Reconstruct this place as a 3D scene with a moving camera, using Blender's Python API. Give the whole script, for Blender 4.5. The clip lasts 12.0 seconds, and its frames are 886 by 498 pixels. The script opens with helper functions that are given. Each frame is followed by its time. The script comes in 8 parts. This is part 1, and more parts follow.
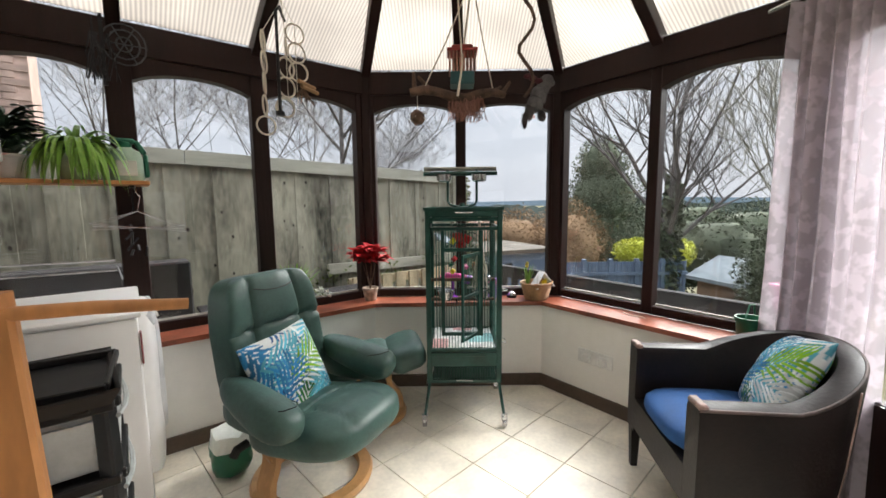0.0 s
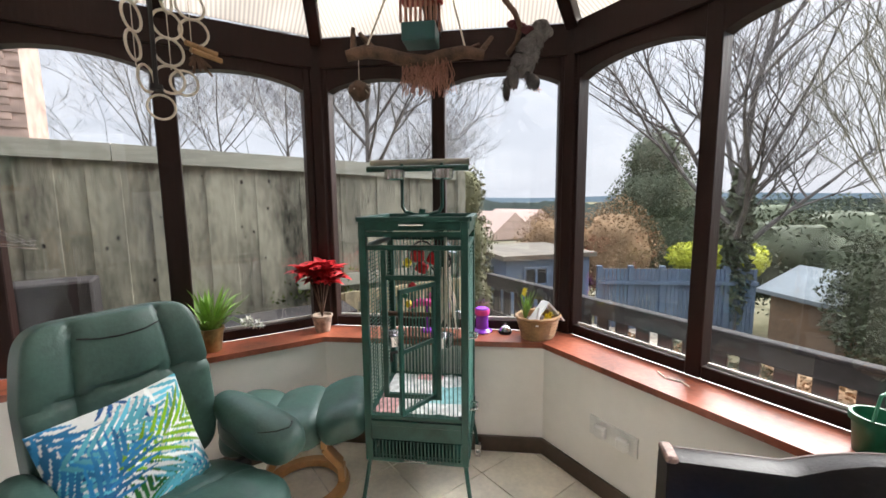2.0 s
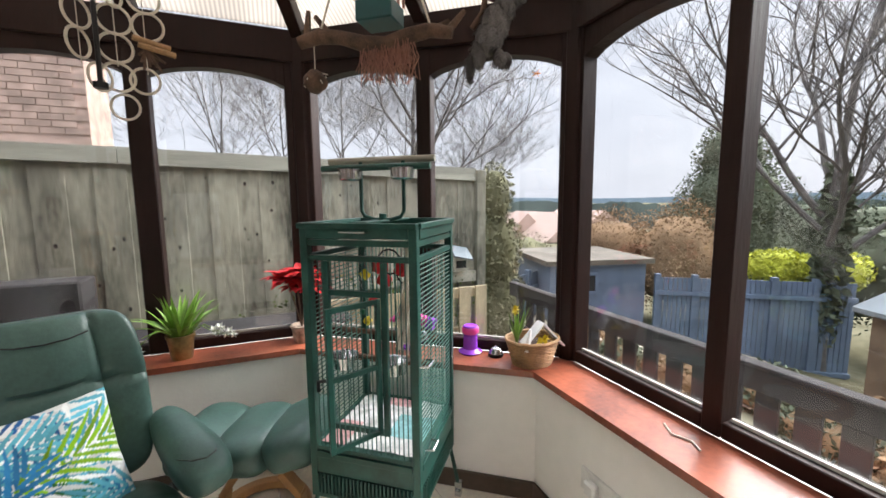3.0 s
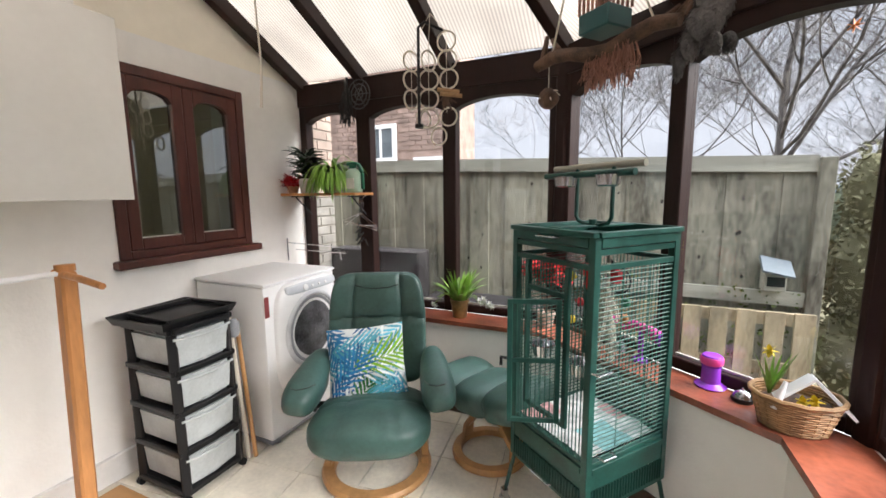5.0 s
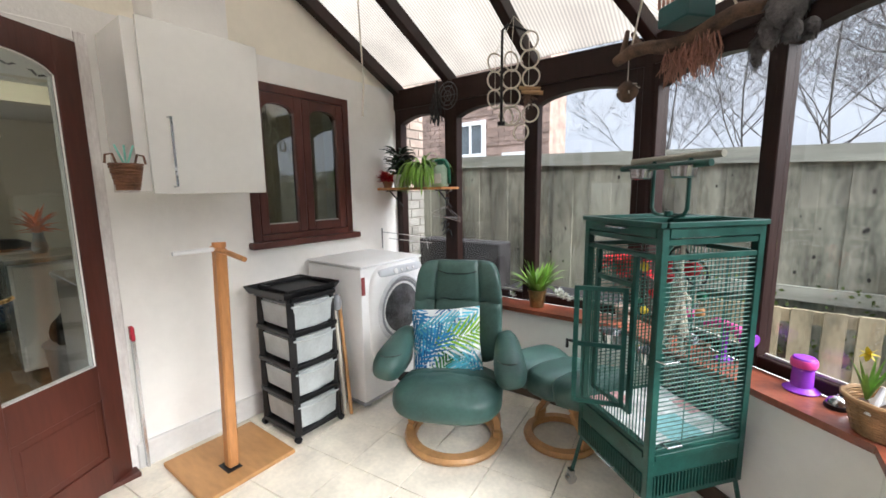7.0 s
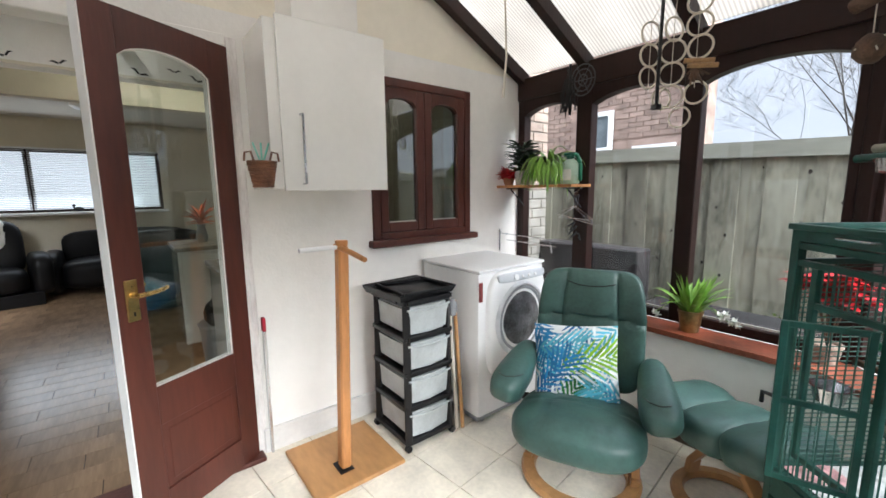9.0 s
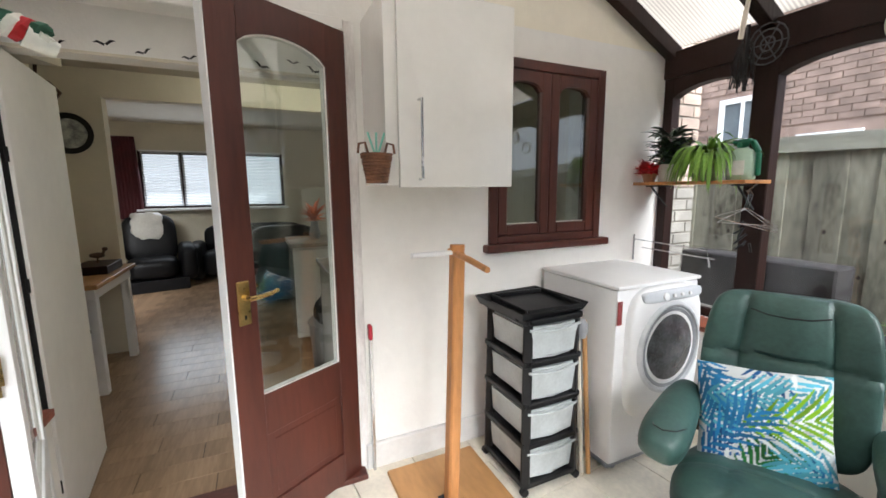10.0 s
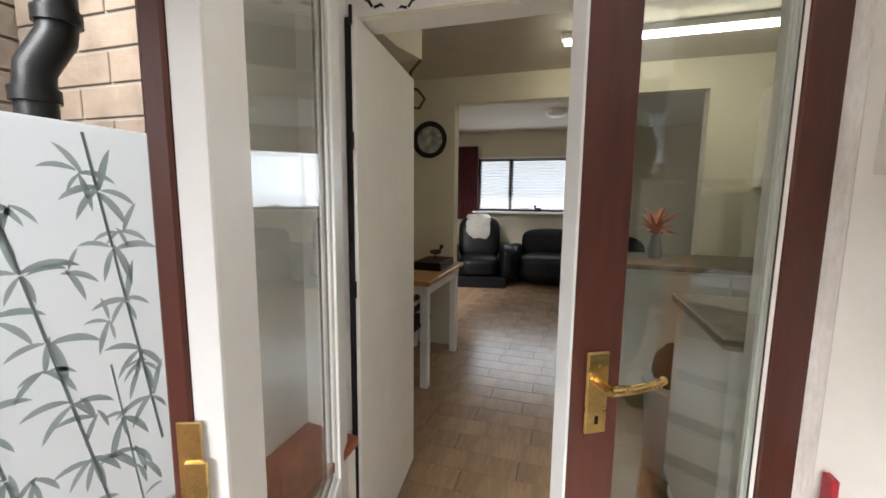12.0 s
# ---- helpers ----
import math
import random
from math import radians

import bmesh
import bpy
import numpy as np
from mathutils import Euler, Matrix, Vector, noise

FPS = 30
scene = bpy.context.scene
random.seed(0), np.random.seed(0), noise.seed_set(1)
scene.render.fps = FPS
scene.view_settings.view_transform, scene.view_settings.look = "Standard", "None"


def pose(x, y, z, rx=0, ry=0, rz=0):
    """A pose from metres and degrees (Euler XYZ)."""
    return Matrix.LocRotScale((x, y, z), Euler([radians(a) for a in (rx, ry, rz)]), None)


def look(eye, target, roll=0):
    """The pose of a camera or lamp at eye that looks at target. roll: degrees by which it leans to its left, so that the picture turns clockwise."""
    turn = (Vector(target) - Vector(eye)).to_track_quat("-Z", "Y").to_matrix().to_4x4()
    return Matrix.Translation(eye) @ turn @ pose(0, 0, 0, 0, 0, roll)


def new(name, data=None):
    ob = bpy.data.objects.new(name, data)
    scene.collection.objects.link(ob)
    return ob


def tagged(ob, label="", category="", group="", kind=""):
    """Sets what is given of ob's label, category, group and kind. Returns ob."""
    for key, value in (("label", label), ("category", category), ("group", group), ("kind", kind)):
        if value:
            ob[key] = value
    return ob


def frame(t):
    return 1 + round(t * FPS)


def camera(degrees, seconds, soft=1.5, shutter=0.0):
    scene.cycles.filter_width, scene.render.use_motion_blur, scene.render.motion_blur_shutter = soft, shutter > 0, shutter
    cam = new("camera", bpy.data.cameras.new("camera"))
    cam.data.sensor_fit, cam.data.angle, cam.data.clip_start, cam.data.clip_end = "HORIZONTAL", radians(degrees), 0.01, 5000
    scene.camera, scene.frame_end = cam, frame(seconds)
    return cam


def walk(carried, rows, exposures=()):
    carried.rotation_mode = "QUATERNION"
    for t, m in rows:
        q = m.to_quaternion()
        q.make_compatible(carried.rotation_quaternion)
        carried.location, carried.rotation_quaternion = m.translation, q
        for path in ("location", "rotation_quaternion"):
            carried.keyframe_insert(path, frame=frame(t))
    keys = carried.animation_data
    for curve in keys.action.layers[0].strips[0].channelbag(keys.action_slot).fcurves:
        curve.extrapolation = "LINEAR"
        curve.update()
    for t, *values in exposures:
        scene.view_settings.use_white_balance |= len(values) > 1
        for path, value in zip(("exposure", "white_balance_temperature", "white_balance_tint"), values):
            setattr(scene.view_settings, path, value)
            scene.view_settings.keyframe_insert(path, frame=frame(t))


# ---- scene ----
cam = camera(95.7, 12.0, soft=1.6)
PATH = [
    (0, (0.558, -0.062, 1.262), (1.784, 1.502, 1.036), -0.6),
    (0.5, (0.664, 0.057, 1.277), (1.875, 1.63, 1.035), -0.7),
    (1, (0.894, 0.076, 1.277), (1.988, 1.736, 1.052), -0.7),
    (1.5, (1.092, 0.14, 1.288), (2.143, 1.826, 1.056), -0.6),
    (2, (1.31, 0.239, 1.302), (2.34, 1.936, 1.06), -0.6),
    (2.5, (1.55, 0.281, 1.298), (2.518, 2.016, 1.061), -0.6),
    (4.5, (2.137, 0.208, 1.365), (1.697, 2.142, 1.106), -0.5),
    (5, (2.214, 0.121, 1.365), (1.416, 1.935, 1.093), -0.6),
    (5.5, (2.28, 0.075, 1.351), (1.254, 1.769, 1.07), -0.6),
    (6, (2.325, 0.027, 1.357), (1.224, 1.671, 1.067), -0.5),
    (6.5, (2.352, 0.004, 1.354), (1.217, 1.626, 1.064), -0.6),
    (8.5, (2.216, 0.056, 1.35), (0.777, 1.415, 1.063), -0.8),
    (9, (2.124, 0.11, 1.352), (0.568, 1.333, 1.061), -0.6),
    (9.5, (1.972, 0.143, 1.346), (0.312, 1.221, 1.056), -0.6),
    (10, (1.807, 0.162, 1.344), (0.008, 0.987, 1.053), -0.5),
    (10.5, (1.633, 0.225, 1.339), (-0.315, 0.591, 1.068), -0.4),
    (11, (1.464, 0.206, 1.32), (-0.517, 0.144, 1.049), 0.1),
    (11.5, (1.232, 0.114, 1.32), (-0.709, -0.29, 1.059), 0.3),
    (12, (1.041, 0.03, 1.31), (-0.856, -0.552, 1.057), 0.6),
]
walk(cam, [(t, look(eye, target, roll)) for t, eye, target, roll in PATH], [(0, 1.80, 6350, 9), (2.5, 2.0, 6350, 11), (5, 1.95, 6300, 12), (8.5, 1.98, 5850, 8), (12, 2.17, 6200, 11)])

# ---- world, sun and large lights ----
world = bpy.data.worlds.new("world")
scene.world = world
world.use_nodes = True
wn, wl = world.node_tree.nodes, world.node_tree.links
wn.clear()
w_out = wn.new("ShaderNodeOutputWorld")
w_bg = wn.new("ShaderNodeBackground")
w_sky = wn.new("ShaderNodeTexSky")
w_sky.sky_type = "NISHITA"
w_sky.sun_disc = False
w_sky.sun_elevation = radians(36)
w_sky.sun_rotation = radians(92)
w_sky.air_density = 1.2
w_sky.dust_density = 3.0
w_tc = wn.new("ShaderNodeTexCoord")
w_map = wn.new("ShaderNodeMapping")
w_map.inputs["Scale"].default_value = (1.0, 1.0, 3.0)
w_noise = wn.new("ShaderNodeTexNoise")
w_noise.inputs["Scale"].default_value = 4.0
w_noise.inputs["Detail"].default_value = 6.0
w_ramp = wn.new("ShaderNodeValToRGB")
w_ramp.color_ramp.elements[0].position = 0.36
w_ramp.color_ramp.elements[0].color = (2.2, 2.26, 2.48, 1)
w_ramp.color_ramp.elements[1].position = 0.62
w_ramp.color_ramp.elements[1].color = (2.48, 2.54, 2.74, 1)
w_mix = wn.new("ShaderNodeMix")
w_mix.data_type = "RGBA"
w_mix.inputs[0].default_value = 0.975
wl.new(w_tc.outputs["Generated"], w_map.inputs["Vector"])
wl.new(w_map.outputs["Vector"], w_noise.inputs["Vector"])
wl.new(w_noise.outputs["Fac"], w_ramp.inputs["Fac"])
wl.new(w_sky.outputs["Color"], w_mix.inputs[6])
wl.new(w_ramp.outputs["Color"], w_mix.inputs[7])
# an overcast sky is brighter overhead than at the horizon
w_sep = wn.new("ShaderNodeSeparateXYZ")
w_up = wn.new("ShaderNodeMapRange")
w_up.inputs["From Min"].default_value, w_up.inputs["From Max"].default_value = 0.36, 0.8
w_up.inputs["To Min"].default_value, w_up.inputs["To Max"].default_value = 1.0, 5.0
w_scale = wn.new("ShaderNodeVectorMath")
w_scale.operation = "SCALE"
wl.new(w_tc.outputs["Generated"], w_sep.inputs[0])
wl.new(w_sep.outputs["Z"], w_up.inputs["Value"])
wl.new(w_mix.outputs[2], w_scale.inputs[0])
wl.new(w_up.outputs["Result"], w_scale.inputs["Scale"])
wl.new(w_scale.outputs["Vector"], w_bg.inputs["Color"])
w_bg.inputs["Strength"].default_value = 0.1
wl.new(w_bg.outputs["Background"], w_out.inputs["Surface"])

sun = new("sun", bpy.data.lights.new("sun", "SUN"))
sun.data.energy = 3.5
sun.data.angle = radians(50)
sun.data.color = (1.0, 0.97, 0.92)
sun.matrix_world = look((6.6, 0.4, 4.8), (0, 0, 0))


def area_lamp(name, eye, target, w, h, watts, color=(1, 1, 1)):
    lamp = new(name, bpy.data.lights.new(name, "AREA"))
    lamp.data.shape, lamp.data.size, lamp.data.size_y = "RECTANGLE", w, h
    lamp.data.energy, lamp.data.color = watts, color
    lamp.matrix_world = look(eye, target)
    return lamp


# daylight that enters by the living room window
area_lamp("window_daylight", (-5.72, -0.6, 1.55), (-4, -0.6, 1.2), 1.9, 0.9, 3, (0.93, 0.97, 1.0))


# ---- materials ----


def mat(name, color, rough=0.5, metal=0.0, var=0.08, scale=6.0, bump=0.0, bump_scale=40.0, spec=0.5, island=0.0, rnd=0.0, tint=None, stretch=(1, 1, 1), coat=0.0):
    m = bpy.data.materials.new(name)
    m.use_nodes = True
    n, l = m.node_tree.nodes, m.node_tree.links
    b = n["Principled BSDF"]
    b.inputs["Roughness"].default_value = rough
    b.inputs["Metallic"].default_value = metal
    b.inputs["Specular IOR Level"].default_value = spec
    b.inputs["Coat Weight"].default_value = coat
    b.inputs["Coat Roughness"].default_value = 0.15
    tc = n.new("ShaderNodeTexCoord")
    mp = n.new("ShaderNodeMapping")
    mp.inputs["Scale"].default_value = stretch
    l.new(tc.outputs["Object"], mp.inputs["Vector"])
    n1 = n.new("ShaderNodeTexNoise")
    n1.inputs["Scale"].default_value = scale
    n1.inputs["Detail"].default_value = 5
    n2 = n.new("ShaderNodeTexNoise")
    n2.inputs["Scale"].default_value = scale * 9
    n2.inputs["Detail"].default_value = 3
    l.new(mp.outputs["Vector"], n1.inputs["Vector"])
    l.new(mp.outputs["Vector"], n2.inputs["Vector"])
    add = n.new("ShaderNodeMath")
    add.operation = "MULTIPLY_ADD"
    l.new(n2.outputs["Fac"], add.inputs[0])
    add.inputs[1].default_value = 0.4
    l.new(n1.outputs["Fac"], add.inputs[2])
    ramp = n.new("ShaderNodeValToRGB")
    dark = [c * (1 - var * 2.2) for c in color] if tint is None else list(tint)
    light = [min(1, c * (1 + var)) for c in color]
    ramp.color_ramp.elements[0].position, ramp.color_ramp.elements[0].color = 0.45, (*dark, 1)
    ramp.color_ramp.elements[1].position, ramp.color_ramp.elements[1].color = 0.9, (*light, 1)
    l.new(add.outputs[0], ramp.inputs["Fac"])
    out = ramp.outputs["Color"]
    if island or rnd:
        hsv = n.new("ShaderNodeHueSaturation")
        src = n.new("ShaderNodeNewGeometry").outputs["Random Per Island"] if island else n.new("ShaderNodeObjectInfo").outputs["Random"]
        mr = n.new("ShaderNodeMapRange")
        k = island or rnd
        mr.inputs["To Min"].default_value, mr.inputs["To Max"].default_value = 1 - k, 1 + k
        l.new(src, mr.inputs["Value"])
        l.new(mr.outputs["Result"], hsv.inputs["Value"])
        l.new(out, hsv.inputs["Color"])
        out = hsv.outputs["Color"]
    l.new(out, b.inputs["Base Color"])
    rr = n.new("ShaderNodeMapRange")
    rr.inputs["To Min"].default_value, rr.inputs["To Max"].default_value = max(0.02, rough - 0.08), min(1, rough + 0.08)
    l.new(n1.outputs["Fac"], rr.inputs["Value"])
    l.new(rr.outputs["Result"], b.inputs["Roughness"])
    if bump:
        n3 = n.new("ShaderNodeTexNoise")
        n3.inputs["Scale"].default_value = bump_scale
        n3.inputs["Detail"].default_value = 4
        l.new(mp.outputs["Vector"], n3.inputs["Vector"])
        bp = n.new("ShaderNodeBump")
        bp.inputs["Strength"].default_value = bump
        bp.inputs["Distance"].default_value = 0.01
        l.new(n3.outputs["Fac"], bp.inputs["Height"])
        l.new(bp.outputs["Normal"], b.inputs["Normal"])
    return m


def glass_mat(name, color=(1, 1, 1), gloss=1.0, rough=0.0):
    m = bpy.data.materials.new(name)
    m.use_nodes = True
    n, l = m.node_tree.nodes, m.node_tree.links
    n.clear()
    o = n.new("ShaderNodeOutputMaterial")
    mix = n.new("ShaderNodeMixShader")
    tr = n.new("ShaderNodeBsdfTransparent")
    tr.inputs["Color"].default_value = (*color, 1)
    gl = n.new("ShaderNodeBsdfGlossy")
    gl.inputs["Roughness"].default_value = rough
    lw = n.new("ShaderNodeLayerWeight")
    lw.inputs["Blend"].default_value = 0.5
    pw = n.new("ShaderNodeMath")
    pw.operation = "POWER"
    pw.inputs[1].default_value = 4.0
    l.new(lw.outputs["Facing"], pw.inputs[0])
    mu = n.new("ShaderNodeMath")
    mu.operation = "MULTIPLY_ADD"
    mu.inputs[1].default_value = 0.6
    mu.inputs[2].default_value = 0.045 * gloss
    l.new(pw.outputs[0], mu.inputs[0])
    l.new(mu.outputs[0], mix.inputs["Fac"])
    l.new(tr.outputs[0], mix.inputs[1])
    l.new(gl.outputs[0], mix.inputs[2])
    l.new(mix.outputs[0], o.inputs["Surface"])
    return m


def sheet_mat(name, color, through_color, fac=0.6, rough=0.5, stripe=0.0, pitch=60.0, alpha=0.0, holes=None):
    """A thin sheet that lets light through: diffuse, translucent, striped along its u."""
    m = bpy.data.materials.new(name)
    m.use_nodes = True
    n, l = m.node_tree.nodes, m.node_tree.links
    n.clear()
    o = n.new("ShaderNodeOutputMaterial")
    df = n.new("ShaderNodeBsdfDiffuse")
    df.inputs["Color"].default_value = (*color, 1)
    tl = n.new("ShaderNodeBsdfTranslucent")
    tl.inputs["Color"].default_value = (*through_color, 1)
    mix = n.new("ShaderNodeMixShader")
    mix.inputs["Fac"].default_value = fac
    l.new(df.outputs[0], mix.inputs[1])
    l.new(tl.outputs[0], mix.inputs[2])
    last = mix.outputs[0]
    tc = n.new("ShaderNodeTexCoord")
    if stripe:
        sep = n.new("ShaderNodeSeparateXYZ")
        l.new(tc.outputs["UV"], sep.inputs[0])
        mu = n.new("ShaderNodeMath")
        mu.operation = "MULTIPLY"
        mu.inputs[1].default_value = pitch * 2 * math.pi
        sn = n.new("ShaderNodeMath")
        sn.operation = "SINE"
        l.new(sep.outputs["X"], mu.inputs[0])
        l.new(mu.outputs[0], sn.inputs[0])
        nz = n.new("ShaderNodeTexNoise")
        nz.inputs["Scale"].default_value = 2.5
        nz.inputs["Detail"].default_value = 6
        l.new(tc.outputs["Object"], nz.inputs["Vector"])
        ad = n.new("ShaderNodeMath")
        ad.operation = "MULTIPLY_ADD"
        l.new(sn.outputs[0], ad.inputs[0])
        ad.inputs[1].default_value = 0.32
        l.new(nz.outputs["Fac"], ad.inputs[2])
        for sh, col in ((df, color), (tl, through_color)):
            rp = n.new("ShaderNodeValToRGB")
            rp.color_ramp.elements[0].position, rp.color_ramp.elements[0].color = 0.1, (*[c * (1 - stripe) for c in col], 1)
            rp.color_ramp.elements[1].position, rp.color_ramp.elements[1].color = 0.85, (*col, 1)
            l.new(ad.outputs[0], rp.inputs["Fac"])
            l.new(rp.outputs["Color"], sh.inputs["Color"])
    gl = n.new("ShaderNodeBsdfGlossy")
    gl.inputs["Roughness"].default_value = rough
    m2 = n.new("ShaderNodeMixShader")
    m2.inputs["Fac"].default_value = 0.04
    l.new(last, m2.inputs[1])
    l.new(gl.outputs[0], m2.inputs[2])
    last = m2.outputs[0]
    if alpha:
        tp = n.new("ShaderNodeBsdfTransparent")
        m3 = n.new("ShaderNodeMixShader")
        m3.inputs["Fac"].default_value = alpha
        l.new(last, m3.inputs[1])
        l.new(tp.outputs[0], m3.inputs[2])
        if holes:
            nz = n.new("ShaderNodeTexNoise")
            nz.inputs["Scale"].default_value = holes
            nz.inputs["Detail"].default_value = 2
            l.new(tc.outputs["Object"], nz.inputs["Vector"])
            mr = n.new("ShaderNodeMapRange")
            mr.inputs["From Min"].default_value, mr.inputs["From Max"].default_value = 0.47, 0.56
            mr.inputs["To Min"].default_value, mr.inputs["To Max"].default_value = alpha, alpha * 0.15
            l.new(nz.outputs["Fac"], mr.inputs["Value"])
            l.new(mr.outputs["Result"], m3.inputs["Fac"])
        last = m3.outputs[0]
    l.new(last, o.inputs["Surface"])
    return m


def glow_mat(name, color, strength):
    m = bpy.data.materials.new(name)
    m.use_nodes = True
    n, l = m.node_tree.nodes, m.node_tree.links
    n.clear()
    o = n.new("ShaderNodeOutputMaterial")
    e = n.new("ShaderNodeEmission")
    e.inputs["Color"].default_value = (*color, 1)
    e.inputs["Strength"].default_value = strength
    l.new(e.outputs[0], o.inputs["Surface"])
    return m


def leaf_print(name):
    """White cotton that carries the printed colours of its mesh."""
    m = bpy.data.materials.new(name)
    m.use_nodes = True
    n, l = m.node_tree.nodes, m.node_tree.links
    b = n["Principled BSDF"]
    b.inputs["Roughness"].default_value = 0.85
    at = n.new("ShaderNodeVertexColor")
    at.layer_name = "print"
    l.new(at.outputs["Color"], b.inputs["Base Color"])
    tc = n.new("ShaderNodeTexCoord")
    nb = n.new("ShaderNodeTexNoise")
    nb.inputs["Scale"].default_value = 9
    nb.inputs["Detail"].default_value = 8
    l.new(tc.outputs["UV"], nb.inputs["Vector"])
    bp = n.new("ShaderNodeBump")
    bp.inputs["Strength"].default_value = 0.35
    bp.inputs["Distance"].default_value = 0.012
    l.new(nb.outputs["Fac"], bp.inputs["Height"])
    l.new(bp.outputs["Normal"], b.inputs["Normal"])
    return m


M_WALL = mat("wall_paint", (0.89, 0.865, 0.82), 0.7, var=0.03, scale=2, bump=0.12, bump_scale=70)
# wall colour made warmer and lighter to carry the yellowish light of the roof
M_GABLE = mat("gable_roof_lit", (0.92, 0.86, 0.73), 0.75, var=0.03, scale=2, bump=0.12, bump_scale=70)
M_CREAM = mat("cream_paint", (0.72, 0.66, 0.53), 0.75, var=0.03, scale=2, bump=0.12, bump_scale=70)
M_MAHOG = mat("mahogany_stain", (0.021, 0.0085, 0.0065), 0.5, spec=0.25, var=0.2, scale=5, bump=0.15, bump_scale=60, stretch=(1, 1, 0.15))
M_MAHOG_RED = mat("red_mahogany", (0.095, 0.025, 0.016), 0.42, var=0.2, scale=6, bump=0.12, bump_scale=60, stretch=(1, 1, 0.15))
M_SILL = mat("sill_wood", (0.30, 0.085, 0.045), 0.33, var=0.28, scale=5, bump=0.08, bump_scale=50, stretch=(1, 1, 1))
M_SKIRT = mat("dark_skirting", (0.085, 0.055, 0.038), 0.5, var=0.2, scale=4)
M_SKIRTW = mat("white_skirting", (0.74, 0.72, 0.69), 0.5, var=0.06, scale=4, bump=0.1)
M_TILE = mat("floor_tile", (0.88, 0.81, 0.68), 0.34, var=0.10, scale=5, rnd=0.03, bump=0.03, bump_scale=20)
M_GROUT = mat("grout", (0.46, 0.40, 0.32), 0.9, var=0.15)
M_GLASS = glass_mat("window_glass", (0.97, 0.98, 0.98), 0.8)
M_GLASS_DIM = glass_mat("door_glass", (0.90, 0.93, 0.91), 2.2)
# grey tint puts the dimness of the kitchen behind into the glass colour
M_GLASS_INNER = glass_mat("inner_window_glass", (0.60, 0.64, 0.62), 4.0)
M_ROOF = sheet_mat("polycarbonate", (0.58, 0.56, 0.52), (0.76, 0.715, 0.655), 0.75, 0.4, stripe=0.42, pitch=1 / 0.02)
M_WHITE = mat("white_enamel", (0.88, 0.88, 0.88), 0.4, var=0.02, scale=3)
M_GLOSSW = mat("white_gloss_board", (0.88, 0.86, 0.81), 0.12, var=0.02, scale=3, coat=0.6)
M_GREY = mat("grey_plastic", (0.32, 0.33, 0.35), 0.4, var=0.05)
M_BLACK = mat("black_plastic", (0.010, 0.010, 0.011), 0.4, var=0.15, bump=0.05, spec=0.35)
M_FROST = mat("frosted_plastic", (0.50, 0.53, 0.53), 0.45, var=0.10, scale=9, bump=0.15, bump_scale=14)
M_LEATHER = mat("green_leather", (0.043, 0.096, 0.082), 0.44, var=0.16, scale=7, bump=0.10, bump_scale=90)
M_BEECH = mat("beech_wood", (0.56, 0.30, 0.12), 0.35, var=0.15, scale=5, stretch=(1, 1, 0.4))
M_PINE = mat("pine_wood", (0.56, 0.25, 0.085), 0.45, var=0.2, scale=7, stretch=(1, 1, 0.2))
M_PLY = mat("board_wood", (0.55, 0.29, 0.11), 0.5, var=0.15, scale=4, stretch=(0.3, 1, 1))
M_CAGE = mat("green_enamel_steel", (0.015, 0.068, 0.053), 0.38, var=0.2, scale=12, spec=0.35)
M_BAR = mat("cage_bar", (0.030, 0.10, 0.078), 0.45, var=0.1, spec=0.3)
M_STEEL = mat("steel", (0.55, 0.55, 0.56), 0.25, metal=1.0, var=0.06)
M_BRASS = mat("brass", (0.60, 0.42, 0.16), 0.28, metal=1.0, var=0.15, scale=20)
M_BROWNL = mat("worn_brown_leather", (0.014, 0.009, 0.008), 0.45, var=0.25, scale=6, bump=0.12, bump_scale=80, spec=0.32)
M_WORN = mat("worn_edge_leather", (0.30, 0.20, 0.17), 0.6, var=0.4, scale=12, tint=(0.05, 0.035, 0.03))
M_BLUE = mat("blue_fabric", (0.018, 0.085, 0.26), 0.85, var=0.1, scale=10, bump=0.3, bump_scale=200)
M_CUSH = leaf_print("palm_print_cotton")
M_CURT = sheet_mat("sheer_curtain", (0.66, 0.58, 0.62), (0.68, 0.61, 0.66), 0.5, 0.8, alpha=0.26, holes=16)
M_FENCE = mat("weathered_board", (0.245, 0.232, 0.18), 0.85, spec=0.1, var=0.40, scale=2.6, bump=0.4, bump_scale=30, rnd=0.10, stretch=(1.8, 1.8, 0.55))
M_FENCECAP = mat("fence_rail", (0.33, 0.32, 0.26), 0.85, var=0.15, scale=3, bump=0.3, stretch=(0.3, 3, 3))
M_PALLET = mat("pallet_wood", (0.36, 0.29, 0.18), 0.85, var=0.25, scale=4, bump=0.3, stretch=(2, 2, 0.6), rnd=0.12)
M_KNOT = mat("knot", (0.035, 0.028, 0.022), 0.9)
M_BLUEW = mat("blue_painted_wood", (0.085, 0.118, 0.172), 0.7, var=0.15, scale=2, rnd=0.08)
M_DECK = mat("dark_deck_wood", (0.042, 0.038, 0.038), 0.75, spec=0.1, var=0.2, scale=4)
M_BARK = mat("bark", (0.12, 0.11, 0.105), 0.9, spec=0.1, var=0.3, scale=8)
M_BARKG = mat("pale_bark", (0.19, 0.18, 0.14), 0.9, var=0.3, scale=8)
M_CONIF = mat("conifer_leaf", (0.115, 0.13, 0.088), 0.85, spec=0.1, var=0.2, scale=0.8, island=0.14)
M_HEDGE = mat("hedge_leaf", (0.078, 0.09, 0.058), 0.85, spec=0.1, var=0.3, scale=0.8, island=0.2)
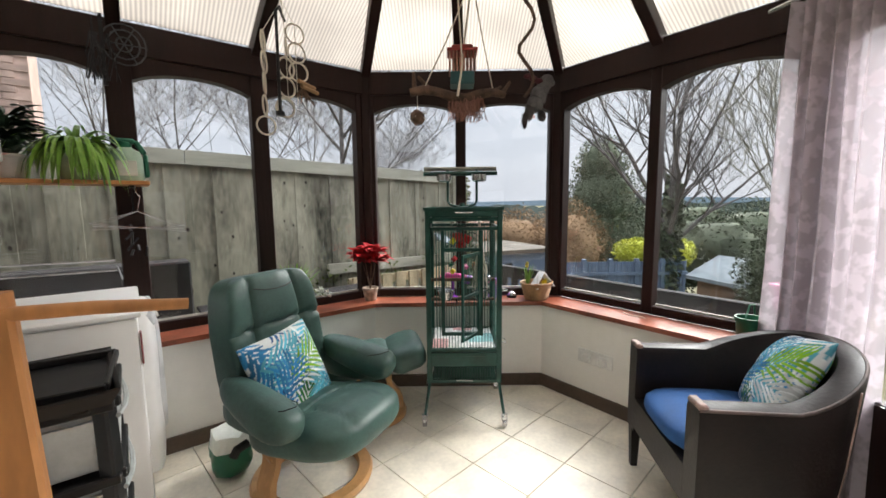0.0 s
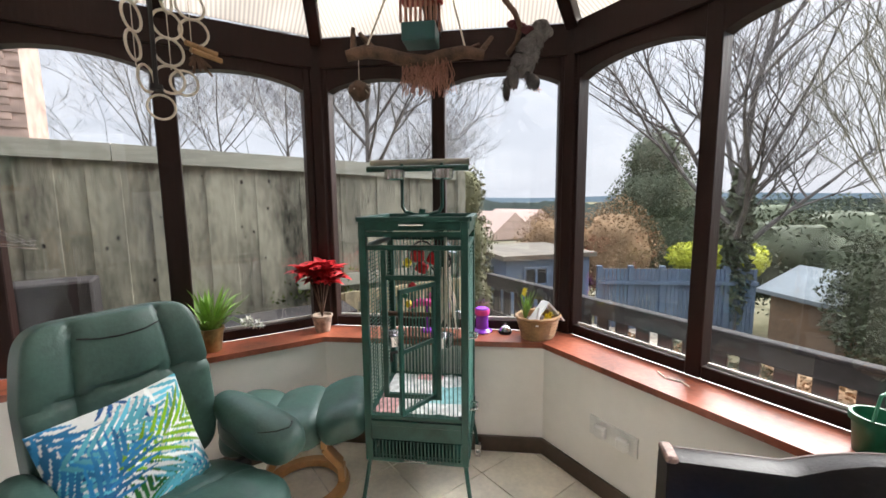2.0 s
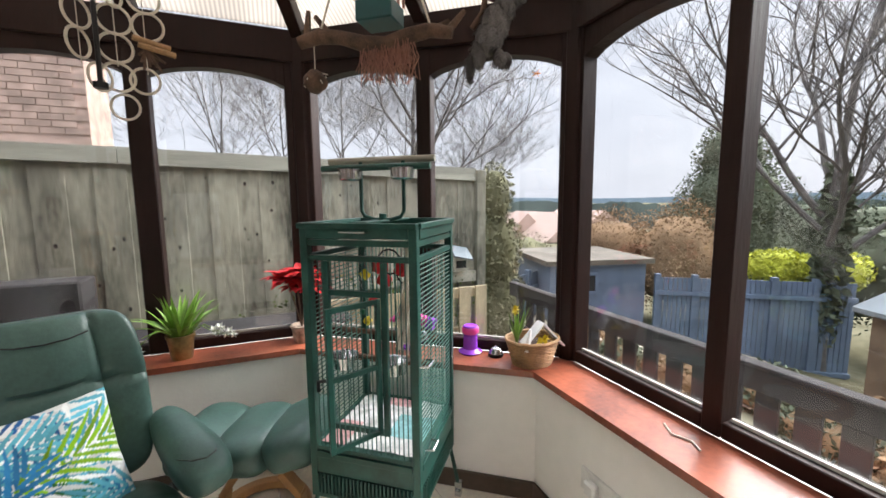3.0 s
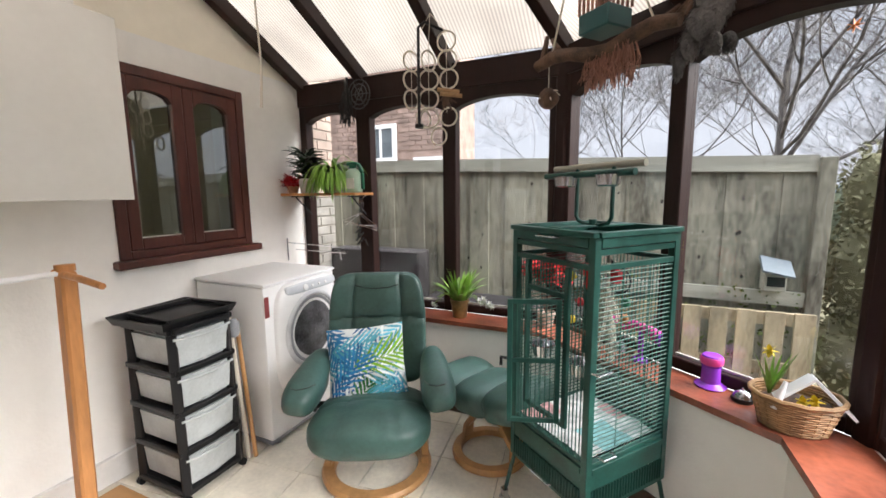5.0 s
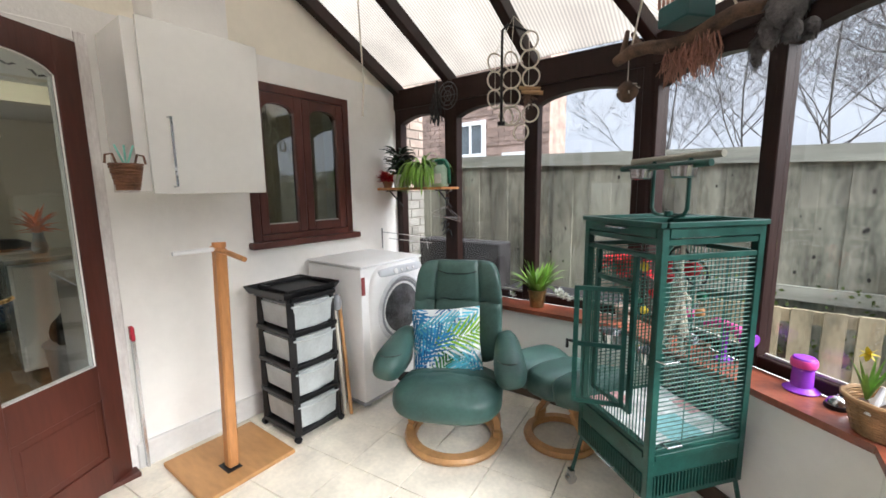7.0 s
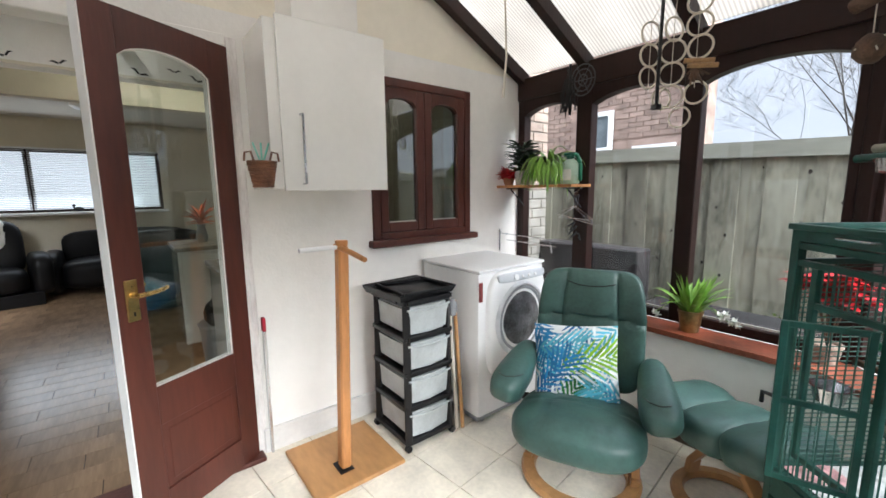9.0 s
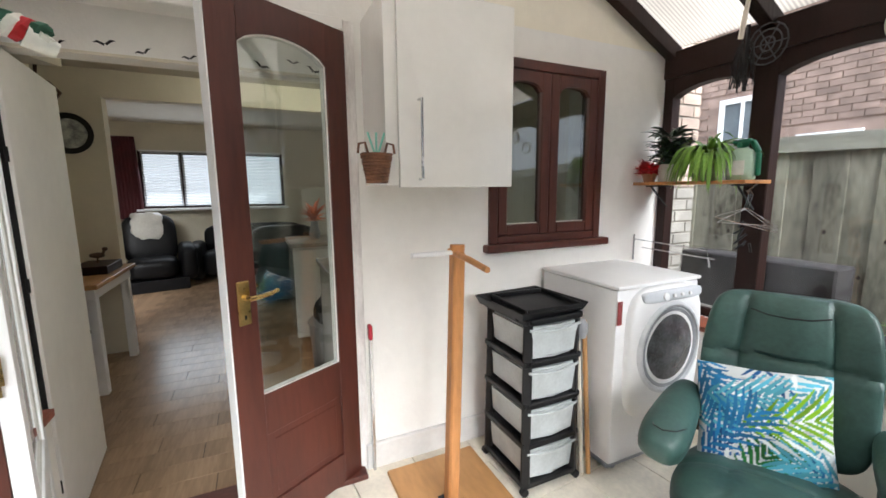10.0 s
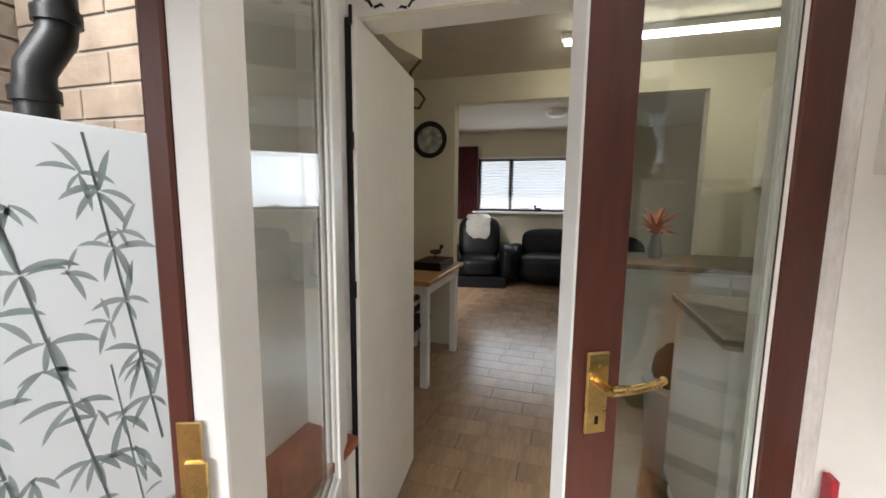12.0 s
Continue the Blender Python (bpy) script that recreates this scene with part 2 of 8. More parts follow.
M_BEECHH = mat("brown_hedge_leaf", (0.27, 0.175, 0.10), 0.85, spec=0.1, var=0.25, scale=1.0, island=0.16)
M_OLIVE = mat("olive_leaf", (0.13, 0.125, 0.07), 0.85, spec=0.1, var=0.25, scale=1.0, island=0.2)
M_YELL = mat("yellow_leaf", (0.44, 0.46, 0.04), 0.8, var=0.2, scale=2, island=0.3)
M_GRASS = mat("garden_ground", (0.125, 0.115, 0.078), 0.95, var=0.35, scale=0.9, bump=0.5, bump_scale=12, tint=(0.07, 0.065, 0.04), spec=0.0)
M_MOSSY = mat("lichened_felt", (0.11, 0.092, 0.07), 0.9, var=0.25, scale=3)
M_PINKB = mat("pale_pink_brick", (0.36, 0.27, 0.22), 0.85, var=0.15, scale=6, rnd=0.10, bump=0.3)
M_SHED = mat("shed_wood", (0.14, 0.09, 0.055), 0.8, var=0.2, scale=3)
M_FELT = mat("grey_felt", (0.15, 0.175, 0.19), 0.85, var=0.15, scale=3)
M_BRICK = mat("buff_brick", (0.19, 0.14, 0.10), 0.85, var=0.2, scale=6, rnd=0.16, bump=0.3)
M_RBRICK = mat("red_brick", (0.32, 0.225, 0.185), 0.85, var=0.2, scale=6, island=0.22, bump=0.3)
M_MORTAR = mat("mortar", (0.20, 0.175, 0.145), 0.9)
M_PIERB = mat("worn_white_brick", (0.31, 0.285, 0.25), 0.85, var=0.15, scale=8, rnd=0.08)
M_LAM = mat("laminate_plank", (0.37, 0.245, 0.15), 0.22, var=0.2, scale=3, rnd=0.10, stretch=(0.25, 2, 1))
M_BLKL = mat("black_leather", (0.005, 0.005, 0.006), 0.45, var=0.2, bump=0.1, spec=0.25)
M_DRAPE = mat("dark_red_drape", (0.07, 0.008, 0.012), 0.8, var=0.15)
M_LEAF = mat("green_leaf", (0.20, 0.38, 0.05), 0.45, var=0.2, scale=8, island=0.25)
M_LEAFD = mat("dark_leaf", (0.045, 0.085, 0.045), 0.45, var=0.3, scale=14, island=0.3)
M_RED = mat("red_bract", (0.55, 0.012, 0.02), 0.6, var=0.2, island=0.2)
M_YEL = mat("yellow_petal", (0.80, 0.62, 0.03), 0.6, island=0.1)
M_WHITEP = mat("white_petal", (0.80, 0.82, 0.75), 0.6)
M_POTW = mat("pale_pot", (0.62, 0.60, 0.55), 0.4)
M_POTB = mat("bronze_pot", (0.30, 0.20, 0.08), 0.3, metal=0.7, var=0.3)
M_TERRA = mat("terracotta", (0.36, 0.17, 0.09), 0.8, var=0.15)
M_WICK = mat("wicker", (0.42, 0.245, 0.11), 0.6, var=0.25, scale=14)
M_WICKD = mat("dark_wicker", (0.20, 0.085, 0.040), 0.6, var=0.3, scale=14)
M_ROPEW = mat("cream_cord", (0.70, 0.64, 0.54), 0.8)
M_BRANCH = mat("branch_wood", (0.12, 0.07, 0.045), 0.85, var=0.35, scale=16, bump=0.5)
M_PURPLE = mat("purple_plastic", (0.28, 0.05, 0.55), 0.25)
M_PINK = mat("pink_plastic", (0.75, 0.06, 0.32), 0.4)
M_GREENP = mat("green_plastic", (0.012, 0.14, 0.07), 0.4)
M_BOTTLE = mat("milky_green_plastic", (0.50, 0.68, 0.54), 0.35)
M_PLUSH = mat("grey_plush", (0.17, 0.16, 0.155), 0.95, var=0.25, scale=20, bump=0.8, bump_scale=150)
M_STRAW = mat("red_straw", (0.36, 0.18, 0.13), 0.8, island=0.3)
M_PAPER = mat("newspaper", (0.62, 0.63, 0.62), 0.8, var=0.25, scale=22)
M_PRINT = sheet_mat("grey_bamboo_print", (0.38, 0.44, 0.44), (0.46, 0.52, 0.52), 0.7, 0.5)
M_GAP = mat("black_gap", (0.01, 0.01, 0.01), 0.9)
M_SOCK = mat("white_socket_plastic", (0.80, 0.79, 0.76), 0.3)
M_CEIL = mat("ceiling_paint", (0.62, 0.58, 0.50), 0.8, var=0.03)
M_COUNTER = mat("worktop", (0.30, 0.25, 0.20), 0.4, var=0.2, scale=20)
M_TUBE = glow_mat("tube_light", (1.0, 0.93, 0.72), 9)
# emission for the panel outside the living room window, in place of a daylit street
M_OUT = glow_mat("street_daylight", (0.92, 0.97, 1.0), 0.26)

# ---- mesh helpers ----
V = Vector


def part(name, bm, material, parent=None, label="", smooth=False, kind=""):
    me = bpy.data.meshes.new(name)
    bmesh.ops.recalc_face_normals(bm, faces=bm.faces)
    bm.to_mesh(me)
    bm.free()
    if smooth:
        me.polygons.foreach_set("use_smooth", [True] * len(me.polygons))
        me.set_sharp_from_angle(angle=radians(40))
    for m in (material if isinstance(material, (list, tuple)) else [material]):
        me.materials.append(m)
    ob = new(name, me)
    ob.parent = parent
    return tagged(ob, label, kind=kind)


def thing(name, label, category, at=(0, 0, 0), rz=0, group=""):
    ob = new(name)
    ob.matrix_basis = pose(*at, 0, 0, rz)
    return tagged(ob, label, category, group)


def structure(name, bm, material, label="", smooth=False):
    return part(name, bm, material, None, label, smooth, "structure")


def box(bm, a, b, bevel=0.0, m=None, idx=0, seg=1):
    """A box from corner a to corner b."""
    r = bmesh.ops.create_cube(bm, size=1)
    vs = r["verts"]
    for v in vs:
        v.co = V([(a[i] + b[i]) / 2 + v.co[i] * (b[i] - a[i]) for i in range(3)])
    fs = set(f for v in vs for f in v.link_faces)
    for f in fs:
        f.material_index = idx
    if bevel:
        es = list(set(e for v in vs for e in v.link_edges))
        rr = bmesh.ops.bevel(bm, geom=es, offset=bevel, segments=seg, affect="EDGES", profile=0.5)
        vs = list(set(v for f in rr["faces"] for v in f.verts) | set(v for v in vs if v.is_valid))
    if m is not None:
        bmesh.ops.transform(bm, matrix=m, verts=vs)
    return bm


def obox(bm, p, q, width, z0, z1, side=0.5, bevel=0.0, idx=0):
    """A box that runs from p to q in plan; side: the share of its width to the left of the line."""
    p, q = V((*p[:2], 0)), V((*q[:2], 0))
    d = q - p
    m = Matrix.Translation(p) @ Matrix.Rotation(math.atan2(d.y, d.x), 4, "Z")
    return box(bm, (0, -width * (1 - side), z0), (d.length, width * side, z1), bevel, m, idx)


def beam(bm, p, q, w, h, up=(0, 0, 1), bevel=0.0, idx=0):
    """A bar of w by h whose middle line runs from p to q."""
    p, q, up = V(p), V(q), V(up)
    x = (q - p).normalized()
    y = up.cross(x).normalized()
    z = x.cross(y)
    m = Matrix((x, y, z)).transposed().to_4x4()
    m.translation = p
    return box(bm, (0, -w / 2, -h / 2), ((q - p).length, w / 2, h / 2), bevel, m, idx)


def tube(bm, pts, r, n=8, closed=False, idx=0, caps=True):
    """A round bar along the points; r a number or one for each point."""
    pts = [V(p) for p in pts]
    k = len(pts)
    rs = r if isinstance(r, (list, tuple)) else [r] * k
    rings, prev = [], None
    for i, p in enumerate(pts):
        a = pts[(i - 1) % k] if (closed or i) else p
        b = pts[(i + 1) % k] if (closed or i < k - 1) else p
        t = (b - a).normalized()
        if prev is None:
            u = t.cross(V((0, 0, 1)))
            if u.length < 0.1:
                u = t.cross(V((1, 0, 0)))
        else:
            u = prev - t * prev.dot(t)
        u.normalize()
        prev = u
        w = t.cross(u)
        rings.append([bm.verts.new(p + (u * math.cos(2 * math.pi * j / n) + w * math.sin(2 * math.pi * j / n)) * rs[i]) for j in range(n)])
    for i in range(k if closed else k - 1):
        a, b = rings[i], rings[(i + 1) % k]
        for j in range(n):
            bm.faces.new((a[j], a[(j + 1) % n], b[(j + 1) % n], b[j])).material_index = idx
    if not closed and caps:
        bm.faces.new(rings[0][::-1]).material_index = idx
        bm.faces.new(rings[-1]).material_index = idx
    return bm


def lathe(bm, prof, n=24, at=(0, 0, 0), idx=0, sx=1.0, sy=1.0):
    """A turned shape: prof is a list of (radius, z)."""
    rings = []
    for r, z in prof:
        r = max(r, 0.0005)
        rings.append([bm.verts.new((at[0] + r * sx * math.cos(2 * math.pi * j / n), at[1] + r * sy * math.sin(2 * math.pi * j / n), at[2] + z)) for j in range(n)])
    for a, b in zip(rings, rings[1:]):
        for j in range(n):
            bm.faces.new((a[j], a[(j + 1) % n], b[(j + 1) % n], b[j])).material_index = idx
    bm.faces.new(rings[0][::-1]).material_index = idx
    bm.faces.new(rings[-1]).material_index = idx
    return bm


def prism(bm, pts, z0, z1, idx=0):
    """A slab with the plan pts from z0 to z1."""
    lo = [bm.verts.new((x, y, z0)) for x, y in pts]
    hi = [bm.verts.new((x, y, z1)) for x, y in pts]
    n = len(pts)
    bm.faces.new(lo[::-1]).material_index = idx
    bm.faces.new(hi).material_index = idx
    for i in range(n):
        bm.faces.new((lo[i], lo[(i + 1) % n], hi[(i + 1) % n], hi[i])).material_index = idx
    return bm


def extrude_poly(bm, outline, o, ax, ay, depth, idx=0):
    """A plate: outline of (a, b) in the plane through o with axes ax and ay, given a depth vector."""
    o, ax, ay, depth = V(o), V(ax), V(ay), V(depth)
    f = [bm.verts.new(o + ax * a + ay * b) for a, b in outline]
    g = [bm.verts.new(o + ax * a + ay * b + depth) for a, b in outline]
    n = len(outline)
    bm.faces.new(f).material_index = idx
    bm.faces.new(g[::-1]).material_index = idx
    for i in range(n):
        bm.faces.new((f[i], g[i], g[(i + 1) % n], f[(i + 1) % n])).material_index = idx
    return bm


def soft(bm, sub=2):
    for _ in range(sub):
        bmesh.ops.subdivide_edges(bm, edges=bm.edges, cuts=1, use_grid_fill=True, smooth=0)
    return bm


def blob(name, parent, material, size, at, rot=(0, 0, 0), power=3.2, seg=20, label="", puff=None):
    """A padded, rounded block; power sets how square it is."""
    bm = bmesh.new()
    n, k = seg, seg
    rows = []
    for i in range(k + 1):
        ph = -math.pi / 2 + math.pi * i / k
        row = []
        for j in range(n * 2):
            th = math.pi * j / n
            c = [math.cos(ph) * math.cos(th), math.cos(ph) * math.sin(th), math.sin(ph)]
            s = sum(abs(a) ** power for a in c) ** (1 / power)
            p = V([a / s * size[q] / 2 for q, a in enumerate(c)])
            if puff:
                p = puff(p)
            row.append(bm.verts.new(p))
        rows.append(row)
    for a, b in zip(rows, rows[1:]):
        for j in range(n * 2):
            bm.faces.new((a[j], a[(j + 1) % (n * 2)], b[(j + 1) % (n * 2)], b[j]))
    bmesh.ops.remove_doubles(bm, verts=bm.verts, dist=0.0005)
    bmesh.ops.transform(bm, matrix=pose(*at, *rot), verts=bm.verts)
    return part(name, bm, material, parent, label, True)


# ---- plan ----
INNER = [(0.02, 2.33), (1.84, 2.33), (2.74, 1.63), (2.74, 0.46), (1.82, -0.56), (0.02, -0.56)]
FRAME = [(0.02, 2.50), (1.90, 2.50), (2.94, 1.68), (2.94, 0.37), (1.96, -0.73), (0.02, -0.73)]
OUTER = [(0.02, 2.60), (1.94, 2.60), (3.04, 1.73), (3.04, 0.33), (2.00, -0.83), (0.02, -0.83)]
SILL_Z, EAVE_Z, SPRING, RISE, RIDGE_Z = 0.60, 2.15, 1.885, 0.055, 2.97
APEX = V((1.32, 0.885, RIDGE_Z))
FLOOR_SUB = -0.012

bm = bmesh.new()
prism(bm, [(x, y) for x, y in OUTER], -0.15, FLOOR_SUB)
floor = structure("floor", bm, M_GROUT, "cream ceramic tiled conservatory floor laid on the diagonal")

# the low wall round the conservatory, one piece a side
for i in range(5):
    if i == 3:
        continue
    a, b, c, d = INNER[i], INNER[i + 1], OUTER[i + 1], OUTER[i]
    bm = bmesh.new()
    prism(bm, [a, b, c, d], FLOOR_SUB, SILL_Z - 0.03)
    structure("wall_dwarf", bm, M_WALL, "low white painted dwarf wall under the windows")
    # skirting
    bm = bmesh.new()
    obox(bm, a, b, 0.014, 0.0, 0.085, side=0.0, bevel=0.003)
    structure("baseboard", bm, M_SKIRT, "dark brown skirting board")
    # sill board
    bm = bmesh.new()
    va, vb = V((*a, 0)), V((*b, 0))
    nrm = V((vb.y - va.y, -(vb.x - va.x), 0)).normalized()
    ia = [V((*INNER[i], 0)), V((*INNER[i + 1], 0))]
    cen = V((1.3, 0.885, 0))
    ia = [p + (cen - p).normalized() * 0.03 for p in ia]
    prism(bm, [ia[0][:2], ia[1][:2], FRAME[i + 1], FRAME[i]], SILL_Z - 0.03, SILL_Z - 0.003)
    s_ = structure("window_sill", bm, M_SILL, "red-brown varnished wooden window board with worn patches")


def side(i):
    p, q = V((*FRAME[i], 0)), V((*FRAME[i + 1], 0))
    d = (q - p).normalized()
    out = V((-d.y, d.x, 0))
    return p, q, d, out, (q - p).length


WINDOW_NO = [0]


def windows(i, panes, top=SPRING, door_base=None, low=SILL_Z - 0.003):
    """The wooden frame of one side: posts, bottom rail, arched heads and panes; panes are (from, to) along it."""
    WINDOW_NO[0] += 1
    p, q, d, out, length = side(i)
    win = new("window_%d" % WINDOW_NO[0])
    tagged(win, "dark mahogany framed conservatory window with arched heads and clear panes", kind="structure")
    dep = 0.075
    edges = [0.0]
    for a, b in panes:
        edges += [a, b]
    edges.append(length)
    for k in range(0, len(edges), 2):
        a, b = edges[k], edges[k + 1]
        if b - a < 0.004:
            continue
        bm = bmesh.new()
        obox(bm, p + d * a, p + d * b, dep, low, EAVE_Z - 0.02, side=1.0, bevel=0.004)
        part("post", bm, M_MAHOG, win)
    for a, b in panes:
        bm = bmesh.new()
        obox(bm, p + d * a + out * 0.003, p + d * b + out * 0.003, dep - 0.006, low, low + 0.052, side=1.0, bevel=0.004)
        part("bottom_rail", bm, M_MAHOG, win)
        # arched head
        w = b - a
        n = 12
        arch = [(a + w * k / n, top + RISE * (1 - (2 * k / n - 1) ** 2) ** 0.8) for k in range(n + 1)]
        outline = [(a, EAVE_Z - 0.03)] + arch + [(b, EAVE_Z - 0.03)]
        bm = bmesh.new()
        extrude_poly(bm, outline, p + out * 0.004, d, (0, 0, 1), out * (dep - 0.008))
        part("arched_head", bm, M_MAHOG, win)
        # light strip of the bead round the pane
        bm = bmesh.new()
        for s in (a + 0.006, b - 0.006):
            beam(bm, p + d * s + out * 0.035 + V((0, 0, low + 0.05)), p + d * s + out * 0.035 + V((0, 0, top)), 0.012, 0.008)
        beam(bm, p + d * (a + 0.012) + out * 0.035 + V((0, 0, low + 0.057)), p + d * (b - 0.012) + out * 0.035 + V((0, 0, low + 0.057)), 0.008, 0.012)
        part("glazing_bead", bm, M_POTW, win, "pale sealant line round a pane")
        bm = bmesh.new()
        extrude_poly(bm, [(a, low + 0.05)] + [(s, z + 0.01) for s, z in arch] + [(b, low + 0.05)], p + out * 0.045, d, (0, 0, 1), out * 0.006)
        g = part("pane", bm, M_GLASS, win, "clear glass pane")
        g.visible_shadow = False
    # eaves beam, inside face proud of the heads
    bm = bmesh.new()
    beam(bm, p + V((0, 0, EAVE_Z - 0.075)) + out * 0.05 - d * 0.0, q + V((0, 0, EAVE_Z - 0.075)) + out * 0.05, 0.13, 0.15, bevel=0.004)
    part("eaves_beam", bm, M_MAHOG, win)
    return win


windows(0, [(0.06, 0.50), (0.61, 1.15), (1.24, 1.81)])
windows(1, [(0.06, 0.62), (0.69, 1.27)])
windows(2, [(0.05, 0.62), (0.68, 1.26)])
windows(4, [(0.04, 0.72), (0.80, 1.545)])

# corner posts that join the sides
for k, (x, y) in enumerate(FRAME[1:5]):
    bm = bmesh.new()
    o = (V((x, y, 0)) - V((1.3, 0.885, 0))).normalized()
    c = V((x, y, 0)) + o * 0.035
    bmesh.ops.create_cone(bm, cap_ends=True, segments=8, radius1=0.062, radius2=0.062, depth=EAVE_Z - SILL_Z - 0.01)
    bmesh.ops.transform(bm, matrix=pose(c.x, c.y, (EAVE_Z + SILL_Z) / 2 - 0.01), verts=bm.verts)
    structure("corner_post", bm, M_MAHOG, "dark mahogany corner post", True)

# ---- roof ----
EAVE_OUT = [V((x, y, EAVE_Z)) for x, y in [(0.02, 2.56), (1.93, 2.56), (3.01, 1.71), (3.01, 0.345), (1.99, -0.79), (0.02, -0.79)]]
RIDGE0 = V((0.02, 0.885, RIDGE_Z))


def lerp(a, b, t):
    return a + (b - a) * t


def rafter(foot, head, w=0.06, h=0.085):
    bm = bmesh.new()
    beam(bm, foot - V((0, 0, 0.03)), head - V((0, 0, 0.03)), w, h, bevel=0.004)
    structure("rafter", bm, M_MAHOG, "dark mahogany roof rafter")


feet = [(EAVE_OUT[0] + V((0.04, 0, 0)), RIDGE0 + V((0.04, 0, 0)))]
for x in (0.575, 1.215):
    feet.append((V((x, 2.56, EAVE_Z)), V((x if x < 1.3 else 1.3, 0.885, RIDGE_Z))))
feet.append((EAVE_OUT[1], APEX))
feet.append((lerp(EAVE_OUT[1], EAVE_OUT[2], 0.485), APEX))
feet.append((EAVE_OUT[2], APEX))
feet.append((lerp(EAVE_OUT[2], EAVE_OUT[3], 0.495), APEX))
feet.append((EAVE_OUT[3], APEX))
feet.append((lerp(EAVE_OUT[3], EAVE_OUT[4], 0.5), APEX))
feet.append((EAVE_OUT[4], APEX))
for x in (1.215, 0.575):
    feet.append((V((x, -0.79, EAVE_Z)), V((x, 0.885, RIDGE_Z))))
feet.append((EAVE_OUT[5] + V((0.04, 0, 0)), RIDGE0 + V((0.04, 0, 0))))
for f, h in feet:
    rafter(f, h)
bm = bmesh.new()
beam(bm, RIDGE0 + V((0.0, 0, -0.03)), APEX + V((0.05, 0, -0.03)), 0.07, 0.16, bevel=0.005)
structure("ridge_beam", bm, M_MAHOG, "dark mahogany ridge beam")

roof = tagged(new("roof"), "translucent ribbed polycarbonate conservatory roof", kind="structure")
for (f0, h0), (f1, h1) in zip(feet, feet[1:]):
    bm = bmesh.new()
    uv = bm.loops.layers.uv.new("UVMap")
    up = V((0, 0, 0.035))
    quad = [f0 + up, f1 + up, h1 + up, h0 + up]
    if (h1 - h0).length < 0.15:
        quad = [f0 + up, f1 + up, (h0 + h1) / 2 + up]
    ax = (f1 - f0).normalized()
    vs = [bm.verts.new(p) for p in quad]
    face = bm.faces.new(vs)
    ext = bmesh.ops.extrude_face_region(bm, geom=[face])
    bmesh.ops.translate(bm, vec=(0, 0, 0.012), verts=[g for g in ext["geom"] if isinstance(g, bmesh.types.BMVert)])
    for fc in bm.faces:
        for lp in fc.loops:
            lp[uv].uv = ((lp.vert.co - f0).dot(ax), lp.vert.co.z)
    part("roof_panel", bm, M_ROOF, roof)

# ---- house wall, gable, opening and inner window ----
DOOR_Y0, DOOR_Y1, DOOR_Z = -0.64, 0.53, 2.01
WIN = (1.24, 2.00, 1.04, 2.00)
X0, X1 = -0.26, 0.02


def wall_piece(y0, y1, z0, z1):
    bm_ = bmesh.new()
    box(bm_, (X0, y0, z0), (X1, y1, z1))
    structure("wall_house", bm_, M_WALL, "smooth off-white painted house wall")


wall_piece(DOOR_Y1, WIN[0], -0.02, 2.15)
wall_piece(WIN[0], WIN[1], -0.02, WIN[2])
wall_piece(WIN[0], WIN[1], WIN[3], 2.15)
wall_piece(WIN[1], 2.56, -0.02, 2.15)
wall_piece(DOOR_Y0, DOOR_Y1, DOOR_Z, 2.15)
wall_piece(-0.80, DOOR_Y0, -0.02, 2.15)
bm = bmesh.new()
extrude_poly(bm, [(-0.95, 2.15), (2.72, 2.15), (2.72, 2.16), (0.885, 3.08), (-0.95, 2.16)], (X0, 0, 0), (0, 1, 0), (0, 0, 1), (X1 - X0, 0, 0))
structure("wall_gable", bm, M_GABLE, "cream painted gable wall above the door")
# white pier at the end of the back window
bm = bmesh.new()
box(bm, (0.02, -0.80, SILL_Z), (0.385, -0.725, EAVE_Z - 0.15))
structure("wall_pier", bm, M_WALL, "narrow white plastered pier beside the window")
# skirting at the house wall
bm = bmesh.new()
box(bm, (0.02, DOOR_Y1 + 0.03, 0.0), (0.045, 2.33, 0.13), 0.005)
structure("baseboard", bm, M_SKIRTW, "white painted skirting board with scuffs")


